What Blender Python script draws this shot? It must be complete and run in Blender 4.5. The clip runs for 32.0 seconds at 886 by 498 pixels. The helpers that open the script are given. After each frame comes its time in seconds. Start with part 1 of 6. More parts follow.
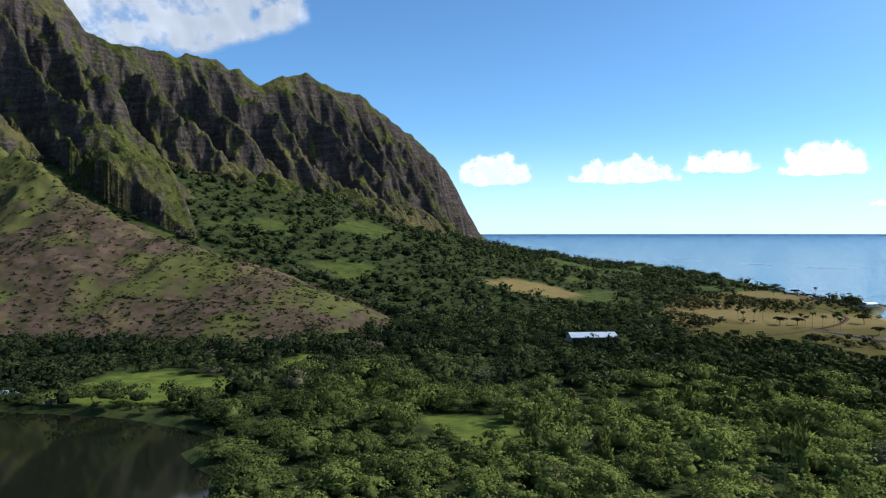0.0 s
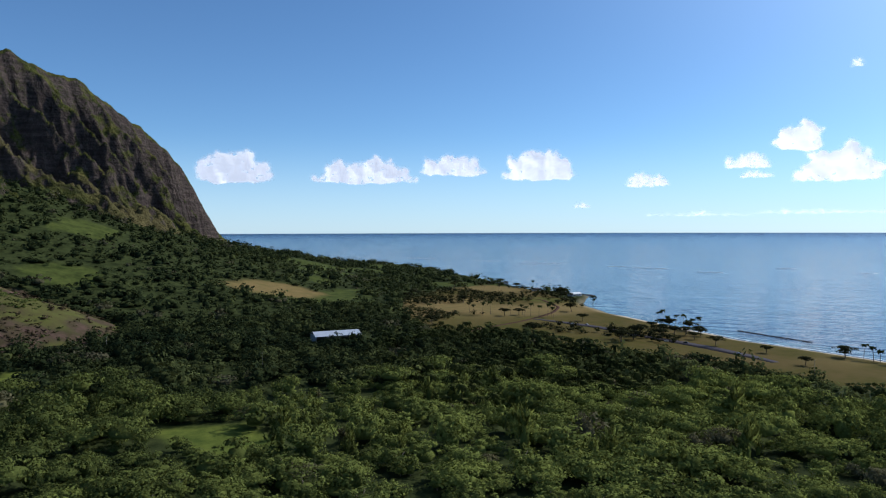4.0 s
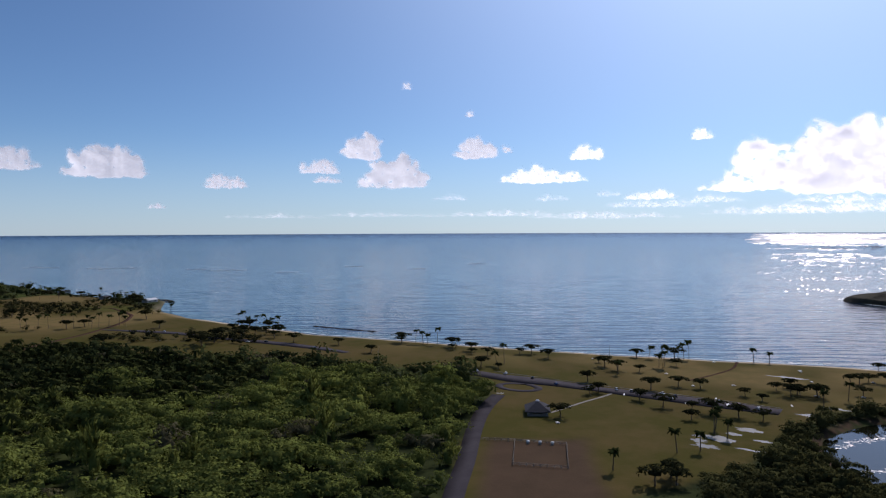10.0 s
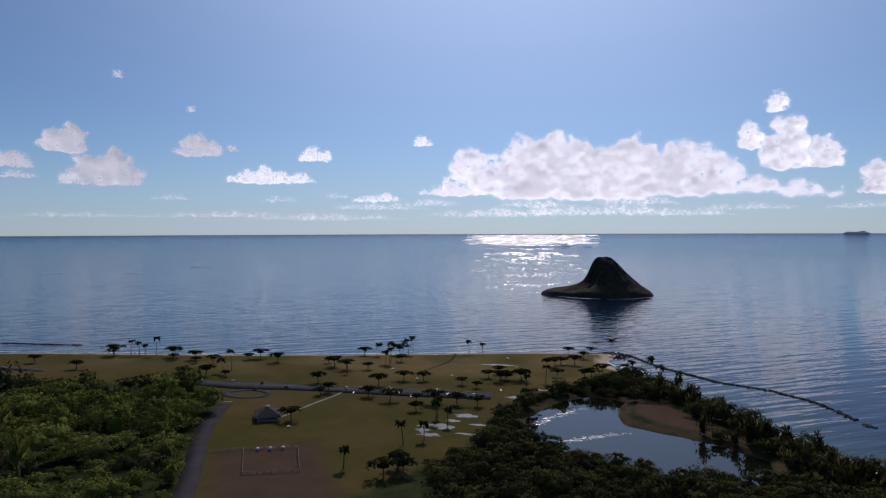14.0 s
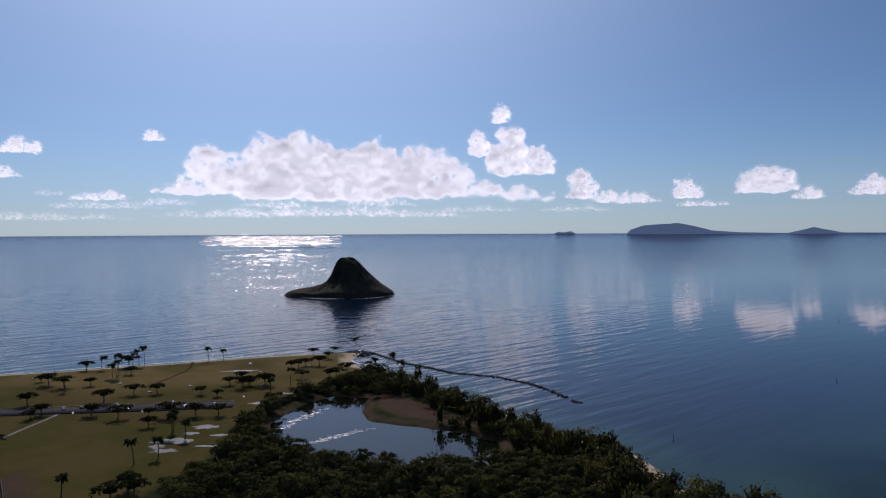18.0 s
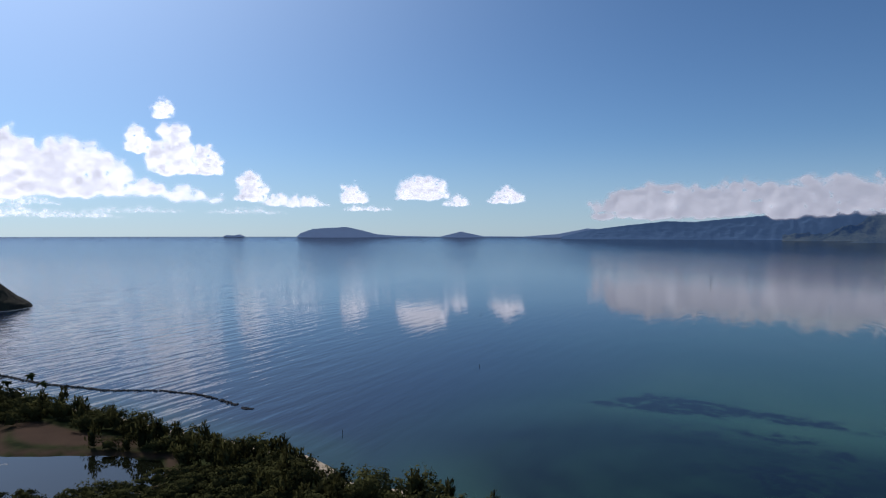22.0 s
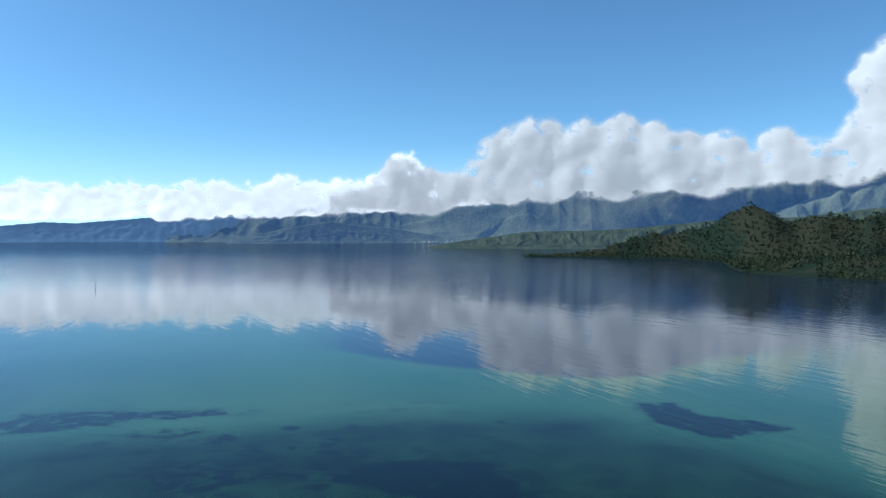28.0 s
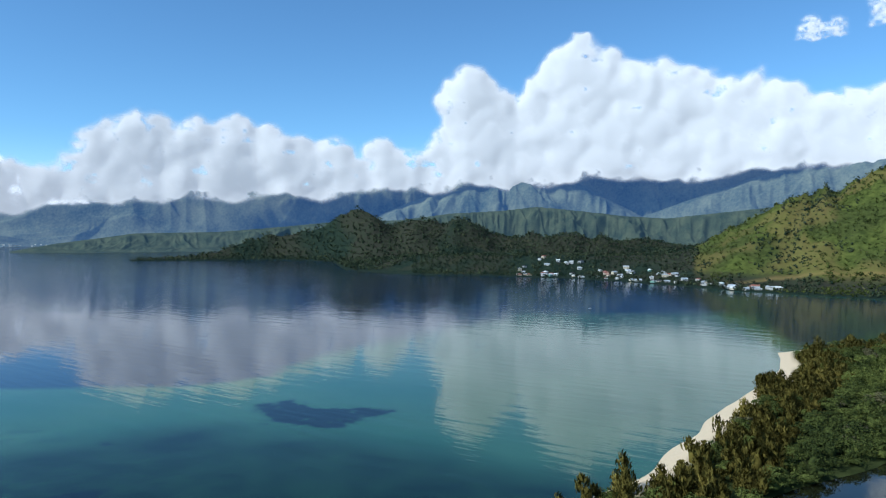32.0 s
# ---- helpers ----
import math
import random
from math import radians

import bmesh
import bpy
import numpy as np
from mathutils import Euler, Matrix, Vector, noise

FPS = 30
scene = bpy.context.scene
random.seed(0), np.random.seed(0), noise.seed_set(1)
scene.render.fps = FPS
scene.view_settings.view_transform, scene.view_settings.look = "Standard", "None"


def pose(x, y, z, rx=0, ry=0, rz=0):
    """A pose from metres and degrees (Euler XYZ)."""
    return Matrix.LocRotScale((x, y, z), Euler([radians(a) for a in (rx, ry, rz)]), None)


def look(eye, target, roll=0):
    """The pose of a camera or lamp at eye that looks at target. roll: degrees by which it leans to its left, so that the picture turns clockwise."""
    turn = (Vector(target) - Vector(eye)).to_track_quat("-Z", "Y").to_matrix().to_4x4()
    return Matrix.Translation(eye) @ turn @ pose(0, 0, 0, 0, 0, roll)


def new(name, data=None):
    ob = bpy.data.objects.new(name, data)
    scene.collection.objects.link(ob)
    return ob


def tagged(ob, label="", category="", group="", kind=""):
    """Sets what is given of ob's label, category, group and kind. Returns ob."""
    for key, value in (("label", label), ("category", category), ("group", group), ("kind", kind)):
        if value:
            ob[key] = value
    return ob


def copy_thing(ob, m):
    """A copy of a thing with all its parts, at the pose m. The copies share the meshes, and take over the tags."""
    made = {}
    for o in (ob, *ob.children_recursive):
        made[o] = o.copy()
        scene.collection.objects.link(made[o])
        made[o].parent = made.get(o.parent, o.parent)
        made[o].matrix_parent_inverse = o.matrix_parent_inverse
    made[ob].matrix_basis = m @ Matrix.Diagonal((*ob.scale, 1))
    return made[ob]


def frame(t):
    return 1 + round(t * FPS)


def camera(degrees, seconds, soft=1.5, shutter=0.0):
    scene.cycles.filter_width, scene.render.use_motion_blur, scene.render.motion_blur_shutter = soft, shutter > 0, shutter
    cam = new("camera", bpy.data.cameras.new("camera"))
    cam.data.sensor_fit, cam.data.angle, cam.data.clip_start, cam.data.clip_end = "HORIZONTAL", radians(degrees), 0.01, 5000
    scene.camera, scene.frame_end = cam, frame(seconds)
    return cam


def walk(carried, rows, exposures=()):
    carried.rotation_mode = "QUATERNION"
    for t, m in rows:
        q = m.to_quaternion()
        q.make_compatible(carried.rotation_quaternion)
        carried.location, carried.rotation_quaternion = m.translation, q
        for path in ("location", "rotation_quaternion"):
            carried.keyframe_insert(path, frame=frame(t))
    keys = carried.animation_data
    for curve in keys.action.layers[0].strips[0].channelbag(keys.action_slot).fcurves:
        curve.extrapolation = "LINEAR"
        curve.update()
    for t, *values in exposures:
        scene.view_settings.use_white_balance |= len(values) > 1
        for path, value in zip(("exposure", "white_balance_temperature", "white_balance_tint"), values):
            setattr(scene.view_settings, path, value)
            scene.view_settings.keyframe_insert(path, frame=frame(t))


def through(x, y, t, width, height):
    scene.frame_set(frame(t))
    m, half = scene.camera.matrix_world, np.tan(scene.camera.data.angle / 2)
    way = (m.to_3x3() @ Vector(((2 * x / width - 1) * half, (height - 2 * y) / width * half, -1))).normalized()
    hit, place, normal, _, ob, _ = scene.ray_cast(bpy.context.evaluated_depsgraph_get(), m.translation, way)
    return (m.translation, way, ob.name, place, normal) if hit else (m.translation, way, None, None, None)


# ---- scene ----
EYE = 110.0
cam = camera(63.85, 32.0, soft=1.2)
EXPOSURES = [(0, 0.62, 5900, 9), (3, 0.24, 5900, 12), (6, -0.12, 6050, 18), (9, -0.30, 6200, 23), (13, -0.92, 6200, 24), (19, -0.95, 6200, 24), (23, -0.42, 5950, 15), (28, 0.42, 5780, 3), (32, 0.54, 5680, 4)]
PATH = [
    (0.0, -0.0, -1.5, 0.12), (0.5, -2.56, -1.55, 0.12), (1.0, -5.14, -1.55, 0.12), (1.5, -7.72, -1.56, 0.09), (2.0, -10.28, -1.54, 0.07),
    (2.5, -12.87, -1.55, 0.08), (3.0, -15.53, -1.54, 0.1), (3.5, -17.95, -1.56, 0.12), (5.5, -28.64, -1.62, 0.23), (6.0, -31.33, -1.59, 0.19),
    (6.5, -34.04, -1.59, 0.27), (7.0, -36.78, -1.6, 0.28), (7.5, -39.51, -1.61, 0.27), (8.0, -42.27, -1.61, 0.25), (8.5, -45.03, -1.62, 0.23),
    (9.0, -47.79, -1.6, 0.14), (9.5, -50.59, -1.6, 0.2), (10.0, -53.43, -1.57, 0.25), (10.5, -56.28, -1.56, 0.27), (11.0, -59.13, -1.56, 0.24),
    (11.5, -61.8, -1.56, 0.21), (12.0, -64.17, -1.56, 0.18), (12.5, -66.49, -1.55, 0.16), (13.0, -68.81, -1.53, 0.13), (13.5, -71.49, -1.53, 0.16),
    (14.0, -75.0, -1.52, 0.2), (14.5, -78.11, -1.51, 0.18), (16.5, -87.59, -1.52, 0.32), (17.0, -89.83, -1.54, 0.3), (17.5, -92.49, -1.55, 0.23),
    (18.0, -95.45, -1.53, 0.24), (18.5, -98.42, -1.52, 0.23), (19.0, -101.38, -1.53, 0.18), (19.5, -104.34, -1.47, 0.12),
    (20.0, -107.49, -1.44, 0.07), (20.5, -110.91, -1.41, -0.0), (21.0, -114.44, -1.42, -0.08), (21.5, -118.0, -1.34, -0.06),
    (22.0, -121.55, -1.31, -0.05), (22.5, -125.38, -1.31, -0.09), (23.0, -129.51, -1.28, -0.1), (23.5, -133.6, -1.25, -0.07),
    (24.0, -137.77, -1.21, -0.03), (24.5, -141.86, -1.19, 0.05), (25.0, -146.08, -1.17, 0.09), (25.5, -149.88, -1.14, 0.14),
    (27.5, -164.49, -1.16, 0.1), (28.0, -168.31, -1.18, 0.1), (28.5, -172.15, -1.18, 0.11), (29.0, -176.02, -1.18, 0.1),
    (29.5, -179.85, -1.16, 0.12), (30.0, -183.66, -1.15, 0.14), (30.5, -187.47, -1.14, 0.17), (31.0, -191.34, -1.14, 0.18),
    (31.5, -194.6, -1.12, 0.2), (32.0, -198.52, -1.13, 0.22),
]
walk(cam, [(t, pose(0, 0, EYE, 90 + pitch, roll, yaw)) for t, yaw, pitch, roll in PATH], EXPOSURES)

# ---- light ----
SUN_AZ, SUN_EL = -82.0, 41.0


def at(az, r, z=0.0):
    """A place by its compass turn (degrees, left of the first view positive) and its distance."""
    a = radians(az)
    return Vector((-math.sin(a) * r, math.cos(a) * r, z))


def sky_world():
    w = bpy.data.worlds.new("sky")
    scene.world = w
    w.use_nodes = True
    nt = w.node_tree
    sky = nt.nodes.new("ShaderNodeTexSky")
    sky.sky_type, sky.sun_disc = "NISHITA", False
    sky.sun_elevation, sky.sun_rotation = radians(SUN_EL), radians(-SUN_AZ)
    sky.altitude, sky.air_density, sky.dust_density, sky.ozone_density = 2300, 1.0, 0.5, 2.6
    bg = nt.nodes["Background"]
    bg.inputs["Strength"].default_value = 0.105
    # salty haze low over the sea, the same all round
    co = nt.nodes.new("ShaderNodeTexCoord").outputs["Generated"]
    sep = nt.nodes.new("ShaderNodeSeparateXYZ")
    nt.links.new(co, sep.inputs[0])
    low = nt.nodes.new("ShaderNodeMapRange")
    low.interpolation_type = "SMOOTHERSTEP"
    for k, v in zip(("From Min", "From Max", "To Min", "To Max"), (-0.02, 0.15, 0.5, 0.0)):
        low.inputs[k].default_value = v
    nt.links.new(sep.outputs[2], low.inputs["Value"])
    clear, haze = nt.nodes.new("ShaderNodeMix"), nt.nodes.new("ShaderNodeMix")
    clear.data_type = haze.data_type = "RGBA"
    clear.blend_type = "MULTIPLY"
    clear.inputs[0].default_value = 1.0
    clear.inputs[7].default_value = (0.76, 0.97, 1.03, 1)
    haze.inputs[7].default_value = (5.4, 6.9, 8.3, 1)
    nt.links.new(sky.outputs[0], clear.inputs[6])
    nt.links.new(low.outputs[0], haze.inputs[0])
    nt.links.new(clear.outputs[2], haze.inputs[6])
    # bright air round the sun
    turn = nt.nodes.new("ShaderNodeVectorMath")
    turn.operation = "DOT_PRODUCT"
    turn.inputs[1].default_value = at(SUN_AZ, math.cos(radians(SUN_EL)), math.sin(radians(SUN_EL)))
    nt.links.new(co, turn.inputs[0])
    near, lobe, glow = (nt.nodes.new("ShaderNodeMath") for _ in range(3))
    near.operation, lobe.operation, glow.operation = "MAXIMUM", "POWER", "MULTIPLY"
    near.inputs[1].default_value, lobe.inputs[1].default_value, glow.inputs[1].default_value = 0.0, 8.0, 12.0
    nt.links.new(turn.outputs["Value"], near.inputs[0]), nt.links.new(near.outputs[0], lobe.inputs[0]), nt.links.new(lobe.outputs[0], glow.inputs[0])
    total = nt.nodes.new("ShaderNodeVectorMath")
    total.operation = "MULTIPLY_ADD"
    total.inputs[1].default_value = (0.84, 0.98, 1.08)
    nt.links.new(glow.outputs[0], total.inputs[0]), nt.links.new(haze.outputs[2], total.inputs[2])
    nt.links.new(total.outputs[0], bg.inputs[0])


sky_world()
sun = new("sun", bpy.data.lights.new("sun", "SUN"))
sun.data.energy, sun.data.angle, sun.data.color = 3.6, radians(0.55), (1.0, 0.95, 0.86)
sun.matrix_world = look(at(SUN_AZ, 300, 400), at(SUN_AZ, 300, 400) - at(SUN_AZ, math.cos(radians(SUN_EL)), math.sin(radians(SUN_EL))))


# ---- numbers: noise, outlines, heights ----
def lattice(i, j, seed):
    n = (i * 374761393 + j * 668265263 + seed * 1442695041) & 0xFFFFFFFF
    n = ((n ^ (n >> 13)) * 1274126177) & 0xFFFFFFFF
    n = n ^ (n >> 16)
    return (n & 0xFFFF) / 65535.0


def vnoise(x, y, seed=0):
    x, y = np.asarray(x, float), np.asarray(y, float)
    i, j = np.floor(x).astype(np.int64), np.floor(y).astype(np.int64)
    u, v = x - i, y - j
    u, v = u * u * (3 - 2 * u), v * v * (3 - 2 * v)
    a, b = lattice(i, j, seed), lattice(i + 1, j, seed)
    c, d = lattice(i, j + 1, seed), lattice(i + 1, j + 1, seed)
    return (a + (b - a) * u) * (1 - v) + (c + (d - c) * u) * v


def fbm(x, y, octaves=4, seed=0, ridged=False):
    total, amp, norm = 0.0, 1.0, 0.0
    for k in range(octaves):
        n = vnoise(x * 2 ** k + 17.3 * k, y * 2 ** k - 9.1 * k, seed + k)
        n = 1 - np.abs(2 * n - 1) if ridged else n
        total, norm, amp = total + amp * n, norm + amp, amp * 0.5
    return total / norm


def smooth(a, b, x):
    t = np.clip((np.asarray(x, float) - a) / (b - a), 0, 1)
    return t * t * (3 - 2 * t)


def inside(poly, x, y):
    """Signed distance to an outline, positive inside."""
    p = np.array(poly, float)
    q = np.roll(p, -1, 0)
    best, hit = np.full(x.shape, 1e18), np.zeros(x.shape, bool)
    for (ax, ay), (bx, by) in zip(p, q):
        ex, ey = bx - ax, by - ay
        t = np.clip(((x - ax) * ex + (y - ay) * ey) / (ex * ex + ey * ey), 0, 1)
        best = np.minimum(best, (x - ax - t * ex) ** 2 + (y - ay - t * ey) ** 2)
        if by != ay:
            hit ^= ((ay > y) != (by > y)) & (x < ex * (y - ay) / (by - ay) + ax)
    return np.where(hit, 1, -1) * np.sqrt(best)


BOWL, REACH = 1200.0, 3680.0


def true_d(r):
    r = np.asarray(r, float)
    return np.where(r <= BOWL, r, BOWL - REACH * np.log(np.maximum(1 - (np.maximum(r, BOWL) - BOWL) / REACH, 6.7e-3)))


def sea_z(r):
    """The sea is flat to 1.2 km; past that the far sea is drawn in, rising so that it still ends at the true horizon."""
    r = np.asarray(r, float)
    return np.where(r <= BOWL, 0.0, EYE - r * EYE / np.maximum(true_d(r), 1.0))


def drawn_in(d):
    """Where a place d metres off lies in the drawn-in sea."""
    d = np.asarray(d, float)
    return np.where(d <= BOWL, d, BOWL + REACH * (1 - np.exp(-(np.maximum(d, BOWL) - BOWL) / REACH)))


COAST = [(-300, 2900), (150, 2700), (340, 2560), (500, 2420), (640, 2200), (665, 1890), (625, 1438), (600, 1180), (634, 1040), (628, 1000), (547, 890), (525, 800),
         (519, 636), (518, 549), (536, 470), (553, 373), (576, 269), (606, 173), (635, 78), (642, 14), (604, 22), (580, 18), (553, -8),
         (505, -35), (450, -62), (400, -85), (360, -108), (331, -127), (288, -128), (250, -155), (180, -190), (60, -222), (-60, -240),
         (-130, -252), (-185, -275), (-232, -309), (-315, -370)]
BAY = [(-400, -425), (-455, -470), (-500, -525), (-560, -530), (-640, -520), (-800, -600), (-1040, -740), (-1090, -840), (-1066, -879), (-1000, -1013),
       (-961, -1111), (-946, -1264), (-917, -1433), (-859, -1598), (-774, -1685), (-712, -1766), (-509, -1940), (-425, -2200), (-439, -2400),
       (-500, -2900), (-430, -3150), (-298, -3330), (100, -3390), (314, -3400), (330, -3500), (0, -3800), (0, -4400), (-3000, -3400), (-4300, 0), (-3000, 3200)]
LAND = [(x * k, y * k) for x, y in COAST + BAY for k in [float(drawn_in(math.hypot(x, y))) / math.hypot(x, y)]]
FISHPOND = [(-330, 445), (-271, 432), (-248, 428), (-196, 418), (-145, 397), (-116, 377), (-127, 348), (-99, 315), (-93, 288), (-75, 150),
            (-75, -60), (-130, -190), (-220, -237), (-259, -246), (-312, -257), (-450, -290), (-520, 0), (-500, 300)]
LAGOON = [(407, 62), (454, 50), (473, 30), (468, 2), (430, 6), (410, 2), (396, -22), (384, -40), (362, -66), (326, -62), (318, -44),
          (318, -18), (334, 9), (355, 42), (380, 58)]
MUD = [(470, -4), (446, -1), (430, -4), (418, -10), (404, -26), (394, -42), (384, -54), (394, -56), (412, -42), (436, -28), (462, -16)]
PARK = [(640, 14), (606, 173), (553, 373), (518, 549), (525, 800), (550, 900), (560, 960), (590, 1160), (560, 1260), (440, 1180), (312, 1010),
        (262, 830), (256, 700), (299, 660), (330, 590), (344, 503), (380, 464), (409, 415), (427, 337), (434, 288), (393, 250), (293, 206),
        (200, 150), (215, 135), (290, 100), (330, 82), (372, 80), (400, 78), (470, 62), (500, 38), (540, 10), (600, 16)]
CREST = [(36, 18.6), (31.6, 17.4), (27.9, 15.9), (26.5, 13.9), (25.3, 13.7), (24.4, 13.2), (22.4, 13.35), (20.5, 12.9), (19, 13.0), (17.5, 12.8),
         (16.6, 12.1), (15.8, 12.2), (14.3, 11.1), (13, 11.7), (10.9, 12.2), (9.4, 11.4), (8.2, 10.75), (6.7, 10.8), (5.2, 9.5), (3.8, 8.3),
         (2.6, 7.6), (1.5, 6.7), (0.4, 5.6), (-0.3, 4.7), (-1.0, 3.4), (-1.6, 2.2), (-2.4, 0.9), (-3.0, -0.3), (-3.8, -1.1), (-4.6, -1.7), (-7, -2.6)]


def table(rows, a):
    p = np.array(sorted(rows), float)
    return np.interp(a, p[:, 0], p[:, 1])


RIDGE_A, RIDGE_B = at(28, 1700), at(-3, 2350)
RIDGE_DIR = (RIDGE_B - RIDGE_A).normalized()
RIDGE_OUT = Vector((RIDGE_DIR.y, -RIDGE_DIR.x, 0))


def ridge_uw(x, y):
    dx, dy = x - RIDGE_A.x, y - RIDGE_A.y
    return dx * RIDGE_DIR.x + dy * RIDGE_DIR.y, dx * RIDGE_OUT.x + dy * RIDGE_OUT.y


def ridge_foot(u):
    """Height of the foot of the cliffs along the ridge."""
    return np.interp(u, [-500, 0, 300, 500, 650, 800, 950, 1150, 1350, 1650], [200, 220, 195, 150, 118, 82, 56, 30, 5, 0])


def ridge_z(u, w):
    """Height of the ridge wall at u metres along it and w metres out from the crest: knife-edged spurs with hollows between."""
    px, py = RIDGE_A.x + RIDGE_DIR.x * u, RIDGE_A.y + RIDGE_DIR.y * u
    a, rc = np.degrees(np.arctan2(-px, py)), np.hypot(px, py)
    zc = EYE + rc * np.tan(np.radians(table(CREST, a)))
    zf = ridge_foot(u)
    span = np.maximum(zc - zf, 4)
    ph = (u - 0.42 * np.maximum(w, 0)) / 142 + 0.95 * (fbm(u / 190, w / 300, 2, 5) - 0.5)
    cell = np.floor(ph)
    vary = lattice(cell.astype(np.int64), np.zeros_like(cell, np.int64), 77)
    vary2 = lattice(cell.astype(np.int64), np.ones_like(cell, np.int64), 78)
    far = (330 + 150 * vary) * np.clip(span / 330, 0.25, 1.1) * np.interp(u, [650, 1140, 1330], [1, 0.30, 0.16])
    k = 1 - np.abs((ph - cell) * 2 - 1)
    k = k ** (0.9 + 0.6 * vary2)
    t = np.clip(w / far, -0.2, 1.3)
    down = np.clip(1 - t, 0, 1.2)
    # a spur keeps its height, breaks off in a blunt end; the hollow drops at once
    step = 0.05 * np.sin(t * (7 + 5 * vary2) + 6 * vary)
    edge = np.where(t < 0, 1, np.clip(down ** (0.95 + 0.35 * vary) + step * np.sin(np.pi * np.clip(t, 0, 1)), 0, 1.0))
    hollow = down ** 3.0
    z = zf + span * (hollow + (edge - hollow) * k)
    ph2 = u / 41 + 0.9 * (fbm(u / 50, w / 120, 2, 8) - 0.5)
    k2 = 1 - np.abs((ph2 % 1) * 2 - 1)
    env = np.sin(np.pi * np.clip(t, 0, 1)) ** 0.6
    z = z + span * env * (0.10 * (k2 - 0.5) * (1.1 - k) + 0.20 * (fbm(u / 75, w / 75, 5, 3, True) - 0.55))
    z = z + 20 * smooth(0.0, 0.2, t) * (fbm(u / 18, w / 24, 3, 31, True) - 0.5)
    z = z + 17 * (fbm(u / 30, np.zeros_like(u), 3, 44) - 0.5) * (span > 40)
    z = z - 230 * smooth(0.93, 1.5, t)
    return np.where(w < 0, zc + w * 1.1, z)


def spur(x, y):
    """The scrubby spur that comes down towards the fishpond."""
    best = np.full(x.shape, -50.0)
    line = [(34, 1350, 250), (30.5, 1210, 215), (28.6, 1130, 168), (26.5, 1070, 124), (19.8, 960, 86), (14.9, 850, 58), (10.6, 770, 20)]
    pts = [at(a, r, z) for a, r, z in line]
    for p, q in zip(pts, pts[1:]):
        e = q - p
        t = np.clip(((x - p.x) * e.x + (y - p.y) * e.y) / (e.x ** 2 + e.y ** 2), 0, 1)
        d = np.hypot(x - p.x - t * e.x, y - p.y - t * e.y)
        h = p.z + t * e.z
        best = np.maximum(best, h - d * (0.26 + 1.1 * smooth(110, 260, h)) - 0.0005 * d * d)
    rough = fbm(x / 75, y / 75, 5, 9, True) - 0.45
    return best + rough * np.clip(best, 0, 200) * 0.34 + 2.2 * (fbm(x / 11, y / 11, 3, 19) - 0.5)


HILL = [(-214, -1.9), (-218.4, -1.1), (-222, 1.0), (-224.6, 2.0), (-226.4, 2.55), (-230.4, 3.8), (-236, 5.0)]
POINT = [(-172, -2.2), (-174.7, -1.6), (-177, -0.5), (-179.5, 0.1), (-182, 0.55), (-185, 1.0), (-188, 1.3), (-190, 1.8), (-192, 2.0), (-194, 1.6), (-196.5, 1.3), (-199.3, 1.2), (-203.8, 0.5),
         (-208, 0.2), (-212, -0.6), (-216, -1.2), (-222, -1.4)]


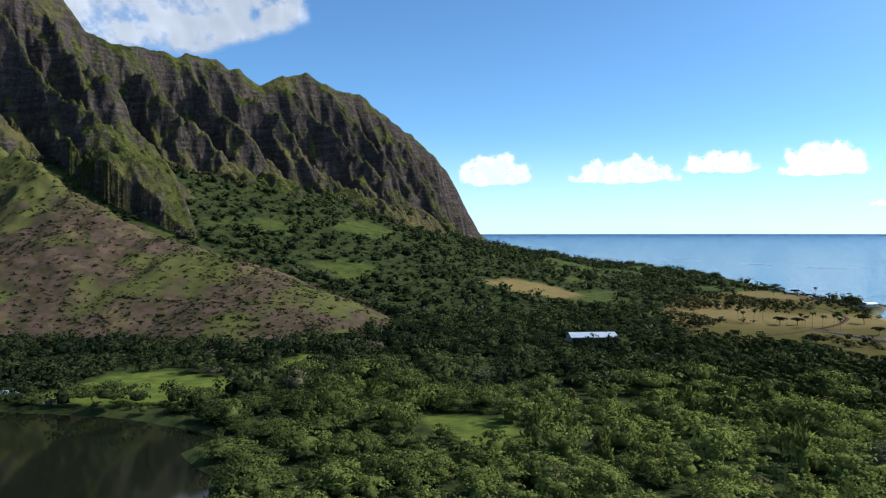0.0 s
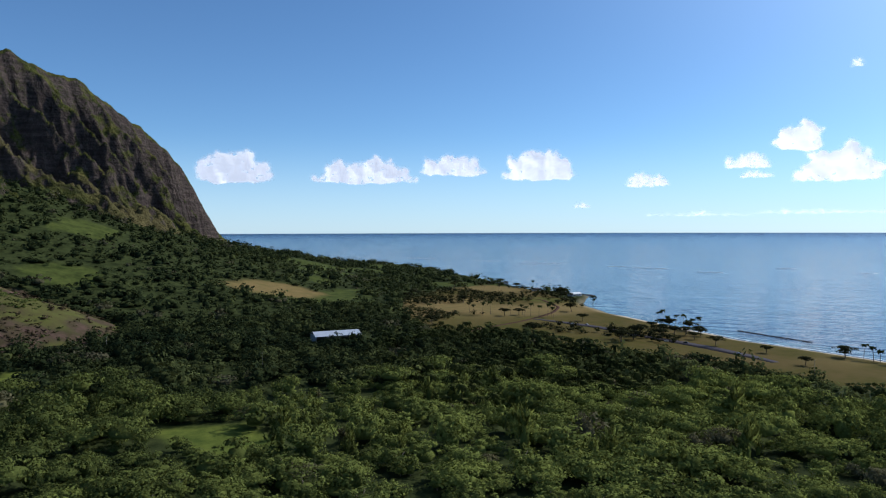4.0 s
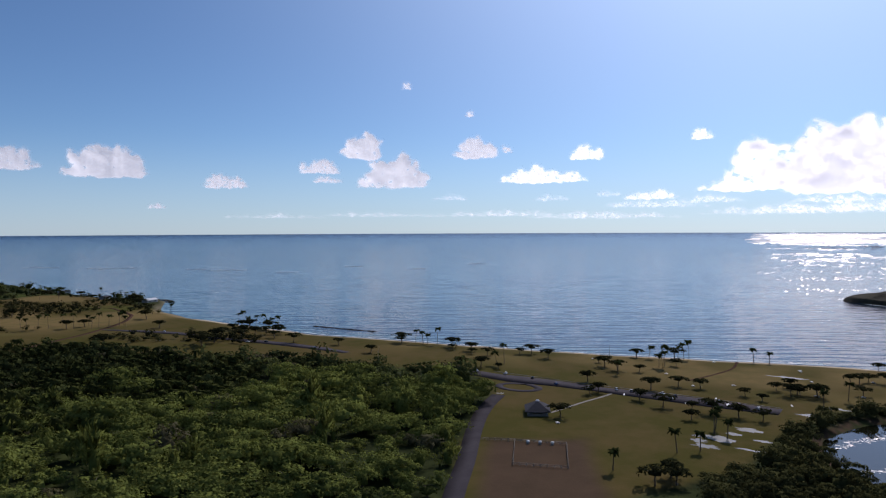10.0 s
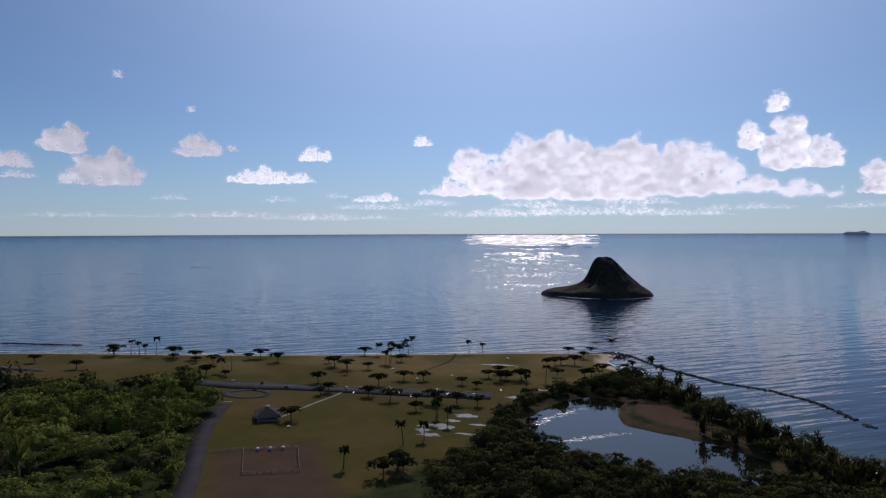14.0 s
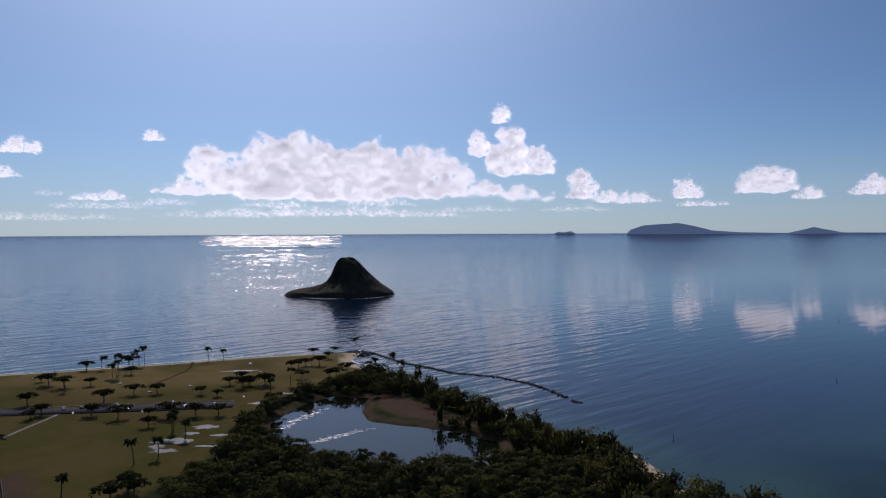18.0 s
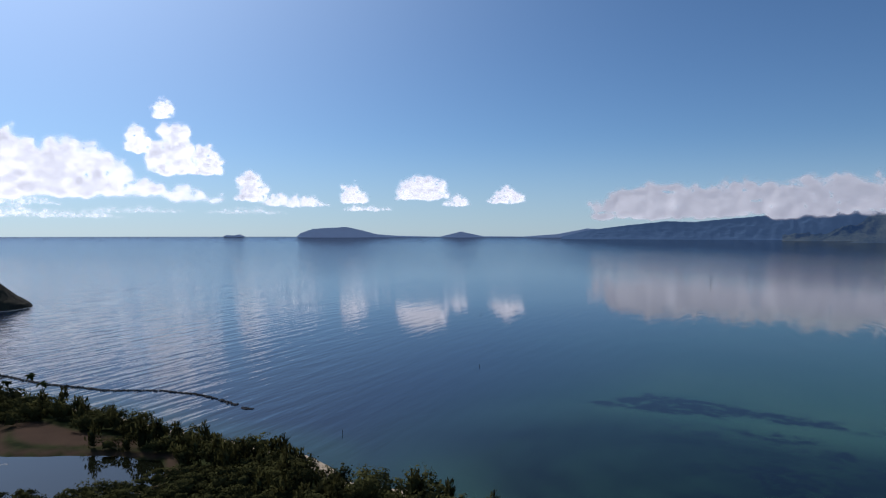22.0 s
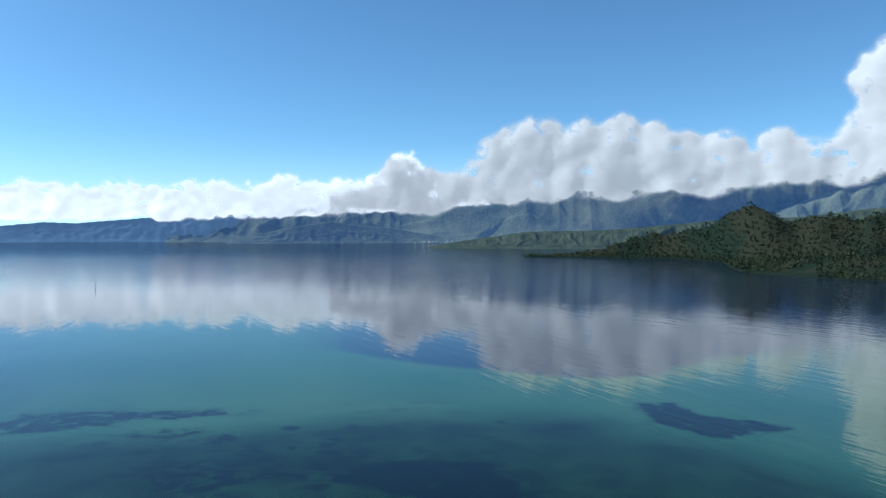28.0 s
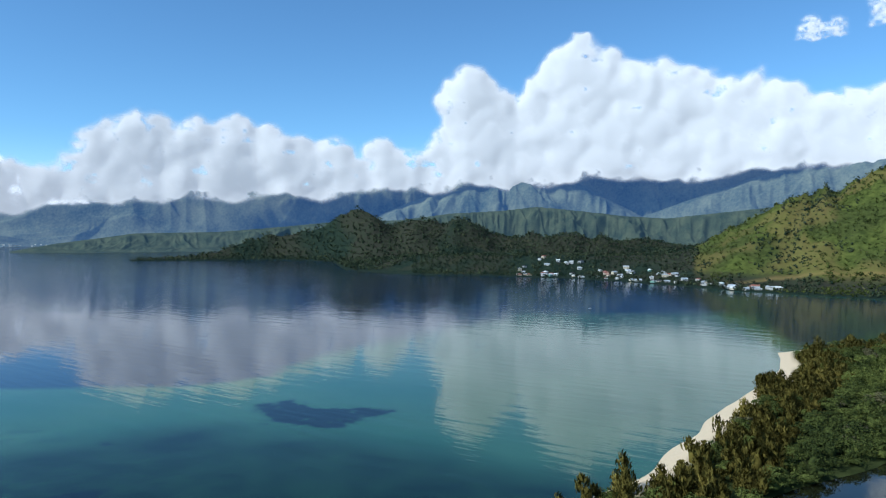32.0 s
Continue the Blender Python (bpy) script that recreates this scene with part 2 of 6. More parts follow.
def ground_z(x, y):
    r = np.hypot(x, y)
    a = np.degrees(np.arctan2(-x, y))
    a2 = np.where(a > 120, a - 360, a)
    sd = inside(LAND, x, y) + 5 * (vnoise(x / 28, y / 28, 3) - 0.5)
    z = np.clip(sd * 0.11, -3.0, 2.0)
    far = smooth(60, 300, sd)
    z = z + far * smooth(650, 1100, r) * (np.abs(a) < 60) * smooth(650, 2600, r) * 30 * (fbm(x / 260, y / 260, 3, 11))
    # apron under the cliffs
    m = (a > -18) & (a < 110)
    u, w = ridge_uw(x, y)
    apron = (ridge_foot(u) + 12 * (fbm(x / 90, y / 90, 3, 13) - 0.5)) * np.clip(1 - (w - 400) / np.interp(u, [-300, 300, 1250], [480, 640, 600]), 0, 1) ** 1.5
    z = np.where(m & (r > 640) & (sd > 10), np.maximum(z, 2 + apron * smooth(0, 120, sd) * smooth(-18, -8, a)), z)
    z = np.where(m, np.maximum(z, np.where(r < 1700, spur(x, y), -50)), z)
    # hills across the bay
    hb = (a2 < -170) & (a2 > -240) & (sd > 18)
    d = true_d(r)
    pz = EYE + drawn_in(3650) * np.tan(np.radians(table(POINT, a2)))
    cut_ = fbm(a2 * 0.62 + 0.9 * (fbm(a2 * 0.5, r / 260, 2, 24) - 0.5), r / 520, 3, 21, True)
    rise = smooth(20, 330, sd) * smooth(2750, 3650, d + 260 * (fbm(a2 * 0.35, r / 500, 2, 22) - 0.5)) * (0.62 + 0.52 * cut_)
    pp = np.where(d > 3650, np.maximum(0, 1 - (d - 3650) / 600), 1)
    z = np.where(hb, np.maximum(z, 2 + np.maximum(pz - 2, 0) * rise * pp), z)
    knoll = 24 * (fbm(x / 230, y / 230, 3, 25, True) - 0.5) + 20 * (fbm(x / 420, y / 420, 2, 26) - 0.5)
    z = np.where(hb, z + knoll * smooth(6, 50, z) * smooth(30, 260, sd), z)
    hz = EYE + 2050 * np.tan(np.radians(table(HILL, a2)))
    hr = smooth(1480, 2050, r + 60 * (fbm(a2 * 0.9, r / 160, 3, 27) - 0.5)) * np.where(r > 2050, np.maximum(0, 1 - (r - 2050) / 700), 1)
    z = np.where(hb, np.maximum(z, 2 + np.maximum(hz - 2, 0) * hr * smooth(40, 200, sd) * (0.82 + 0.30 * fbm(a2 * 0.8, r / 150, 3, 28, True))), z)
    for pond, depth in ((FISHPOND, -1.2), (LAGOON, -1.0)):
        ps = inside(pond, x, y) + 4 * (vnoise(x / 14, y / 14, 6) - 0.5)
        z = np.where(r < 900, np.minimum(z, np.clip(1.2 - ps * 0.25, depth, 400)), z)
    ms = inside(MUD, x, y) + 5 * (vnoise(x / 11, y / 11, 16) - 0.5)
    z = np.where(r < 700, np.where(ms > -6, np.maximum(z, np.clip(0.45 + ms * 0.07, -1, 0.85)), z), z)
    return z + sea_z(r)


# ---- mesh helpers ----
def np_mesh(name, v, f, smooth_faces=False, normals=None):
    """A mesh from arrays: v (n, 3), f (m, 3 or 4)."""
    me = bpy.data.meshes.new(name)
    v, f = np.asarray(v, np.float32), np.asarray(f, np.int32)
    k = f.shape[1]
    me.vertices.add(len(v))
    me.vertices.foreach_set("co", v.ravel())
    me.loops.add(f.size)
    me.loops.foreach_set("vertex_index", f.ravel())
    me.polygons.add(len(f))
    me.polygons.foreach_set("loop_start", np.arange(0, f.size, k, dtype=np.int32))
    me.update(calc_edges=True)
    if smooth_faces:
        me.polygons.foreach_set("use_smooth", np.ones(len(f), bool))
    me.validate()
    if normals is not None:
        me.attributes.new("custom_normal", "FLOAT_VECTOR", "POINT").data.foreach_set("vector", np.asarray(normals, np.float32).ravel())
    return me


def attr(me, name, values):
    at_ = me.attributes.new(name, "FLOAT", "POINT")
    at_.data.foreach_set("value", np.asarray(values, np.float32).ravel())


def grid_faces(n, m, keep=None):
    i, j = np.meshgrid(np.arange(n - 1), np.arange(m - 1), indexing="ij")
    a = (i * m + j).ravel()
    f = np.stack([a, a + 1, a + m + 1, a + m], 1)
    return f if keep is None else f[keep]


def part(name, me, material, parent=None, label=""):
    ob = new(name, me)
    if material is not None and not me.materials:
        me.materials.append(material)
    if parent is not None:
        ob.parent = parent
    return tagged(ob, label)


def thing(name, label, category, group="", loc=(0, 0, 0), kind="", turn=0.0):
    e = new(name)
    e.location, e.rotation_euler[2] = loc, turn
    return tagged(e, label, category, group, kind)


def bm_mesh(name, bm, smooth_faces=False):
    me = bpy.data.meshes.new(name)
    bm.to_mesh(me)
    bm.free()
    if smooth_faces:
        me.polygons.foreach_set("use_smooth", np.ones(len(me.polygons), bool))
    return me


# ---- materials ----
def shader(name):
    m = bpy.data.materials.new(name)
    m.use_nodes = True
    return m, m.node_tree, m.node_tree.nodes["Principled BSDF"]


def node(nt, kind, **sets):
    n = nt.nodes.new(kind)
    for key, value in sets.items():
        if key in n.inputs:
            n.inputs[key].default_value = value
    return n


def noise_of(nt, coord, scale, detail=4, rough=0.55, stretch=None):
    if stretch:
        mp = nt.nodes.new("ShaderNodeMapping")
        mp.inputs["Scale"].default_value = stretch
        nt.links.new(coord, mp.inputs["Vector"])
        coord = mp.outputs[0]
    n = nt.nodes.new("ShaderNodeTexNoise")
    n.inputs["Scale"].default_value, n.inputs["Detail"].default_value, n.inputs["Roughness"].default_value = scale, detail, rough
    nt.links.new(coord, n.inputs["Vector"])
    return n.outputs["Fac"]


def mix(nt, fac, a, b):
    n = nt.nodes.new("ShaderNodeMix")
    n.data_type = "RGBA"
    for sock, value in ((n.inputs[0], fac), (n.inputs[6], a), (n.inputs[7], b)):
        if isinstance(value, bpy.types.NodeSocket):
            nt.links.new(value, sock)
        elif isinstance(value, (int, float)):
            sock.default_value = value
        else:
            sock.default_value = (*value, 1)
    return n.outputs[2]


def ramp(nt, fac, a, b):
    n = nt.nodes.new("ShaderNodeMapRange")
    n.inputs["From Min"].default_value, n.inputs["From Max"].default_value = a, b
    nt.links.new(fac, n.inputs["Value"])
    return n.outputs[0]


def math_of(nt, op, a, b=None):
    n = nt.nodes.new("ShaderNodeMath")
    n.operation = op
    for sock, value in zip(n.inputs, (a, b)):
        if isinstance(value, bpy.types.NodeSocket):
            nt.links.new(value, sock)
        elif value is not None:
            sock.default_value = value
    return n.outputs[0]


def attribute(nt, name):
    n = nt.nodes.new("ShaderNodeAttribute")
    n.attribute_name = name
    return n.outputs["Fac"]


def place_of(nt):
    return nt.nodes.new("ShaderNodeNewGeometry").outputs["Position"]


def bump(nt, bsdf, height, strength, distance):
    n = nt.nodes.new("ShaderNodeBump")
    n.inputs["Strength"].default_value, n.inputs["Distance"].default_value = strength, distance
    nt.links.new(height, n.inputs["Height"])
    nt.links.new(n.outputs[0], bsdf.inputs["Normal"])


def plain(name, a, b, scale=1.0, rough=0.8, bump_d=0.02, metallic=0.0, spec=0.3, world=False):
    """Two colours blotched at two scales, with fine relief."""
    m, nt, bsdf = shader(name)
    co = place_of(nt) if world else nt.nodes.new("ShaderNodeTexCoord").outputs["Object"]
    big, fine = noise_of(nt, co, scale * 0.2, 3), noise_of(nt, co, scale * 2.5, 5)
    f = math_of(nt, "ADD", math_of(nt, "MULTIPLY", big, 0.6), math_of(nt, "MULTIPLY", fine, 0.4))
    nt.links.new(mix(nt, ramp(nt, f, 0.32, 0.68), a, b), bsdf.inputs["Base Color"])
    bsdf.inputs["Roughness"].default_value, bsdf.inputs["Metallic"].default_value = rough, metallic
    bsdf.inputs["Specular IOR Level"].default_value = spec
    if bump_d:
        bump(nt, bsdf, fine, 0.6, bump_d)
    return m


def leaf_material(name, dark, light, through=0.3, dry=None):
    m, nt, bsdf = shader(name)
    nt.nodes.remove(bsdf)
    geo = nt.nodes.new("ShaderNodeNewGeometry")
    tint = attribute(nt, "tint")
    ob = nt.nodes.new("ShaderNodeObjectInfo").outputs["Random"]
    big = noise_of(nt, geo.outputs["Position"], 0.012, 3)
    f = math_of(nt, "ADD", math_of(nt, "MULTIPLY", geo.outputs["Random Per Island"], 0.30),
                math_of(nt, "ADD", math_of(nt, "MULTIPLY", tint, 0.62), math_of(nt, "ADD", math_of(nt, "MULTIPLY", ob, 0.22), math_of(nt, "MULTIPLY", ramp(nt, big, 0.35, 0.65), 0.25))))
    f = math_of(nt, "ADD", f, math_of(nt, "MULTIPLY", math_of(nt, "SUBTRACT", noise_of(nt, geo.outputs["Position"], 0.8, 4, 0.7), 0.5), 0.9))
    col = mix(nt, ramp(nt, f, 0.2, 1.08), dark, light)
    if dry:
        col = mix(nt, math_of(nt, "MULTIPLY", ramp(nt, tint, 0.93, 0.97), 0.8), col, dry)
    d, t = nt.nodes.new("ShaderNodeBsdfDiffuse"), nt.nodes.new("ShaderNodeBsdfTranslucent")
    mx = nt.nodes.new("ShaderNodeMixShader")
    mx.inputs[0].default_value = through
    nt.links.new(col, d.inputs[0]), nt.links.new(col, t.inputs[0])
    nt.links.new(d.outputs[0], mx.inputs[1]), nt.links.new(t.outputs[0], mx.inputs[2])
    fine = noise_of(nt, geo.outputs["Position"], 0.9, 5, 0.7)
    bp = nt.nodes.new("ShaderNodeBump")
    bp.inputs["Strength"].default_value, bp.inputs["Distance"].default_value = 0.4, 0.5
    nt.links.new(fine, bp.inputs["Height"])
    nt.links.new(bp.outputs[0], d.inputs["Normal"])
    nt.links.new(mx.outputs[0], nt.nodes["Material Output"].inputs[0])
    return m


def ground_material():
    m, nt, bsdf = shader("ground_cover")
    p = place_of(nt)
    big, mid, fine = noise_of(nt, p, 0.012, 4), noise_of(nt, p, 0.07, 5, 0.65), noise_of(nt, p, 0.9, 4)
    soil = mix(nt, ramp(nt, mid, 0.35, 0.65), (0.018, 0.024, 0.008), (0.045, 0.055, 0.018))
    wear = ramp(nt, math_of(nt, "ADD", math_of(nt, "MULTIPLY", big, 0.6), math_of(nt, "MULTIPLY", mid, 0.4)), 0.42, 0.60)
    lawn = mix(nt, wear, (0.066, 0.058, 0.014), (0.112, 0.076, 0.030))
    lawn = mix(nt, math_of(nt, "MULTIPLY", fine, 0.6), lawn, (0.070, 0.063, 0.011))
    dryg = mix(nt, ramp(nt, mid, 0.3, 0.7), (0.20, 0.135, 0.055), (0.13, 0.105, 0.034))
    scrub = mix(nt, ramp(nt, mid, 0.35, 0.62), (0.098, 0.060, 0.047), (0.046, 0.038, 0.018))
    scrub = mix(nt, ramp(nt, noise_of(nt, p, 0.02, 5, 0.65), 0.55, 0.7), scrub, (0.13, 0.10, 0.04))
    sand = mix(nt, fine, (0.46, 0.36, 0.24), (0.58, 0.47, 0.33))
    mud = mix(nt, mid, (0.055, 0.036, 0.024), (0.105, 0.066, 0.042))
    col = mix(nt, attribute(nt, "lawn"), soil, lawn)
    meadow = mix(nt, ramp(nt, mid, 0.35, 0.65), (0.050, 0.070, 0.014), (0.120, 0.140, 0.026))
    col = mix(nt, attribute(nt, "meadow"), col, meadow)
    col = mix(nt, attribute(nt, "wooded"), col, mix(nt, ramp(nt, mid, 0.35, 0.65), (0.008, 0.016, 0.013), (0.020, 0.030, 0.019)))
    col = mix(nt, attribute(nt, "dry"), col, dryg)
    col = mix(nt, attribute(nt, "scrub"), col, scrub)
    col = mix(nt, attribute(nt, "mud"), col, mud)
    col = mix(nt, attribute(nt, "sand"), col, sand)
    nt.links.new(col, bsdf.inputs["Base Color"])
    bsdf.inputs["Roughness"].default_value, bsdf.inputs["Specular IOR Level"].default_value = 0.95, 0.02
    bump(nt, bsdf, math_of(nt, "ADD", fine, mid), 0.5, 0.25)
    return m


def cliff_material():
    m, nt, bsdf = shader("fluted_cliff")
    geo = nt.nodes.new("ShaderNodeNewGeometry")
    p = geo.outputs["Position"]
    sep = nt.nodes.new("ShaderNodeSeparateXYZ")
    nt.links.new(geo.outputs["Normal"], sep.inputs[0])
    big, mid, fine = noise_of(nt, p, 0.004, 4), noise_of(nt, p, 0.02, 6, 0.65), noise_of(nt, p, 0.11, 5, 0.7)
    strata = noise_of(nt, p, 0.05, 4, 0.6, (0.25, 0.25, 3.0))
    rock = mix(nt, ramp(nt, strata, 0.35, 0.65), (0.050, 0.038, 0.034), (0.112, 0.084, 0.070))
    rock = mix(nt, ramp(nt, fine, 0.45, 0.7), rock, (0.035, 0.034, 0.024))
    green = mix(nt, ramp(nt, mid, 0.35, 0.65), (0.030, 0.038, 0.012), (0.098, 0.096, 0.026))
    green = mix(nt, ramp(nt, fine, 0.5, 0.66), green, (0.020, 0.030, 0.010))
    tan = mix(nt, fine, (0.17, 0.12, 0.065), (0.10, 0.085, 0.035))
    f = math_of(nt, "ADD", sep.outputs[2], math_of(nt, "ADD", math_of(nt, "MULTIPLY", math_of(nt, "SUBTRACT", mid, 0.5), 0.9), math_of(nt, "MULTIPLY", math_of(nt, "SUBTRACT", fine, 0.5), 0.7)))
    col = mix(nt, ramp(nt, f, 0.44, 0.60), rock, green)
    col = mix(nt, math_of(nt, "MULTIPLY", ramp(nt, big, 0.5, 0.62), math_of(nt, "MULTIPLY", ramp(nt, f, 0.5, 0.6), 0.55)), col, tan)
    nt.links.new(col, bsdf.inputs["Base Color"])
    bsdf.inputs["Roughness"].default_value, bsdf.inputs["Specular IOR Level"].default_value = 0.95, 0.0
    bump(nt, bsdf, math_of(nt, "ADD", math_of(nt, "ADD", fine, math_of(nt, "MULTIPLY", strata, 0.1)), mid), 1.0, 8.0)
    return m


def water_material(name, pond=False):
    """Sea water: body colour by depth and bottom (sand, weed, reef), mirror-like surface with ripples."""
    m, nt, bsdf = shader(name)
    p = place_of(nt)
    if pond:
        col = mix(nt, noise_of(nt, p, 0.02, 3), (0.006, 0.008, 0.004), (0.011, 0.012, 0.006))
    else:
        big, mid = noise_of(nt, p, 0.006, 4, 0.6), noise_of(nt, p, 0.03, 5, 0.65)
        shoal = attribute(nt, "shoal")
        reef = attribute(nt, "reef")
        deep = mix(nt, ramp(nt, big, 0.3, 0.7), (0.0025, 0.011, 0.031), (0.004, 0.016, 0.041))
        sandy = mix(nt, ramp(nt, big, 0.35, 0.65), (0.020, 0.076, 0.044), (0.042, 0.104, 0.056))
        sandy = mix(nt, attribute(nt, "bed"), sandy, mix(nt, ramp(nt, mid, 0.35, 0.65), (0.002, 0.011, 0.007), (0.010, 0.034, 0.018)))
        col = mix(nt, shoal, deep, sandy)
        weed = math_of(nt, "MULTIPLY", ramp(nt, math_of(nt, "ADD", noise_of(nt, p, 0.085, 6, 0.7), math_of(nt, "MULTIPLY", ramp(nt, reef, 0.9, 1.5), 0.17)), 0.47, 0.60), math_of(nt, "MINIMUM", reef, 1.0))
        col = mix(nt, weed, col, (0.0015, 0.006, 0.008))
    nt.links.new(col, bsdf.inputs["Base Color"])
    if pond:
        bsdf.inputs["Roughness"].default_value = 0.05
    else:
        nt.links.new(math_of(nt, "ADD", math_of(nt, "MULTIPLY", attribute(nt, "open"), 0.065), math_of(nt, "ADD", math_of(nt, "MULTIPLY", attribute(nt, "surge"), 0.03), 0.025)), bsdf.inputs["Roughness"])
    bsdf.inputs["IOR"].default_value = 1.33 if pond else 1.25
    turned = nt.nodes.new("ShaderNodeMapping")
    turned.inputs["Rotation"].default_value[2] = radians(-36)
    nt.links.new(p, turned.inputs["Vector"])
    swell = noise_of(nt, turned.outputs[0], 0.10, 3, 0.45, (1.0, 0.15, 1.0))
    chop = noise_of(nt, turned.outputs[0], 0.42, 3, 0.55, (1.0, 0.35, 1.0))
    h = math_of(nt, "ADD", math_of(nt, "MULTIPLY", swell, 0.75 if pond else math_of(nt, "ADD", math_of(nt, "MULTIPLY", attribute(nt, "surge"), 3.4), 0.50)), math_of(nt, "MULTIPLY", chop, 0.20 if pond else math_of(nt, "ADD", math_of(nt, "MULTIPLY", attribute(nt, "open"), 1.4), 0.10)))
    bump(nt, bsdf, h, 0.2 if pond else 0.8, 0.1 if pond else 0.40)
    return m


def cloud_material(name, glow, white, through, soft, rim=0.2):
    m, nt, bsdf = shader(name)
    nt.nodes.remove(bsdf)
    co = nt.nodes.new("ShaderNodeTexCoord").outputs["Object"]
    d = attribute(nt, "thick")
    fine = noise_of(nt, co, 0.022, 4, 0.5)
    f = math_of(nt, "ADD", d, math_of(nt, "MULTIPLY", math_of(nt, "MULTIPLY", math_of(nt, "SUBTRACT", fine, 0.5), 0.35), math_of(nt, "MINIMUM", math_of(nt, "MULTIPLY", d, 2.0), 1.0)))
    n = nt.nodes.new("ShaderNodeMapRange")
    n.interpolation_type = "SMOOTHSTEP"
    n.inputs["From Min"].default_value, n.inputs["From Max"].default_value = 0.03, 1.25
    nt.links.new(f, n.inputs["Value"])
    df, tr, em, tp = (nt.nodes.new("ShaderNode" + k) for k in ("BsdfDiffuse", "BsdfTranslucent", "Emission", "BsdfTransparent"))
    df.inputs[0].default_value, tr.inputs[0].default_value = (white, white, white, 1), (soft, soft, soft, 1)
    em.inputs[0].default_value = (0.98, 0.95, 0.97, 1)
    # emission painted in for light passed through the cloud, stronger where it is thin
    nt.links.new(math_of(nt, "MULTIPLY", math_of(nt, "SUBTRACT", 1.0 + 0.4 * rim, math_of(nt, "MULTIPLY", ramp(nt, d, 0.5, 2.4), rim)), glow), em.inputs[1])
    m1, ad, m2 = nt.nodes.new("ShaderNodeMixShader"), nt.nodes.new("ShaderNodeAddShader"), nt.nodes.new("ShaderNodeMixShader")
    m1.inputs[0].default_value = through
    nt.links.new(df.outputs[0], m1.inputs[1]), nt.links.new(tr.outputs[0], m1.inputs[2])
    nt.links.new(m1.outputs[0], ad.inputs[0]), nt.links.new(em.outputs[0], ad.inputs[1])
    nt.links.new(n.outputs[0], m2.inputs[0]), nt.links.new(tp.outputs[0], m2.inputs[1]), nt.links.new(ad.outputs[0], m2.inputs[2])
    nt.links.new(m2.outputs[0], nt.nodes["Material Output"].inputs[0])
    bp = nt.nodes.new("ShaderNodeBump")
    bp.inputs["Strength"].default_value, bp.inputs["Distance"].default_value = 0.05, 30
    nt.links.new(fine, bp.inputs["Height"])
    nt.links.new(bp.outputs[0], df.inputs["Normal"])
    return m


# water for the facets added to mirror the sun as glitter
WAVE = plain("glint_face", (0.006, 0.020, 0.040), (0.010, 0.028, 0.050), 0.01, 0.29, 0, spec=0.5, world=True)
WAVE.node_tree.nodes["Principled BSDF"].inputs["IOR"].default_value = 1.33
GROUND, CLIFF, SEA, POND = ground_material(), cliff_material(), water_material("sea_water"), water_material("pond_water", True)
# brighter and dimmer copies of one cloud: painted glow set by place against the sun
CLOUD = cloud_material("glowing_mountain_cloud", 0.30, 0.36, 0.30, 0.50)
SEACLOUD = cloud_material("glowing_sea_cloud", 0.50, 0.50, 0.55, 0.9)
SUNCLOUD = cloud_material("glowing_backlit_cloud", 1.02, 0.55, 0.55, 1.0, 0.6)
FARCLOUD = cloud_material("glowing_far_cloud", 0.58, 0.45, 0.45, 0.8)
FOREST = leaf_material("forest_leaf", (0.020, 0.030, 0.012), (0.160, 0.185, 0.044), 0.24, (0.10, 0.085, 0.055))
# forest_leaf again, darker and bluer: haze of distance put into the colour
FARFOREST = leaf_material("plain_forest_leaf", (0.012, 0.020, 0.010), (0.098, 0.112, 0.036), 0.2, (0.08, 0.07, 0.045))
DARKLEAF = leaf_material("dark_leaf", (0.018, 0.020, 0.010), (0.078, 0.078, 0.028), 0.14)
# bluer, duller leaf for woods across the bay: air haze put into the colour
HILLLEAF = leaf_material("hazed_hill_leaf", (0.014, 0.026, 0.018), (0.078, 0.090, 0.046), 0.12, (0.050, 0.050, 0.036))
IRONLEAF = leaf_material("ironwood_needles", (0.070, 0.062, 0.016), (0.250, 0.205, 0.050), 0.40)
SCRUBLEAF = leaf_material("scrub_leaf", (0.058, 0.045, 0.026), (0.125, 0.092, 0.050), 0.2)
PALMLEAF = leaf_material("palm_frond", (0.020, 0.030, 0.010), (0.070, 0.080, 0.025), 0.25)
BARK = plain("bark", (0.09, 0.065, 0.045), (0.19, 0.15, 0.11), 2.0, 0.9, 0.03)
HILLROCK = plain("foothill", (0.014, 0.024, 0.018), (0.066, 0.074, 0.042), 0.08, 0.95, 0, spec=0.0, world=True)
# air haze is put into the base colour of these two
FARHAZE = plain("hazed_far_range", (0.040, 0.070, 0.115), (0.070, 0.110, 0.165), 0.01, 0.95, 0, spec=0.0, world=True)
HAZE = plain("hazed_far_hill", (0.085, 0.135, 0.205), (0.115, 0.170, 0.240), 0.01, 0.95, 0, spec=0.0, world=True)


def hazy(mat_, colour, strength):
    """Paints the haze of lit air into far land, as a faint bluish emission of its material."""
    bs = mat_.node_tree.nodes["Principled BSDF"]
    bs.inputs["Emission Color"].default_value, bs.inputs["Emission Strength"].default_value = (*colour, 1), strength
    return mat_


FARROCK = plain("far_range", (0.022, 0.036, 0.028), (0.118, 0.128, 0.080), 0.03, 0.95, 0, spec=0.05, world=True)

# painted haze, stronger for land farther off
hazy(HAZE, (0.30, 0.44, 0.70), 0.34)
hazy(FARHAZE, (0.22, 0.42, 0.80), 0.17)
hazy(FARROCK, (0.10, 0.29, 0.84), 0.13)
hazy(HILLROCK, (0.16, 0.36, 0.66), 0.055)

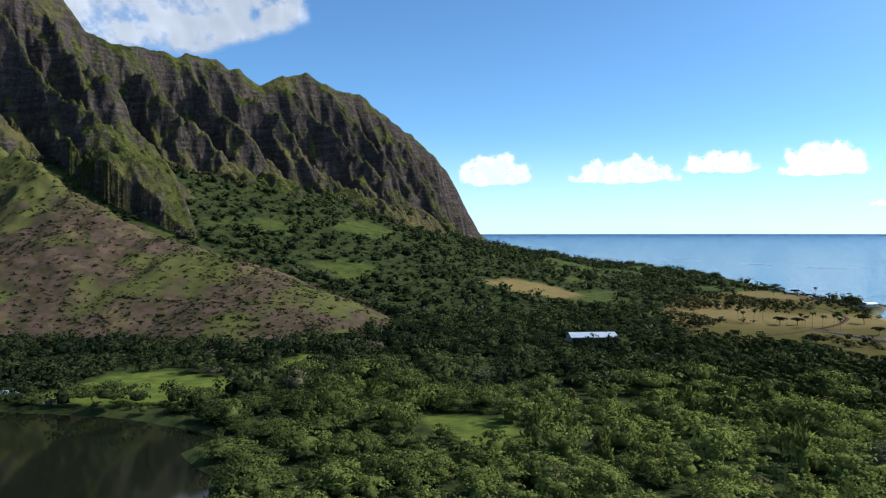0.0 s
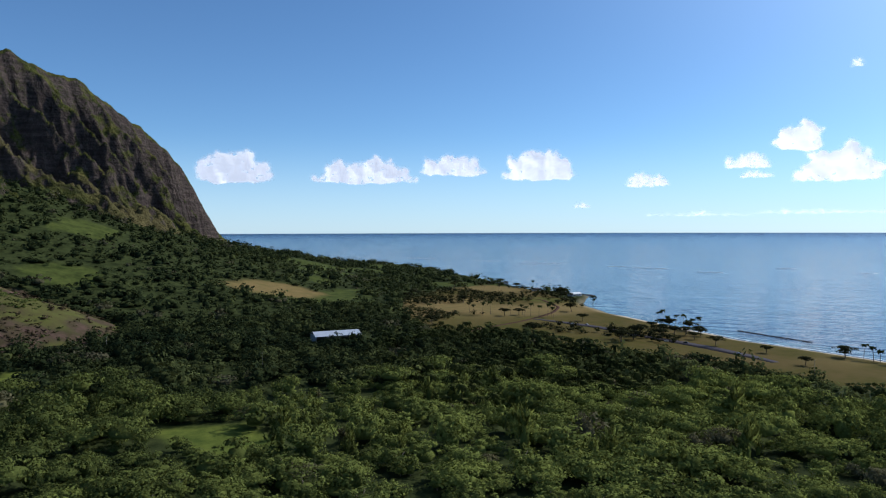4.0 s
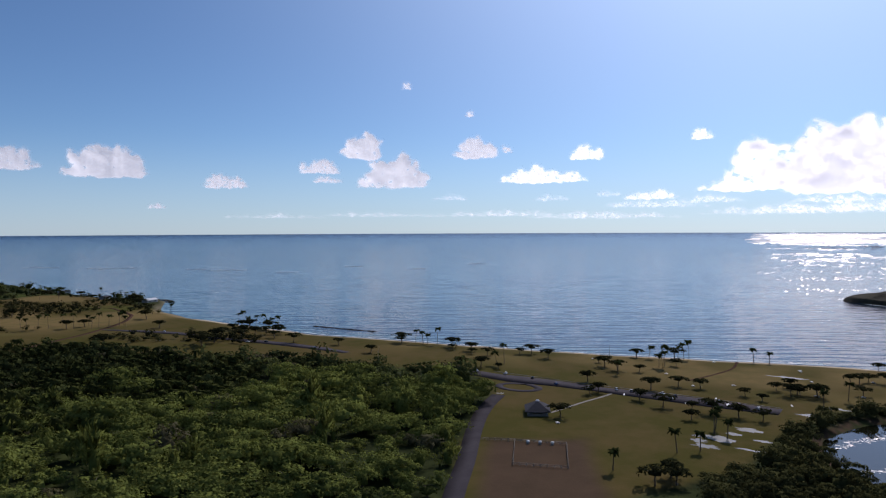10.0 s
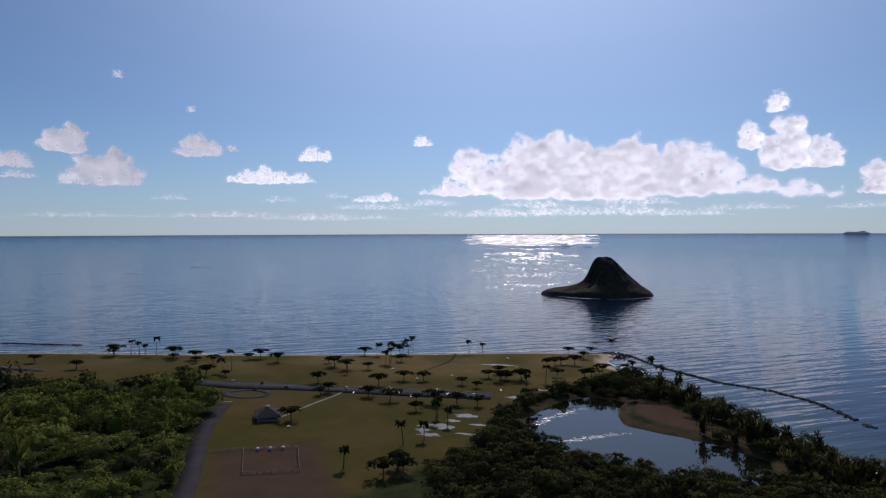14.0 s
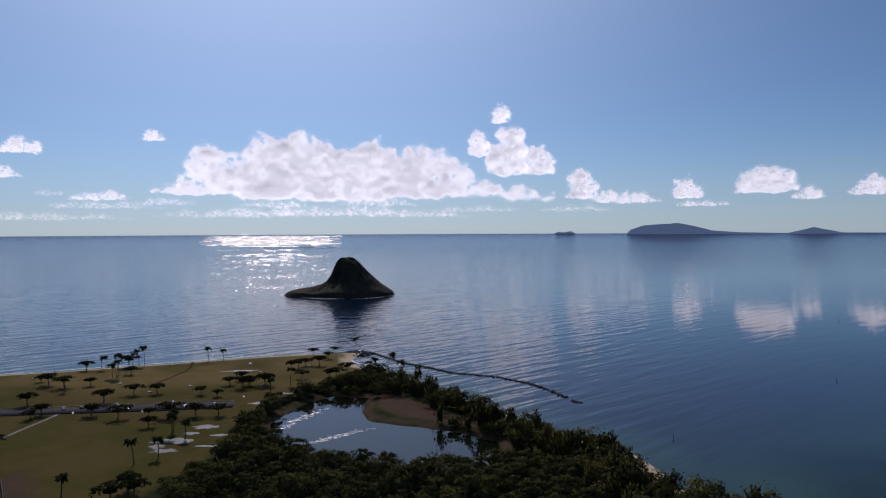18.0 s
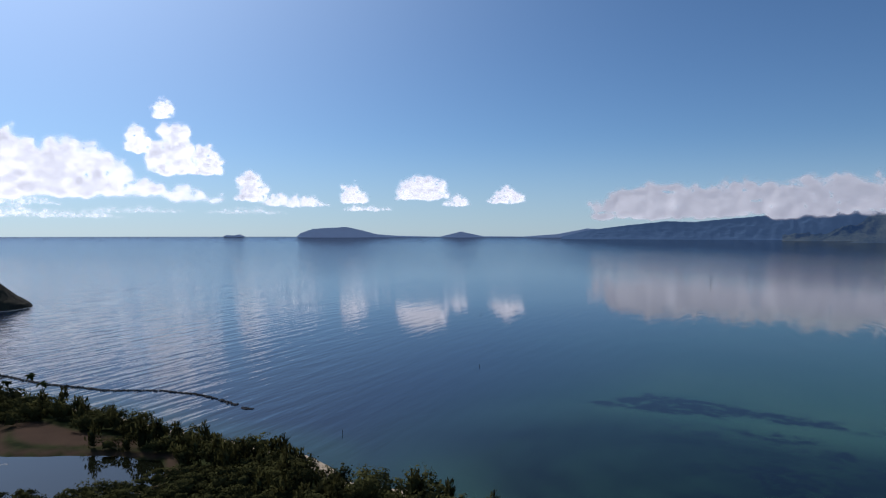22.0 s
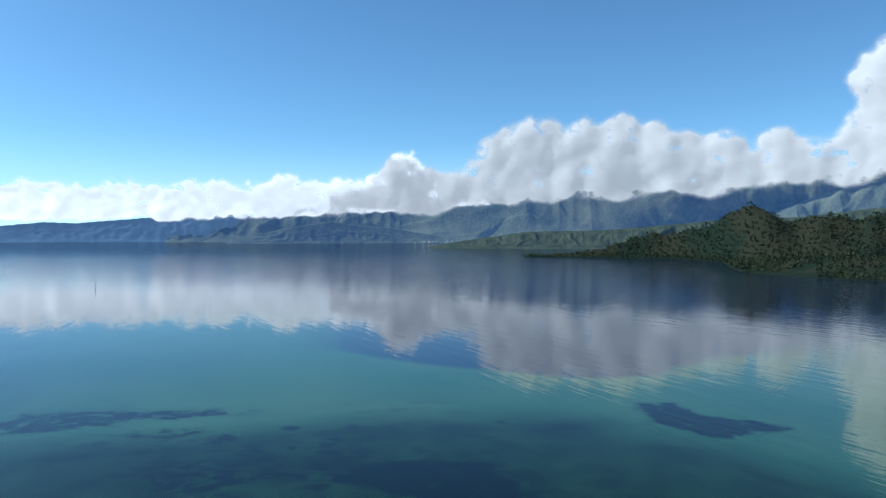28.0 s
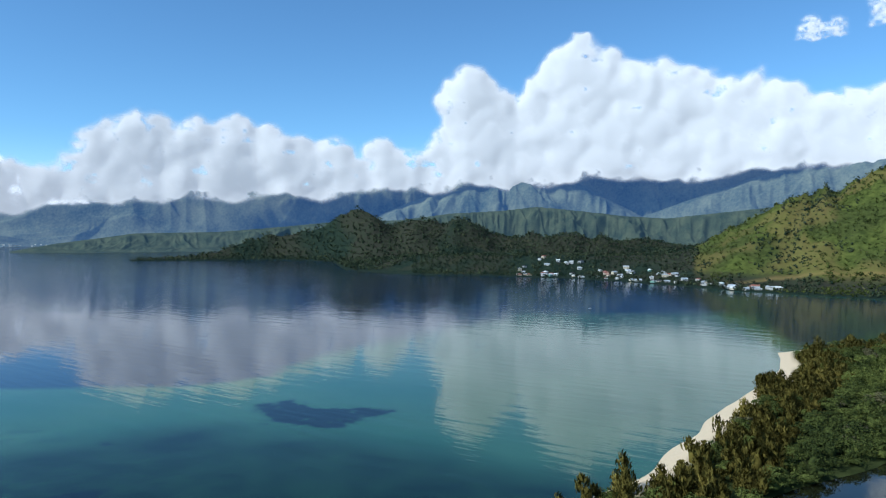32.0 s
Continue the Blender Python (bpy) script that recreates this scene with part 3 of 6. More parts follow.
# ---- ground, sea, ponds ----
front = np.arange(-234, 36.01, 0.45)
back = np.arange(36.01 + 2.5, 126 - 1, 2.5)
AZ = np.concatenate([front, back])
RR = np.concatenate([[0.0], np.geomspace(20, 180, 14), np.geomspace(190, 1500, 140), np.geomspace(1512, 3700, 130), np.geomspace(3760, 4560, 12)])


def polar(azs, rads):
    a, r = np.meshgrid(np.radians(azs), rads, indexing="ij")
    return -np.sin(a) * r, np.cos(a) * r, r


def ring_close(n, m):
    j = np.arange(m - 1)
    return np.stack([(n - 1) * m + j, (n - 1) * m + j + 1, j + 1, j], 1)


def build_ground():
    x, y, r = polar(AZ, RR)
    z = ground_z(x, y)
    hill = spur(x, y)
    z = np.where((hill > 1) & (np.hypot(x, y) < 1600) & (x < 0) & (z < hill + 1), z - np.clip(hill * 0.5, 0, 9), z)
    n, m = x.shape
    v = np.stack([x, y, z], -1).reshape(-1, 3)
    f = np.concatenate([grid_faces(n, m), ring_close(n, m)])
    me = np_mesh("ground", v, f, True)
    x, y, z, r = v[:, 0], v[:, 1], v[:, 2], np.hypot(v[:, 0], v[:, 1])
    a = np.degrees(np.arctan2(-x, y))
    wob = 14 * (fbm(x / 30, y / 30, 3, 41) - 0.5)
    sd = inside(LAND, x, y)
    lawn = smooth(-3, 3, inside(PARK, x, y) + wob * 0.5)
    meadow = np.zeros_like(x)
    for poly in ([(-267, 461), (-250, 535), (-211, 548), (-144, 510), (-150, 450), (-240, 436)], [(-15, 412), (34, 405), (48, 346), (10, 335)],
                 [(-140, 555), (-120, 632), (-95, 600), (-100, 550)]):
        meadow = np.maximum(meadow, smooth(-6, 6, inside(poly, x, y) + wob))
    meadow = np.maximum(meadow, 0.4 * smooth(0.63, 0.68, fbm(x / 130, y / 130, 3, 38)) * (r > 860) * (a > -30) * (a < 40))
    meadow = np.maximum(meadow, 0.15 * (np.where(a > 120, a - 360, a) < -165) * (r > 1200))
    dry = smooth(-10, 10, inside([(60, 1130), (110, 1200), (180, 1200), (225, 1130), (180, 1070), (104, 1090)], x, y) + wob)
    dry = np.maximum(dry, lawn * smooth(640, 760, np.hypot(x - 250, y - 100)) * smooth(0.40, 0.62, fbm(x / 120, y / 120, 3, 51)))
    dry = np.maximum(dry, lawn * smooth(455, 530, x) * smooth(520, 420, y) * smooth(0.3, 0.6, fbm(x / 60, y / 60, 3, 57)) * 0.8)
    dry = np.maximum(dry, 0.9 * smooth(-219, -221.5, np.where(a > 120, a - 360, a)) * smooth(1594, 1600, r) * smooth(1612, 1606, r) * (np.where(a > 120, a - 360, a) > -240))
    scrub = smooth(190, 120, z) * smooth(-3, 3, spur(x, y)) * smooth(8, 3, z - spur(x, y)) * smooth(760, 800, r) * smooth(1700, 1500, r) * (a > 5) * (a < 60)
    a2_ = np.where(a > 120, a - 360, a)
    far_ = (np.where(a > 120, a - 360, a) < -165) & (r > 1200)
    scrub = np.maximum(scrub, 0.2 * far_ * smooth(0.38, 0.55, fbm(x / 150, y / 150, 3, 48)) * smooth(40, 90, sd))
    near_hill = far_ * (np.where(a > 120, a - 360, a) < -218) * smooth(8, 30, z - sea_z(r)) * (r < 2700)
    dry = np.maximum(dry, 0.35 * near_hill * smooth(0.45, 0.6, fbm(x / 110, y / 110, 3, 53)))
    scrub, meadow = scrub * (1 - near_hill), np.maximum(meadow, near_hill * (0.10 + 0.30 * smooth(0.40, 0.60, fbm(x / 90, y / 90, 3, 49))))
    sand = np.where(y < -150, np.where((a2_ < -213.5) & (a2_ > -222.5) | (a2_ < -223.8), smooth(17, 10, sd), smooth(7, 2, sd)), smooth(11, 5, sd)) * smooth(-30, -5, sd) * (r < 1300) * np.where(y > 760, 0.25, 1.0)
    yard = smooth(-7, 5, inside([(305, 196), (334, 158), (262, 116), (205, 104), (190, 130), (262, 172)], x, y) + wob * 0.8) * 0.9
    mud = np.maximum(smooth(-4, 2, inside(MUD, x, y)), smooth(6, 0, np.abs(inside(LAGOON, x, y))) * (inside(LAGOON, x, y) < 2)) * (r < 700)
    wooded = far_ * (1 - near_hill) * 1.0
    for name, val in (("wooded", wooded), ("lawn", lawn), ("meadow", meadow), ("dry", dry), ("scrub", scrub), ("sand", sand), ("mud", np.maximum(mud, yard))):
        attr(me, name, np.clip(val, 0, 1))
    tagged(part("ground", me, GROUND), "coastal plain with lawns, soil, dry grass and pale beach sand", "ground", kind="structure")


build_ground()


def build_scrub_hill():
    """The near spur of the mountain, finer than the plain round it."""
    x, y = np.meshgrid(np.arange(-900, -40, 5.0), np.arange(620, 1360, 5.0), indexing="ij")
    z = ground_z(x, y)
    ok = (spur(x, y) > 0.5) & (np.abs(z - spur(x, y)) < 1.0)
    keep = (ok[:-1, :-1] & ok[1:, :-1] & ok[:-1, 1:] & ok[1:, 1:]).ravel()
    me = np_mesh("scrub_hill", np.stack([x, y, z + 0.2], -1).reshape(-1, 3), grid_faces(*x.shape, keep)[:, ::-1], True)
    bare = smooth(200, 110, z.ravel())
    bare = bare * (1 - 0.85 * smooth(0.52, 0.64, fbm(x.ravel() / 70, y.ravel() / 70, 4, 29)))
    for name, val in (("wooded", 0), ("lawn", 0), ("meadow", 0.5 * (1 - bare)), ("dry", 0.25 * (1 - bare)), ("scrub", bare), ("sand", 0), ("mud", 0)):
        attr(me, name, np.zeros(x.size) + val)
    tagged(part("scrub_hill", me, GROUND), "brown scrub-covered hillside with low bushes", "hill", kind="structure")


build_scrub_hill()


def build_ridge():
    u, w = np.meshgrid(np.arange(-420, 1330, 2.7), np.concatenate([np.linspace(-220, -8, 12), np.arange(0, 640, 3.8)]), indexing="ij")
    z = ridge_z(u, w)
    x = RIDGE_A.x + RIDGE_DIR.x * u + RIDGE_OUT.x * w
    y = RIDGE_A.y + RIDGE_DIR.y * u + RIDGE_OUT.y * w
    me = np_mesh("ridge", np.stack([x, y, z], -1).reshape(-1, 3), grid_faces(*u.shape)[:, ::-1], True)
    tagged(part("mountain_ridge", me, CLIFF), "steep fluted basalt mountain ridge with green slopes", "mountain", kind="structure")


build_ridge()


SHOAL = [(390, -321), (430, -400), (536, -517), (636, -818), (598, -939), (450, -975), (391, -960), (300, -760), (261, -662), (217, -626), (164, -592), (112, -576),
         (63, -562), (19, -552), (-49, -571), (-62, -609), (-121, -673), (-297, -805), (-420, -900), (-700, -800), (-400, -300), (0, -150), (300, -150)]
WEEDBED = [(330, -200), (318, -300), (233, -345), (174, -372), (114, -409), (48, -429), (19, -439), (-12, -434), (-26, -407), (-73, -380), (-105, -343), (-135, -305), (-176, -275), (-100, -150), (200, -150)]
REEFS = [[(-31, -474), (-57, -483), (-69, -455), (-113, -428), (-73, -403), (-64, -402), (-43, -421), (-34, -429)], [(122, -300), (92, -332), (52, -340), (28, -317), (18, -296), (60, -280)],
         [(345, -318), (340, -372), (300, -392), (254, -398), (228, -408), (204, -403), (236, -384), (270, -370), (300, -340)], [(215, -296), (202, -318), (164, -303), (150, -286), (180, -270)]]
CORAL_HEADS = [(166, -376, 5), (133, -387, 5.5), (104, -398, 4), (51, -412, 3.5), (126, -337, 5), (135, -346, 6), (196, -356, 4), (-30, -424, 3), (112, -392, 3), (150, -340, 4), (185, -330, 4)]


def build_sea():
    az = np.concatenate([np.arange(-240, -122, 0.4), np.arange(-122, 120, 1.0)])
    rr = drawn_in(np.concatenate([np.geomspace(120, 270, 16), np.arange(274, 720, 4.0), np.geomspace(724, 1500, 60), np.geomspace(1520, 19600, 70)]))
    x, y, r = polar(az, rr)
    z = sea_z(r)
    n, m = x.shape
    f = np.concatenate([grid_faces(n, m), ring_close(n, m)])
    me = np_mesh("sea", np.stack([x, y, z], -1).reshape(-1, 3), f, True)
    x, y, r = x.ravel(), y.ravel(), r.ravel()
    a = np.degrees(np.arctan2(-x, y))
    a2 = np.where(a > 120, a - 360, a)
    sd = -inside(LAND, x, y)
    n = fbm(x / 70, y / 70, 4, 61) - 0.5
    fine = fbm(x / 20, y / 20, 3, 62) - 0.5
    edge = inside(SHOAL, x, y) + 16 * n + 6 * fine
    wide = np.interp(x, [-80, 230, 330, 560], [7, 7, 60, 110]) + 30 * smooth(-600, -800, y) * (x < 0)
    shoal = np.maximum(smooth(50, 5, sd + 30 * n) * 0.6 * (r < 1500), np.clip(0.5 + 0.5 * edge / wide, 0, 1))
    shoal = shoal * np.interp(x, [-200, -60, 240, 420], [0.85, 1.0, 1.0, 0.62])
    bed = np.clip(0.5 + 0.5 * (inside(WEEDBED, x, y) + 22 * n) / 22, 0, 1)
    reef = 0.95 * smooth(-0.01, 0.10, fbm(x / 40, y / 27, 4, 69) - 0.5) * smooth(-134, -146, a2) * smooth(-178, -158, a2) * smooth(520, 430, r + 120 * n)
    for poly in REEFS:
        reef = np.maximum(reef, (1.5 if poly[0][0] < 130 else 1.25) * smooth(-7, 5, inside(poly, x, y) + 16 * fine))
    for cx, cy, rad in CORAL_HEADS:
        reef = np.maximum(reef, 1.4 * smooth(1.3, 0.6, np.hypot(x - cx, y - cy) / rad + fine))
    attr(me, "shoal", shoal)
    attr(me, "bed", bed)
    attr(me, "reef", reef)
    attr(me, "surge", smooth(-122, -96, a2))
    attr(me, "open", smooth(900, 3200, r) * (0.85 + 0.15 * smooth(-128, -100, a2)))
    tagged(part("sea", me, SEA), "calm blue sea with turquoise shallows and faint ripples", "sea", kind="structure")


build_sea()


def pond(name, outline, z, label):
    p = np.array(outline, float)
    c = p.mean(0)
    big = c + (p - c) * 1.06
    bm = bmesh.new()
    f = bm.faces.new([bm.verts.new((x, y, z)) for x, y in big])
    bmesh.ops.triangulate(bm, faces=[f])
    me = bm_mesh(name, bm)
    tagged(part(name, me, POND), label, "pond", kind="structure")


pond("fishpond", FISHPOND, 0.35, "dark green still water of a large fishpond")
pond("lagoon", LAGOON, 0.4, "still shallow lagoon with brown muddy edges")


# lines on lagoon, shore and sea strewn with added sun-mirroring facets
GLINT_LINES = [([(398, 52), (420, 42), (440, 31)], 1.6, 90), ([(366, 38), (376, 24), (385, 13), (394, 0)], 1.4, 120), ([(622, 140), (645, 97), (660, 51)], 2.2, 190), ([(700, 130), (1000, 170), (1150, 170)], 16.0, 90)]


def sun_glitter():
    """Low steep facets like wave faces, laid only under the sun and tilted landwards to mirror it: glitter built into
    the shape.
    """
    rng = np.random.RandomState(19)
    n = 2000
    k = rng.rand(n)
    d = np.where(k < 0.5, 5200 + 9500 * rng.rand(n) ** 1.2, np.where(k < 0.86, 1900 + 3500 * rng.rand(n), 1250 + 700 * rng.rand(n)))
    az = -82 + 5.2 * (rng.rand(n) + rng.rand(n) - 1)
    keep = (d > 5600) | (fbm(az * 0.35, np.log(d) * 16, 3, 55) > 0.53)
    d, az = d[keep], az[keep]
    n = len(d)
    r = drawn_in(d)
    half = np.where(d > 5200, 10 + 50 * rng.rand(n) ** 1.5, 2 + 22 * rng.rand(n) ** 2 * smooth(1200, 4000, d))
    rise = np.where(d > 5200, 1.2 + 1.4 * rng.rand(n), 0.5 + 0.9 * rng.rand(n) * smooth(1200, 3600, d))
    for line, wide, count in GLINT_LINES:
        p = np.array(line, float)
        seg = np.concatenate([[0], np.cumsum(np.hypot(*np.diff(p, axis=0).T))])
        q = rng.rand(count) * seg[-1]
        x, y = np.interp(q, seg, p[:, 0]) + wide * rng.normal(size=count), np.interp(q, seg, p[:, 1]) + wide * rng.normal(size=count)
        d, az = np.concatenate([d, np.hypot(x, y)]), np.concatenate([az, np.degrees(np.arctan2(-x, y))])
        half, rise = np.concatenate([half, 0.4 + 0.9 * rng.rand(count)]), np.concatenate([rise, 0.06 + 0.10 * rng.rand(count)])
    n, r = len(d), drawn_in(d)
    # tilted halfway between sun and eye, so each facet mirrors the sun
    tilt = np.radians((SUN_EL - np.degrees(np.arctan(EYE / d))) / 2 + 2.5 * rng.normal(size=n))
    turn = np.radians(az + 5 * rng.normal(size=n))
    out, side = np.stack([-np.sin(np.radians(az)), np.cos(np.radians(az))], -1), np.stack([np.cos(turn), np.sin(turn)], -1)
    c = out * r[:, None]
    run = rise / np.tan(tilt)
    v = np.zeros((n, 6, 3))
    for i, (s_, f_, h_) in enumerate(((-1, 0, 0), (1, 0, 0), (0.7, 1, 1), (-0.7, 1, 1), (1, 2.4, 0), (-1, 2.4, 0))):
        v[:, i, :2] = c + side * (half * s_)[:, None] + out * (run * f_)[:, None]
        v[:, i, 2] = sea_z(np.hypot(v[:, i, 0], v[:, i, 1]) if f_ > 2 else r) + np.where(r < 520, 0.38, -0.05) + rise * h_
    f = (np.array([[0, 1, 2, 3], [3, 2, 4, 5]])[None] + 6 * np.arange(n)[:, None, None]).reshape(-1, 4)
    tagged(part("open_sea_waves", np_mesh("open_sea_waves", v.reshape(-1, 3), f), WAVE), "low steep facets tilted to mirror the sun as glitter on the water", "waves", kind="stuff")


sun_glitter()


# ---- islands and far ranges ----
def lump(name, outline, r_front, depth, label, category, material, step=0.1, seed=1, rough=0.12, spurs=0.0, base=None, flute=0.12, knobs=0.36):
    """A hill range seen far off: outline rows are (turn, crest elevation in degrees)."""
    p = np.array(sorted(outline), float)
    a = np.arange(p[0, 0], p[-1, 0] + step / 2, step)
    s = np.linspace(0, 2, 61)
    A, S = np.meshgrid(a, s, indexing="ij")
    rc = r_front + depth
    r = r_front + depth * S
    zc = EYE + rc * np.tan(np.radians(np.interp(A, p[:, 0], p[:, 1])))
    z0 = sea_z(np.full_like(A, r_front)) - 1 if base is None else EYE + r_front * math.tan(radians(base))
    S1 = np.clip(S, 0, 1)
    span = np.maximum(zc - z0, 0)
    env = np.sin(np.pi * S1) ** 0.7
    U, T = np.radians(A) * rc, 1 - S1
    lean = 0.9 * (fbm(U / 700, T * 0.0, 2, seed + 6) - 0.5) * T
    big = fbm(U / 300 + lean, T * 0.9, 3, seed, True)
    fine = fbm(U / 62 + 1.4 * (fbm(U / 240, T * 2, 3, seed + 4) - 0.5), T * 1.0, 4, seed + 2, True)
    wall = S1 ** 1.6 + spurs * env * (knobs * (big - 0.5) + flute * (fine - 0.5) * smooth(0.15, 0.6, S1))
    prof = np.where(S <= 1, wall, np.maximum(0, 1 - np.maximum(S - 1, 0) ** 1.5))
    z = z0 + span * prof + span * env * rough * 2 * (fbm(A * 1.6, S * 3.5, 5, seed, True) - 0.5)
    z = z + span * 0.04 * (fbm(A * 5, S * 4, 3, seed + 3) - 0.5) * S1
    ang = np.radians(A)
    v = np.stack([-np.sin(ang) * r, np.cos(ang) * r, z], -1).reshape(-1, 3)
    me = np_mesh(name, v, grid_faces(*A.shape), True)
    return tagged(part(name, me, material), label, category, kind="structure")


def cliff_range(name, outline, r_front, depth, label, material, seed, step=0.065, grain=1.0):
    """A long fluted mountain wall: spurs run down from buttresses into foothills, hollows bite back between them."""
    p = np.array(sorted(outline), float)
    a, s = np.arange(p[0, 0], p[-1, 0], step), np.concatenate([np.linspace(0, 1, 80), np.linspace(1.05, 1.6, 4)])
    A, S = np.meshgrid(a, s, indexing="ij")
    r_front = np.interp(A, *r_front)
    r, rc = r_front + depth * S, r_front + depth
    U = np.radians(A) * rc / grain
    zc = EYE + rc * np.tan(np.radians(np.interp(A, p[:, 0], p[:, 1])))
    z0 = sea_z(r_front) - 1
    span = np.maximum(zc - z0, 0)
    bent = 300 * (fbm(U / 520, S * 1.3, 3, seed + 6) - 0.5)
    fall = 1 - S
    # long spurs that widen and branch as they come down, a fluted wall above them
    spur_ = fbm((U + bent) / 360, fall * 0.8, 2, seed, True)
    branch = np.maximum(fbm((U + 0.7 * bent + 260 * fall) / 180, fall * 0.9, 3, seed + 1, True), fbm((U + 0.7 * bent - 260 * fall) / 180, fall * 0.9, 3, seed + 4, True))
    flutes = fbm((U + 0.2 * bent) / 66, fall * 0.6, 2, seed + 2, True)
    edge = S + 0.42 * (spur_ - 0.5) + 0.22 * (branch - 0.6)
    wall = smooth(0.50, 1.0, edge + 0.12 * (flutes - 0.5))
    foot = 0.55 * S ** 1.5 * (0.35 + 1.3 * spur_) + 0.42 * (branch - 0.55) * smooth(0.04, 0.35, S) * (1.2 - S)
    prof = np.clip(foot * (1 - 0.5 * wall) + 0.62 * wall + 0.045 * (flutes - 0.5) * smooth(0.4, 0.7, S), 0, 1.2)
    prof = prof + (1 - prof[:, 79:80]) * smooth(0.55, 1.0, S)
    z = z0 + span * np.where(S <= 1, prof, 1 - 0.6 * (S - 1)) + span * 0.02 * (fbm(U / 30, S * 14, 3, seed + 3) - 0.5)
    ang = np.radians(A)
    me = np_mesh(name, np.stack([-np.sin(ang) * r, np.cos(ang) * r, z], -1).reshape(-1, 3), grid_faces(*A.shape), True)
    return tagged(part(name, me, material), label, "mountain range", kind="structure")


RANGE = [(-147, 0.3), (-152, 1.3), (-156, 1.8), (-161, 2.2), (-164, 2.4), (-166.6, 2.7), (-170.4, 3.3), (-174, 3.3), (-177.5, 3.5), (-182, 3.4), (-186, 3.7), (-190, 3.6), (-194.7, 4.0), (-199, 4.3), (-203, 4.9), (-207.6, 5.5), (-212.6, 4.9), (-219, 5.2), (-226.4, 5.4), (-231, 5.6), (-238, 5.8)]
FAR_RANGE = [(-131, -0.3), (-133, 0.2), (-136.4, 0.64), (-139, 0.9), (-141, 0.85), (-145, 1.2), (-149.3, 1.6), (-153, 1.5), (-156.5, 1.8), (-161, 2.0), (-166, 2.2), (-170, 2.4)]
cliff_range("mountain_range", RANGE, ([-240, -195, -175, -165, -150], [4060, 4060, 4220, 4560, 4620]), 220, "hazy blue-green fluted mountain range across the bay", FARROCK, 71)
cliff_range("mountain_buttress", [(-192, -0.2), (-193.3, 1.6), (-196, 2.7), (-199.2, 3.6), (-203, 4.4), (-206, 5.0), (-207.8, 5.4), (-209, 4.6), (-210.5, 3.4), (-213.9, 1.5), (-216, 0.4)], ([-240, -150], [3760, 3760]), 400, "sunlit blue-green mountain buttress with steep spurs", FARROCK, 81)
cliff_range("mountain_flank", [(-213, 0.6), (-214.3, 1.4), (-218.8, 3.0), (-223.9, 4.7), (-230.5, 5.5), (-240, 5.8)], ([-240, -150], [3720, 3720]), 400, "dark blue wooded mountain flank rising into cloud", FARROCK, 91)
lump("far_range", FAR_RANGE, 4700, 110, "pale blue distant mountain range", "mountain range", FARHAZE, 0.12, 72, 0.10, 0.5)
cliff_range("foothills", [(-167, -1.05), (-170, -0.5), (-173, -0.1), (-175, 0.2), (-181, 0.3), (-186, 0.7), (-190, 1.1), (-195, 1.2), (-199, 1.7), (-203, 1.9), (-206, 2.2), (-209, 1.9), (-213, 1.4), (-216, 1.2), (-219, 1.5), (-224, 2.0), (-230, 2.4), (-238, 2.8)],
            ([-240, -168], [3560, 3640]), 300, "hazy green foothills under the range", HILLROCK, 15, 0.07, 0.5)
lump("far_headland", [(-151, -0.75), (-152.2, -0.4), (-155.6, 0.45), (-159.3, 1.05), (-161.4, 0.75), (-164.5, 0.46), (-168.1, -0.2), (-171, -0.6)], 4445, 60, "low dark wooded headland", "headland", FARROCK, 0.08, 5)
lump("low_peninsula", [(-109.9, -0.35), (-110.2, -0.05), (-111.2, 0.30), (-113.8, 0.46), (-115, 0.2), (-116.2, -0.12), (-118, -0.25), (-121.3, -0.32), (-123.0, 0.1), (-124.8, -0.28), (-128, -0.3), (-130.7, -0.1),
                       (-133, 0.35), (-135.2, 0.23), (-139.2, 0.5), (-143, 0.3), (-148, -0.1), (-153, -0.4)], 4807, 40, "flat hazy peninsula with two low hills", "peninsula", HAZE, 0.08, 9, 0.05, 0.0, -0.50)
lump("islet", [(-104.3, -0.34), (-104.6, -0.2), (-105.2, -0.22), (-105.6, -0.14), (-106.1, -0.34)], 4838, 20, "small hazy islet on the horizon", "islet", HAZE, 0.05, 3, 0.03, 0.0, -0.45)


def hat_island():
    """The steep cone islet with a low skirt."""
    c = Vector((1229, 49, 0))
    n, m = 180, 70
    t, q = np.meshgrid(np.linspace(0, 2 * np.pi, n, endpoint=False), np.linspace(0, 1, m), indexing="ij")
    side, fore = np.cos(t), np.sin(t)
    reach = 82 + 26 * np.maximum(side, 0) ** 5 + 3 * np.maximum(-side, 0) ** 6 + 8 * (fbm(np.cos(t) * 2 + 5, np.sin(t) * 2 + 5, 3, 2) - 0.5)
    rad = reach * q
    steep = np.interp(rad, [0, 6, 12, 17, 21, 26, 34, 49, 74, 106], [63, 62.5, 60, 54, 45, 32, 20, 11.5, 7, 5])
    gentle = np.interp(rad, [0, 6, 13, 23, 35, 49, 64, 75, 84], [63, 62.8, 60.5, 53, 40, 27, 14, 7, 5])
    hgt = gentle + (steep - gentle) * smooth(-0.3, 0.7, side)
    hgt = hgt - 7 * smooth(0.9, 1.0, q)
    rockf = fbm(np.cos(t) * 3 + 9, np.sin(t) * 3 + q * 3, 5, 7, True) - 0.5
    hgt = hgt + 11 * np.sin(np.pi * np.clip(q, 0, 1)) ** 0.7 * rockf + 4 * np.sin(np.pi * q) * (fbm(np.cos(t) * 9 + 9, np.sin(t) * 9 + q * 9, 3, 8, True) - 0.5)
    x = c.x + rad * fore * 0.9
    y = c.y + rad * side
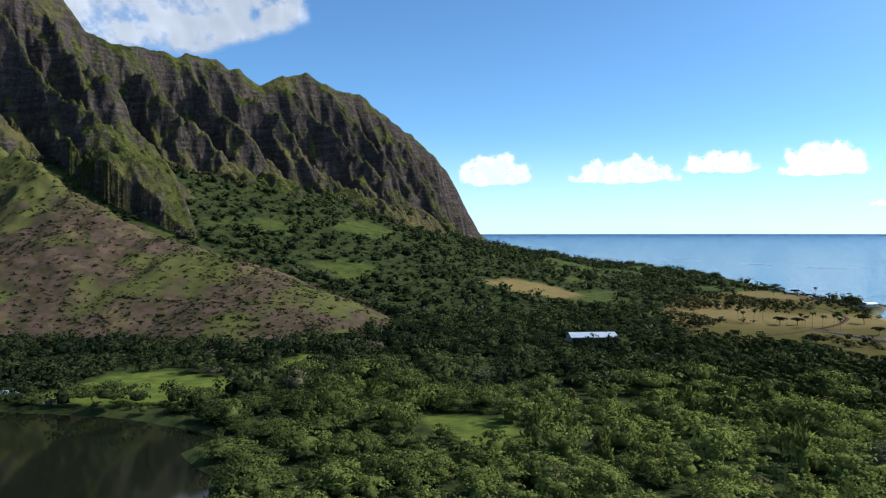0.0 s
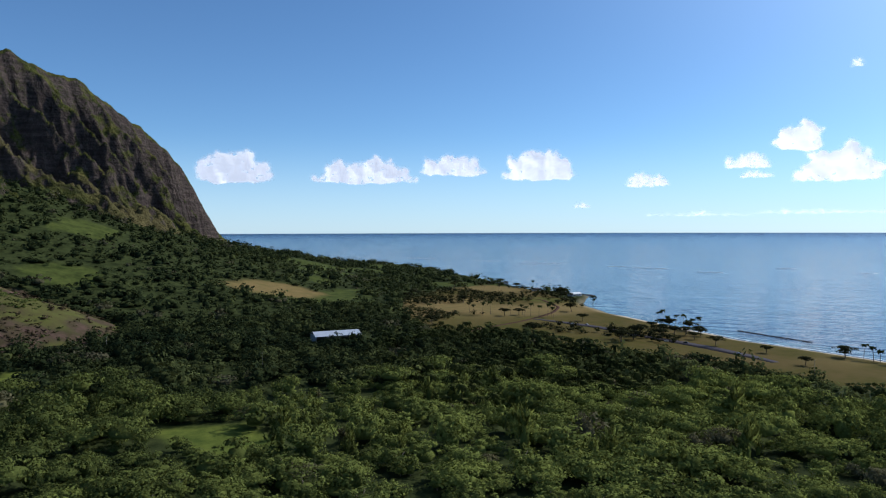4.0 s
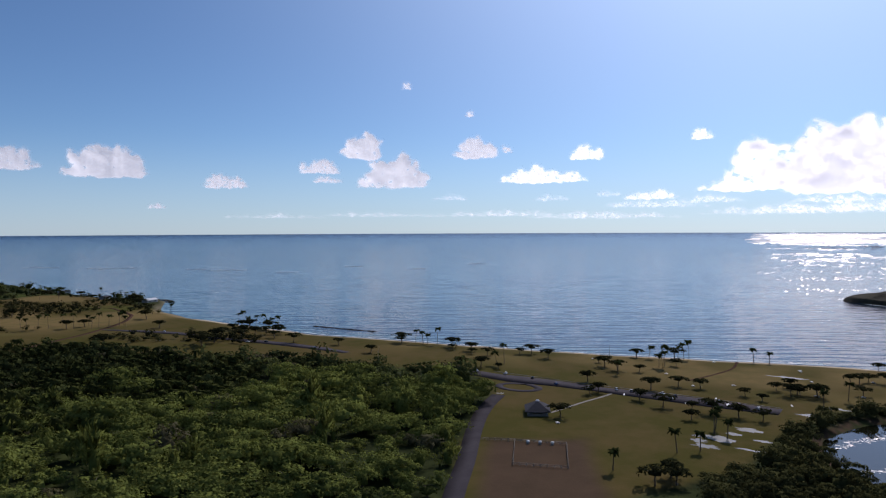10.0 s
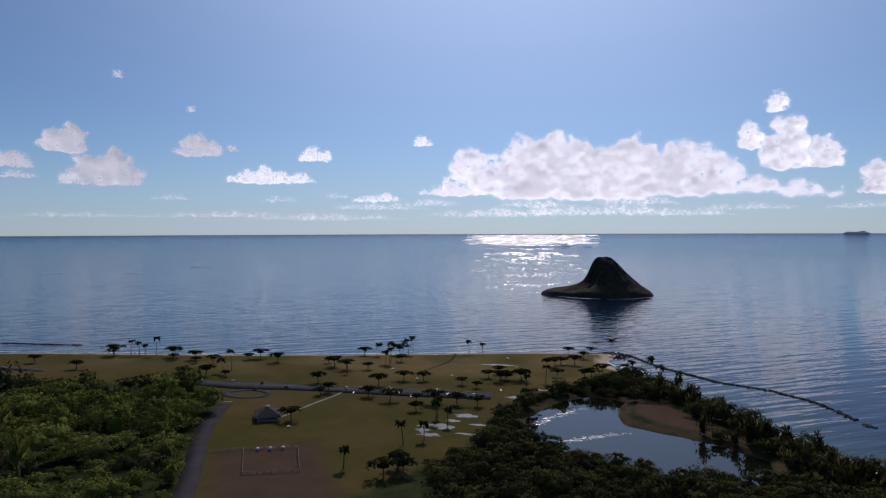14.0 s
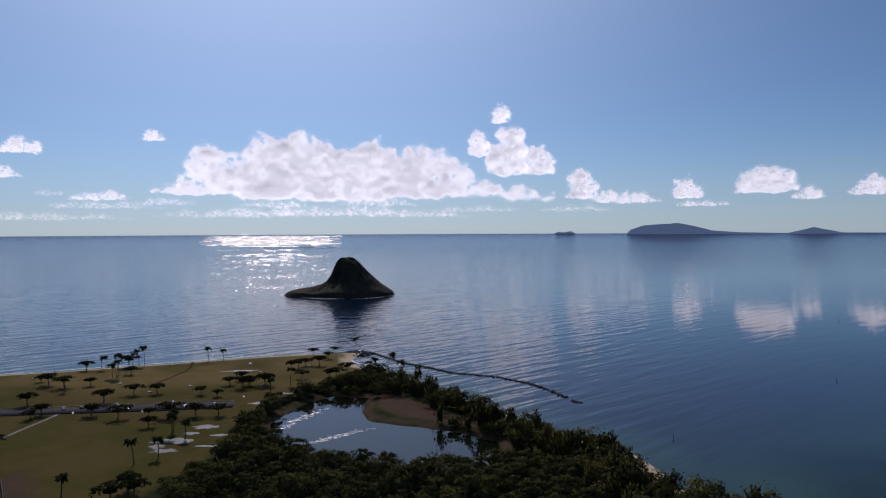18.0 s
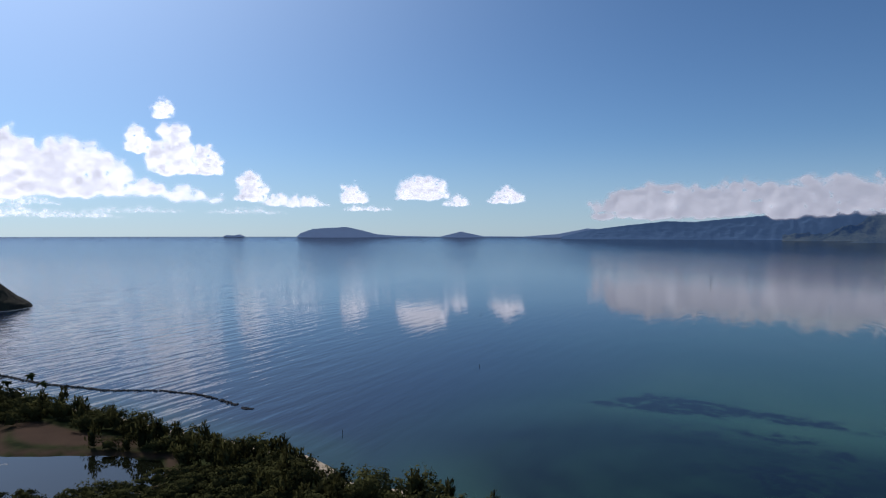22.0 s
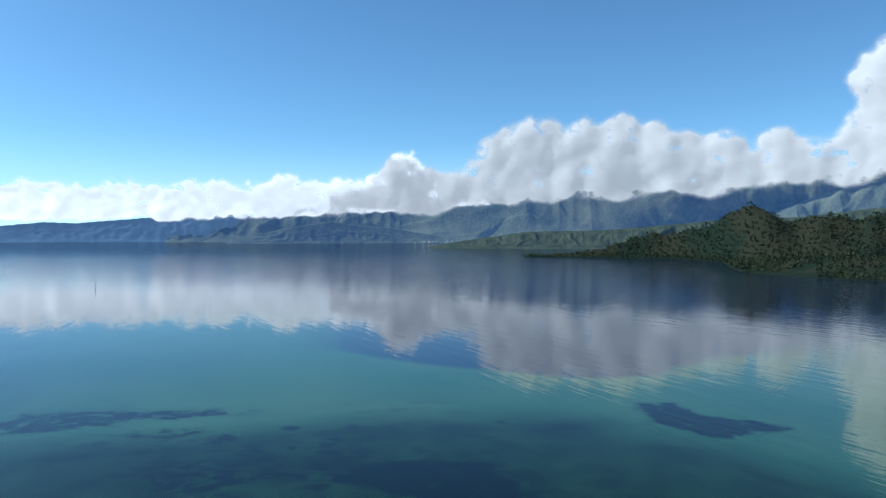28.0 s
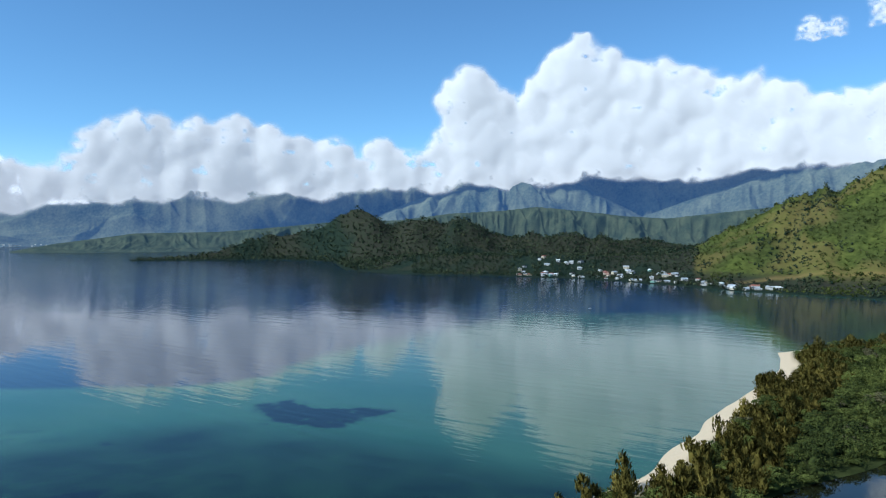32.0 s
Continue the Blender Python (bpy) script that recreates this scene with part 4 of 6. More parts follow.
    me = np_mesh("islet_rock", np.stack([x, y, hgt], -1).reshape(-1, 3), np.concatenate([grid_faces(n, m), ring_close(n, m)]), True)
    tagged(part("cone_islet", me, plain("islet_rock", (0.026, 0.024, 0.018), (0.080, 0.072, 0.048), 0.08, 0.95, 1.2, spec=0.05)), "steep dark hat-shaped rock islet in the sea", "island")


hat_island()


# ---- clouds ----
def puffs(rows, seed, small=0.10, big=1.7):
    """Heaped lobes, each with smaller lobes on it, that fill an outline of rows (turn, base, top), all in degrees."""
    rng = np.random.RandomState(seed)
    p = np.array(sorted(rows), float)
    out = []
    u = p[0, 0]
    while u < p[-1, 0]:
        b, t = np.interp(u, p[:, 0], p[:, 1]), np.interp(u, p[:, 0], p[:, 2])
        h = max(t - b, 0.15)
        r = float(np.clip(h * (0.17 + 0.15 * rng.rand()), small, big))
        v = t - 0.95 * r
        while v > b - 0.2 * r:
            rr = r * (0.8 + 0.5 * rng.rand())
            out.append((u + (rng.rand() - 0.5) * r, v, rr))
            v -= rr * (0.7 + 0.3 * rng.rand())
        u += r * (0.55 + 0.3 * rng.rand())
    for level, k in ((0, 6), (1, 3)):
        kids = []
        for a, v, r in out:
            if r < 2 * small:
                continue
            for i in range(k):
                ang, q = rng.rand() * 3.8 - 0.3, r * (0.26 + 0.26 * rng.rand())
                kids.append((a + math.cos(ang) * r * 0.86, v + math.sin(ang) * r * 0.80, q))
        out = out + kids
    return p, np.array(out)


def cloud_mesh(rows, seed, dist, step, soft, ragged, deep, stretch=1.0, blur=6, relax=30):
    """The near side of a cloud: a bulging sheet of lobes far out over the sea or the range, thin at its ragged rim."""
    p, lobes = puffs(rows, seed, small=step * 1.6)
    lo, hi, bot, top = p[0, 0] - 1.2 * stretch, p[-1, 0] + 1.2 * stretch, p[:, 1].min() - 0.5, p[:, 2].max() + 0.7
    u, v = np.meshgrid(np.arange(lo, hi, step), np.arange(bot, top, step), indexing="ij")
    size = float(np.mean(p[:, 2] - p[:, 1])) * 0.45 + 0.25
    wu = u + ragged * size * (fbm(u / size * 1.6 + seed, v / size * 1.6, 4, seed) - 0.5)
    wv = v + ragged * size * (fbm(u / size * 1.6 - seed, v / size * 1.6 + 7, 4, seed + 5) - 0.5)
    d, soft_d = np.zeros_like(u), np.zeros_like(u)
    pad = ragged * size * 0.5 + step
    for a, b, r in lobes:
        i0, i1 = max(int((a - r * stretch - pad - lo) / step), 0), int((a + r * stretch + pad - lo) / step) + 2
        j0, j1 = max(int((b - r - pad - bot) / step), 0), int((b + r + pad - bot) / step) + 2
        if i1 <= 0 or j1 <= 0:
            continue
        q = 1 - (((wu[i0:i1, j0:j1] - a) / stretch) ** 2 + (wv[i0:i1, j0:j1] - b) ** 2) / r ** 2
        d[i0:i1, j0:j1] = np.maximum(d[i0:i1, j0:j1], np.sqrt(np.maximum(q, 0)) * r)
        soft_d[i0:i1, j0:j1] = np.maximum(soft_d[i0:i1, j0:j1], np.maximum(q, 0) * r ** 0.5)
    body = d.copy()
    for _ in range(relax):
        body[1:-1, 1:-1] = (body[1:-1, 1:-1] * 2 + body[:-2, 1:-1] + body[2:, 1:-1] + body[1:-1, :-2] + body[1:-1, 2:]) / 6
    for _ in range(blur):
        soft_d[1:-1, 1:-1] = (soft_d[1:-1, 1:-1] * 2 + soft_d[:-2, 1:-1] + soft_d[2:, 1:-1] + soft_d[1:-1, :-2] + soft_d[1:-1, 2:]) / 6
    filled = soft_d.copy()
    for _ in range(24):
        filled[1:-1, 1:-1] = (filled[1:-1, 1:-1] * 2 + filled[:-2, 1:-1] + filled[2:, 1:-1] + filled[1:-1, :-2] + filled[1:-1, 2:]) / 6
    soft_d = np.maximum(soft_d, filled)
    floor_ = np.interp(u, p[:, 0], p[:, 1]) + 0.5 * size * (fbm(u / size * 0.9, v * 0, 3, seed + 8) - 0.5)
    under = smooth(-0.10 * size, 0.30 * size, v - floor_)
    grain = fbm(u / size * 2.6, v / size * 3.4, 5, seed + 9)
    dens = soft_d / soft * np.clip(2.0 * grain - 0.1, 0.2, 1.6) * under
    ok = dens > 0.015
    keep = (ok[:-1, :-1] | ok[1:, :-1] | ok[:-1, 1:] | ok[1:, 1:]).ravel()
    f = grid_faces(*u.shape, keep)
    use = np.unique(f)
    remap = np.zeros(u.size, int)
    remap[use] = np.arange(len(use))
    mid = float(p[:, 0].mean())
    A, E = np.radians(u.ravel()[use]), np.radians(v.ravel()[use])
    lift = (v - floor_) * 0.25
    R = dist - np.radians(deep * body - lift).ravel()[use] * dist
    c = at(mid, dist, EYE + dist * math.tan(radians(bot)))
    pts = np.stack([-np.sin(A) * np.cos(E) * R - c.x, np.cos(A) * np.cos(E) * R - c.y, EYE + np.sin(E) * R - c.z], -1)
    me = np_mesh("cloud", pts, remap[f], True)
    attr(me, "thick", dens.ravel()[use])
    return me, c


def cloud(rows, seed, material, label, dist=4860.0, step=0.06, soft=0.45, ragged=1.2, deep=0.6, stretch=1.0):
    me, c = cloud_mesh(rows, seed, dist, step, soft, ragged, deep, stretch)
    ob = tagged(part("cloud", me, material), label, "cloud", "clouds over sea and mountains")
    ob.location = c
    return ob


def heap(az, base, width, height, seed):
    """A lone cumulus: humps of chance height over a level base."""
    rng = np.random.RandomState(seed)
    k = int(np.clip(width * 1.6, 3, 9))
    x = np.linspace(-0.5, 0.5, 2 * k + 1)
    hump = np.sin(np.pi * (x + 0.5)) ** 0.6 * (0.40 + 0.62 * rng.rand(2 * k + 1))
    hump = hump / hump.max()
    return [(az + width * x_, base + 0.12 * height * abs(x_), base + 0.10 + height * h_) for x_, h_ in zip(x, hump)]


SEA_CLOUDS = [(-4.2, 3.5, 6.2, 2.9), (-14.3, 3.6, 9.0, 2.0), (-21.4, 4.2, 5.0, 1.8), (-28.2, 3.8, 6.0, 2.4), (-36.4, 3.2, 3.6, 1.0), (-43.6, 4.4, 3.2, 1.1), (-44.2, 3.7, 2.2, 0.4), (-46.9, 5.5, 2.8, 2.0),
              (-49.6, 3.2, 5.6, 2.6), (-56.0, 5.6, 3.4, 1.7), (-58.6, 6.0, 0.7, 0.5), (-61.4, 3.6, 7.2, 1.4), (-64.8, 5.4, 2.8, 1.0), (-55.6, 8.9, 0.6, 0.5), (-50.6, 11.0, 0.7, 0.5), (-73.4, 6.6, 1.7, 0.7), (-31.5, 1.6, 1.4, 0.4)]
BANK = [(-74.6, 2.3, 2.8), (-75.6, 4.0, 4.6), (-77.1, 3.2, 5.9), (-78.9, 2.6, 5.2), (-80.4, 2.4, 5.5), (-81.1, 2.4, 6.9), (-82.6, 2.4, 7.5), (-84.4, 2.4, 6.6), (-85.8, 2.4, 7.1), (-87.6, 2.4, 6.4), (-89.2, 2.4, 6.9), (-90.6, 2.4, 6.4),
        (-92.6, 2.4, 5.5), (-93.3, 2.4, 6.3), (-95.3, 2.4, 6.2), (-96.4, 2.4, 5.1), (-97.1, 2.4, 4.3), (-99.6, 2.4, 3.6), (-101.8, 2.3, 3.3), (-104.4, 2.3, 2.6)]
BANK_CLOUDS = [(-76.0, 2.7, 6.2, 1.0), (-69.6, 2.2, 4.2, 0.6), (-98.3, 5.8, 1.3, 1.7), (-100.6, 4.1, 3.0, 4.2), (-103.0, 4.3, 2.6, 2.0), (-100.0, 8.4, 1.5, 1.2), (-106.6, 2.3, 2.4, 2.4), (-109.8, 2.0, 5.4, 0.9),
               (-114.4, 2.3, 2.2, 1.6), (-119.8, 2.5, 4.4, 2.2), (-122.6, 2.1, 2.4, 0.8), (-126.6, 2.3, 3.0, 1.2), (-115.5, 1.7, 4.0, 0.4)]
LOW_CLOUDS = [(-70, 1.6, 8, 0.5), (-79, 1.0, 12, 0.7), (-86, 1.1, 14, 0.9), (-93, 1.0, 9, 0.6), (-98, 1.4, 7, 0.5), (-106, 1.4, 6, 0.5), (-58, 1.0, 12, 0.4), (-66, 0.8, 12, 0.5), (-48, 1.0, 9, 0.3),
              (-62, 2.2, 3, 0.4), (-54, 2.3, 3, 0.4), (-74, 1.9, 5, 0.6), (-82, 1.8, 6, 0.6), (-90, 1.9, 7, 0.6), (-66.5, 2.5, 2.0, 0.4), (-40, 0.9, 8, 0.3)]
CAP_TOPS = [(-133.5, 1.8), (-135.8, 3.3), (-141.2, 3.4), (-145.1, 3.5), (-149.7, 3.4), (-154.0, 3.7), (-156.1, 4.2), (-157.7, 3.5), (-159.5, 3.9), (-164.0, 4.4), (-165.2, 6.2), (-166.4, 4.7), (-171.1, 5.3), (-173.2, 7.6), (-176.8, 8.8), (-178.4, 8.2),
            (-181.1, 8.5), (-182.2, 7.4), (-184.5, 6.8), (-185.8, 7.9), (-187.1, 6.5), (-188.9, 6.9), (-192.0, 6.3), (-193.8, 7.2), (-195.4, 6.6), (-196.7, 5.9), (-197.9, 7.5), (-199.2, 8.0), (-199.6, 10.6), (-200.6, 12.0), (-202.4, 11.8),
            (-203.3, 10.4), (-204.5, 9.4), (-206.2, 9.6), (-206.9, 13.2), (-208.5, 14.8), (-210.3, 13.5), (-210.9, 12.3), (-212.6, 12.6), (-214.7, 12.1), (-217.2, 12.3), (-218.0, 11.0), (-220.4, 11.4), (-224.6, 10.3), (-226.1, 9.1),
            (-228.2, 8.7), (-229.5, 9.6), (-233, 10.2), (-238, 9.0)]
CAP_BASE = [(-133, 1.5), (-147.5, 1.5), (-156.1, 1.7), (-166.6, 2.2), (-173.2, 2.8), (-185.8, 3.2), (-194.7, 3.6), (-208.3, 4.5), (-220.8, 4.7), (-228.2, 4.9), (-240, 5.0)]
for i, row in enumerate(SEA_CLOUDS):
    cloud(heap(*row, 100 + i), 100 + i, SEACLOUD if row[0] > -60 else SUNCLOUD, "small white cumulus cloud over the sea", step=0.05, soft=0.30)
for i, (a_, b_, w_, h_) in enumerate(LOW_CLOUDS):
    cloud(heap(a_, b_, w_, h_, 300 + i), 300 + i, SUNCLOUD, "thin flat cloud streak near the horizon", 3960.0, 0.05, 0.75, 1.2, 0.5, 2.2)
for i, row in enumerate(BANK_CLOUDS):
    cloud(heap(*row, 200 + i), 200 + i, SUNCLOUD, "ragged white cumulus cloud, glow painted in as if lit from behind", 3920.0, 0.05, 0.34)
cloud(BANK, 250, SUNCLOUD, "long bank of white cumulus over the sea, painted to glow as if sunlit", 3900.0, 0.06, 0.42, 1.3, 0.6)
table_ = np.array(sorted(CAP_BASE))
cap = [(a_, np.interp(a_, table_[:, 0], table_[:, 1]) - 0.45, t_) for a_, t_ in CAP_TOPS]
cloud([(a_, b_, b_ + 0.2 + (t_ - b_) * float(smooth(-173, -166, a_))) for a_, b_, t_ in cap if a_ > -174], 400, FARCLOUD, "low white cloud line along the far range", 4420.0, 0.07, 0.34, 1.1, 0.6)
cloud([(a_, b_, b_ + 0.2 + (t_ - b_) * float(smooth(-156, -165, a_))) for a_, b_, t_ in cap if a_ < -156], 401, CLOUD, "large white cumulus cloud bank capping the range", 4120.0, 0.085, 0.42, 0.9, 0.65)
cloud([(30, 12, 20), (26, 12.5, 22), (18, 13, 23), (14, 14.5, 22), (12.5, 15, 20.5), (11.4, 16, 18.5)], 501, CLOUD, "big soft white cloud behind the ridge", 4700.0, 0.10, 0.9, 1.0, 0.4)
cloud(heap(-226.3, 13.4, 3.6, 1.6, 502), 502, CLOUD, "small soft grey-white cloud in the blue", soft=0.6)
cloud(heap(-232, 13.6, 6.0, 3.6, 503), 503, CLOUD, "soft white cloud high in the blue", soft=0.8)


# ---- plants ----
def unit(v):
    return v / np.maximum(np.linalg.norm(v, axis=-1, keepdims=True), 1e-9)


def leaves(centres, radii, per, size, rng, squash=0.75, up=0.35, droop=0.0, feather=False):
    """Small leaf sprays all over the upper side of clumps: quads with their own tilt."""
    k = len(centres)
    d = unit(rng.normal(size=(k, per, 3)))
    d[..., 2] = np.where(d[..., 2] < -0.45, -d[..., 2], d[..., 2])
    p = centres[:, None] + d * radii[:, None, None] * (0.62 + 0.50 * rng.rand(k, per, 1)) * np.array([1, 1, squash])
    nrm = unit(d + rng.normal(size=d.shape) * 0.45 + np.array([0, 0, up]))
    t = unit(np.cross(nrm, rng.normal(size=d.shape)))
    if feather:
        t = unit(d * 0.55 + rng.normal(size=d.shape) * 0.28 + np.array([0, 0, 0.8]))
        nrm = unit(np.cross(t, rng.normal(size=d.shape)))
    b = np.cross(nrm, t)
    s = size * (0.55 + 0.9 * rng.rand(k, per, 1))
    t, b = t * s, b * s * ((0.26 if feather else 0.55) + 0.5 * rng.rand(k, per, 1) * (0.3 if feather else 1))
    q = np.stack([p - t * 0.5, p - b * 0.5 + t * 0.05, p + t * 0.6 - np.array([0, 0, droop]) * s, p + b * 0.5 - t * 0.1], 2)
    n = np.repeat(unit(d + 0.35 * nrm)[:, :, None], 4, 2)
    v = q.reshape(-1, 3)
    return v, np.arange(len(v)).reshape(-1, 4), n.reshape(-1, 3)


def core(centre, rx, rz, rng, n=7, m=4):
    """A rough closed lump that fills the inside of a crown."""
    t, q = np.meshgrid(np.linspace(0, 2 * np.pi, n, endpoint=False), np.linspace(-0.6, np.pi / 2, m), indexing="ij")
    k = 1 + 0.35 * (rng.rand(n, m) - 0.5)
    d = np.stack([np.cos(t) * np.cos(q), np.sin(t) * np.cos(q), np.sin(q)], -1).reshape(-1, 3)
    v = d * np.array([rx, rx, rz]) * k.reshape(-1, 1) + centre
    return v, np.concatenate([grid_faces(n, m), ring_close(n, m)])[:, ::-1], d


def merge(*sets):
    """Joins (verts, faces, outward directions)."""
    vs, fs, ns, o = [], [], [], 0
    for v, f, *n in sets:
        vs.append(v), fs.append(f + o), ns.append(n[0] if n else unit(v - v.mean(0)))
        o += len(v)
    return np.concatenate(vs), np.concatenate(fs), np.concatenate(ns)


def crown(seed, R, H, base, clumps, per, leaf, kind="dome", cn=(8, 4), feather=False, solid=True):
    """A crown of clumps: dome, umbrella, or spire. Returns verts, faces with z from the ground."""
    rng = np.random.RandomState(seed)
    ang, rho = rng.rand(clumps) * 6.283, np.sqrt(rng.rand(clumps)) * 0.92
    if kind == "umbrella":
        z = base + H * (0.70 - 0.42 * rho ** 2) + H * 0.14 * (rng.rand(clumps) - 0.5)
        rc, sq = R * (0.20 + 0.13 * rng.rand(clumps)), 0.42
        body = core(np.array([0, 0, base + 0.22 * H]), R * 0.52, H * 0.26, rng, *cn)
    elif kind == "spire":
        lev = rng.rand(clumps)
        z, rho = base + H * lev * 0.92, (0.15 + 0.75 * rng.rand(clumps)) * (1 - lev * 0.75)
        rc, sq = R * (0.24 + 0.18 * rng.rand(clumps)), 1.5
        body = core(np.array([0, 0, base + 0.25 * H]), R * 0.26, H * 0.4, rng, *cn)
    else:
        z = base + H * (0.74 - 0.60 * rho ** 2) * (0.75 + 0.4 * rng.rand(clumps))
        rc, sq = R * (0.26 + 0.18 * rng.rand(clumps)), 0.8
        body = core(np.array([0, 0, base + 0.2 * H]), R * 0.40, H * 0.36, rng, *cn)
    c = np.stack([np.cos(ang) * rho * R, np.sin(ang) * rho * R, z], -1)
    v, f, n = merge(leaves(c, rc, per, leaf, rng, sq, 0.8, 0.1, feather), *([body] if solid else [core(np.array([0, 0, base + 0.3 * H]), R * 0.45, H * 0.25, rng, 6, 3)]))
    return v, f, unit(0.75 * n + 0.55 * unit((v - np.array([0, 0, base])) / np.array([R, R, H])))


def mesh_of(name, vf):
    return np_mesh(name, vf[0], vf[1], True, vf[2])


def trunk_mesh(name, height, r0, r1, seed, limbs=0, reach=2.0, lean=0.0, sides=7):
    """A tapered, slightly bent trunk, with limbs that fork outwards."""
    rng = np.random.RandomState(seed)

    def tube(p, radii):
        p = np.array(p, float)
        t = np.linspace(0, 2 * np.pi, sides, endpoint=False)
        ring = np.stack([np.cos(t), np.sin(t), np.zeros(sides)], -1)
        v = (p[:, None] + ring[None] * np.array(radii)[:, None, None]).reshape(-1, 3)
        fs = [[i * sides + j, i * sides + (j + 1) % sides, (i + 1) * sides + (j + 1) % sides, (i + 1) * sides + j] for i in range(len(p) - 1) for j in range(sides)]
        return v, np.array(fs)

    h = np.linspace(0, 1, 7)
    ph = rng.rand() * 6.28
    p = np.stack([np.cos(ph) * lean * h ** 1.6 * height, np.sin(ph) * lean * h ** 1.6 * height, h * height], -1)
    p[:, :2] += (rng.rand(7, 2) - 0.5) * r0 * 0.6 * (h[:, None] > 0)
    sets = [tube(p, r0 + (r1 - r0) * h ** 0.7)]
    for i in range(limbs):
        a = 6.283 * i / limbs + rng.rand()
        s = p[4 + i % 2]
        q = [s, s + np.array([math.cos(a) * reach * 0.4, math.sin(a) * reach * 0.4, height * 0.22]), s + np.array([math.cos(a) * reach, math.sin(a) * reach, height * 0.38])]
        sets.append(tube(q, [r1 * 0.9, r1 * 0.6, r1 * 0.3]))
    v, f, _ = merge(*sets)
    return np_mesh(name, v, f, True)


def forest_at(x, y):
    """How much forest stands at a place, 0 to 1."""
    r = np.hypot(x, y)
    a = np.degrees(np.arctan2(-x, y))
    a2 = np.where(a > 120, a - 360, a)
    ok = (inside(LAND, x, y) > 9) & (inside(PARK, x, y) < -4) & (inside(FISHPOND, x, y) < -4) & (inside(LAGOON, x, y) < -3) & (inside(MUD, x, y) < -2)
    for poly in OPEN:
        ok &= inside(poly, x, y) < 0
    return ok, r, a2


OPEN = [[(-267, 461), (-250, 535), (-211, 548), (-144, 510), (-150, 450), (-240, 436)], [(-15, 412), (34, 405), (48, 346), (10, 335)],
        [(-140, 555), (-120, 632), (-95, 600), (-100, 550)], [(60, 1130), (110, 1200), (180, 1200), (225, 1130), (180, 1070), (104, 1090)],
        [(196, 148), (300, 212), (398, 258), (410, 246), (310, 196), (212, 130)], [(112, 662), (112, 705), (176, 705), (176, 662)], [(160, 640), (170, 720), (215, 690), (200, 640)]]


def scatter(x0, x1, y0, y1, gap, seed):
    rng = np.random.RandomState(seed)
    x, y = np.meshgrid(np.arange(x0, x1, gap), np.arange(y0, y1, gap))
    x, y = x.ravel() + (rng.rand(x.size) - 0.5) * gap * 0.9, y.ravel() + (rng.rand(x.size) - 0.5) * gap * 0.9
    ok, r, a = forest_at(x, y)
    return x, y, r, a, ok, rng


def plant(name, xs, ys, protos, scales, rng, material, label, category, group=""):
    """Many plants joined into one mesh; each takes one of the shapes, turned and scaled."""
    zs = ground_z(xs, ys)
    vs, fs, ts, ns, o = [], [], [], [], 0
    pick = rng.randint(len(protos), size=len(xs))
    for i, (pv, pf, pn) in enumerate(protos):
        k = np.where(pick == i)[0]
        if not len(k):
            continue
        t = rng.rand(len(k)) * 6.283
        s, sz = scales[k], scales[k] * (0.5 + 0.95 * rng.rand(len(k)))
        c, n = np.cos(t)[:, None], np.sin(t)[:, None]
        X = (pv[None, :, 0] * c - pv[None, :, 1] * n) * s[:, None] + xs[k][:, None]
        Y = (pv[None, :, 0] * n + pv[None, :, 1] * c) * s[:, None] + ys[k][:, None]
        Z = pv[None, :, 2] * sz[:, None] + zs[k][:, None]
        vs.append(np.stack([X, Y, Z], -1).reshape(-1, 3))
        ns.append(np.stack([pn[None, :, 0] * c - pn[None, :, 1] * n, pn[None, :, 0] * n + pn[None, :, 1] * c, pn[None, :, 2] + 0 * c], -1).reshape(-1, 3))
        fs.append((pf[None] + (np.arange(len(k)) * len(pv))[:, None, None] + o).reshape(-1, 4))
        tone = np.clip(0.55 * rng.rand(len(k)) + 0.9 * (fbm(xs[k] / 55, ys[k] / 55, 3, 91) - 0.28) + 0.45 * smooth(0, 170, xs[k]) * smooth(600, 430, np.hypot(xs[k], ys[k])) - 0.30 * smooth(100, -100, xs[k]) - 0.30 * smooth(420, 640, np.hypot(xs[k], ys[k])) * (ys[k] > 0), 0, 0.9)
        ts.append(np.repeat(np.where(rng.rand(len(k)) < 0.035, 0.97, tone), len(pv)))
        o += len(k) * len(pv)
    me = np_mesh(name, np.concatenate(vs), np.concatenate(fs), True, np.concatenate(ns))
    attr(me, "tint", np.concatenate(ts))
    return tagged(part(name, me, material), label, category, group, "stuff")


TINY = [crown(70 + i, 8.0, 5.0, 0.3, 5, 3, 3.0, k, (5, 3)) for i, k in enumerate(("dome", "umbrella", "dome"))]
NEAR = [crown(10 + i, 5.6, 6.2, 1.2, 17, 25, 0.72, k) for i, k in enumerate(("dome", "umbrella", "dome", "umbrella", "dome"))] + [crown(15, 4.6, 9.0, 0.6, 14, 14, 1.5, "spire", (7, 4), True)]
MID = [crown(30 + i, 6.6, 6.0, 1.0, 12, 10, 1.15, k, (6, 3)) for i, k in enumerate(("dome", "umbrella", "umbrella", "dome"))]
FAR = [crown(50 + i, 8.0, 6.0, 0.5, 6, 5, 2.3, k, (6, 3)) for i, k in enumerate(("dome", "umbrella", "umbrella"))]
LOWBUSH = [crown(75 + i, 8.0, 3.6, 0.2, 4, 3, 2.9, k, (5, 3)) for i, k in enumerate(("dome", "umbrella", "umbrella"))]
SHORE = [crown(85 + i, 6.4, 7.5, 0.4, 4, 4, 2.7, k, (5, 3)) for i, k in enumerate(("dome", "umbrella", "dome"))]
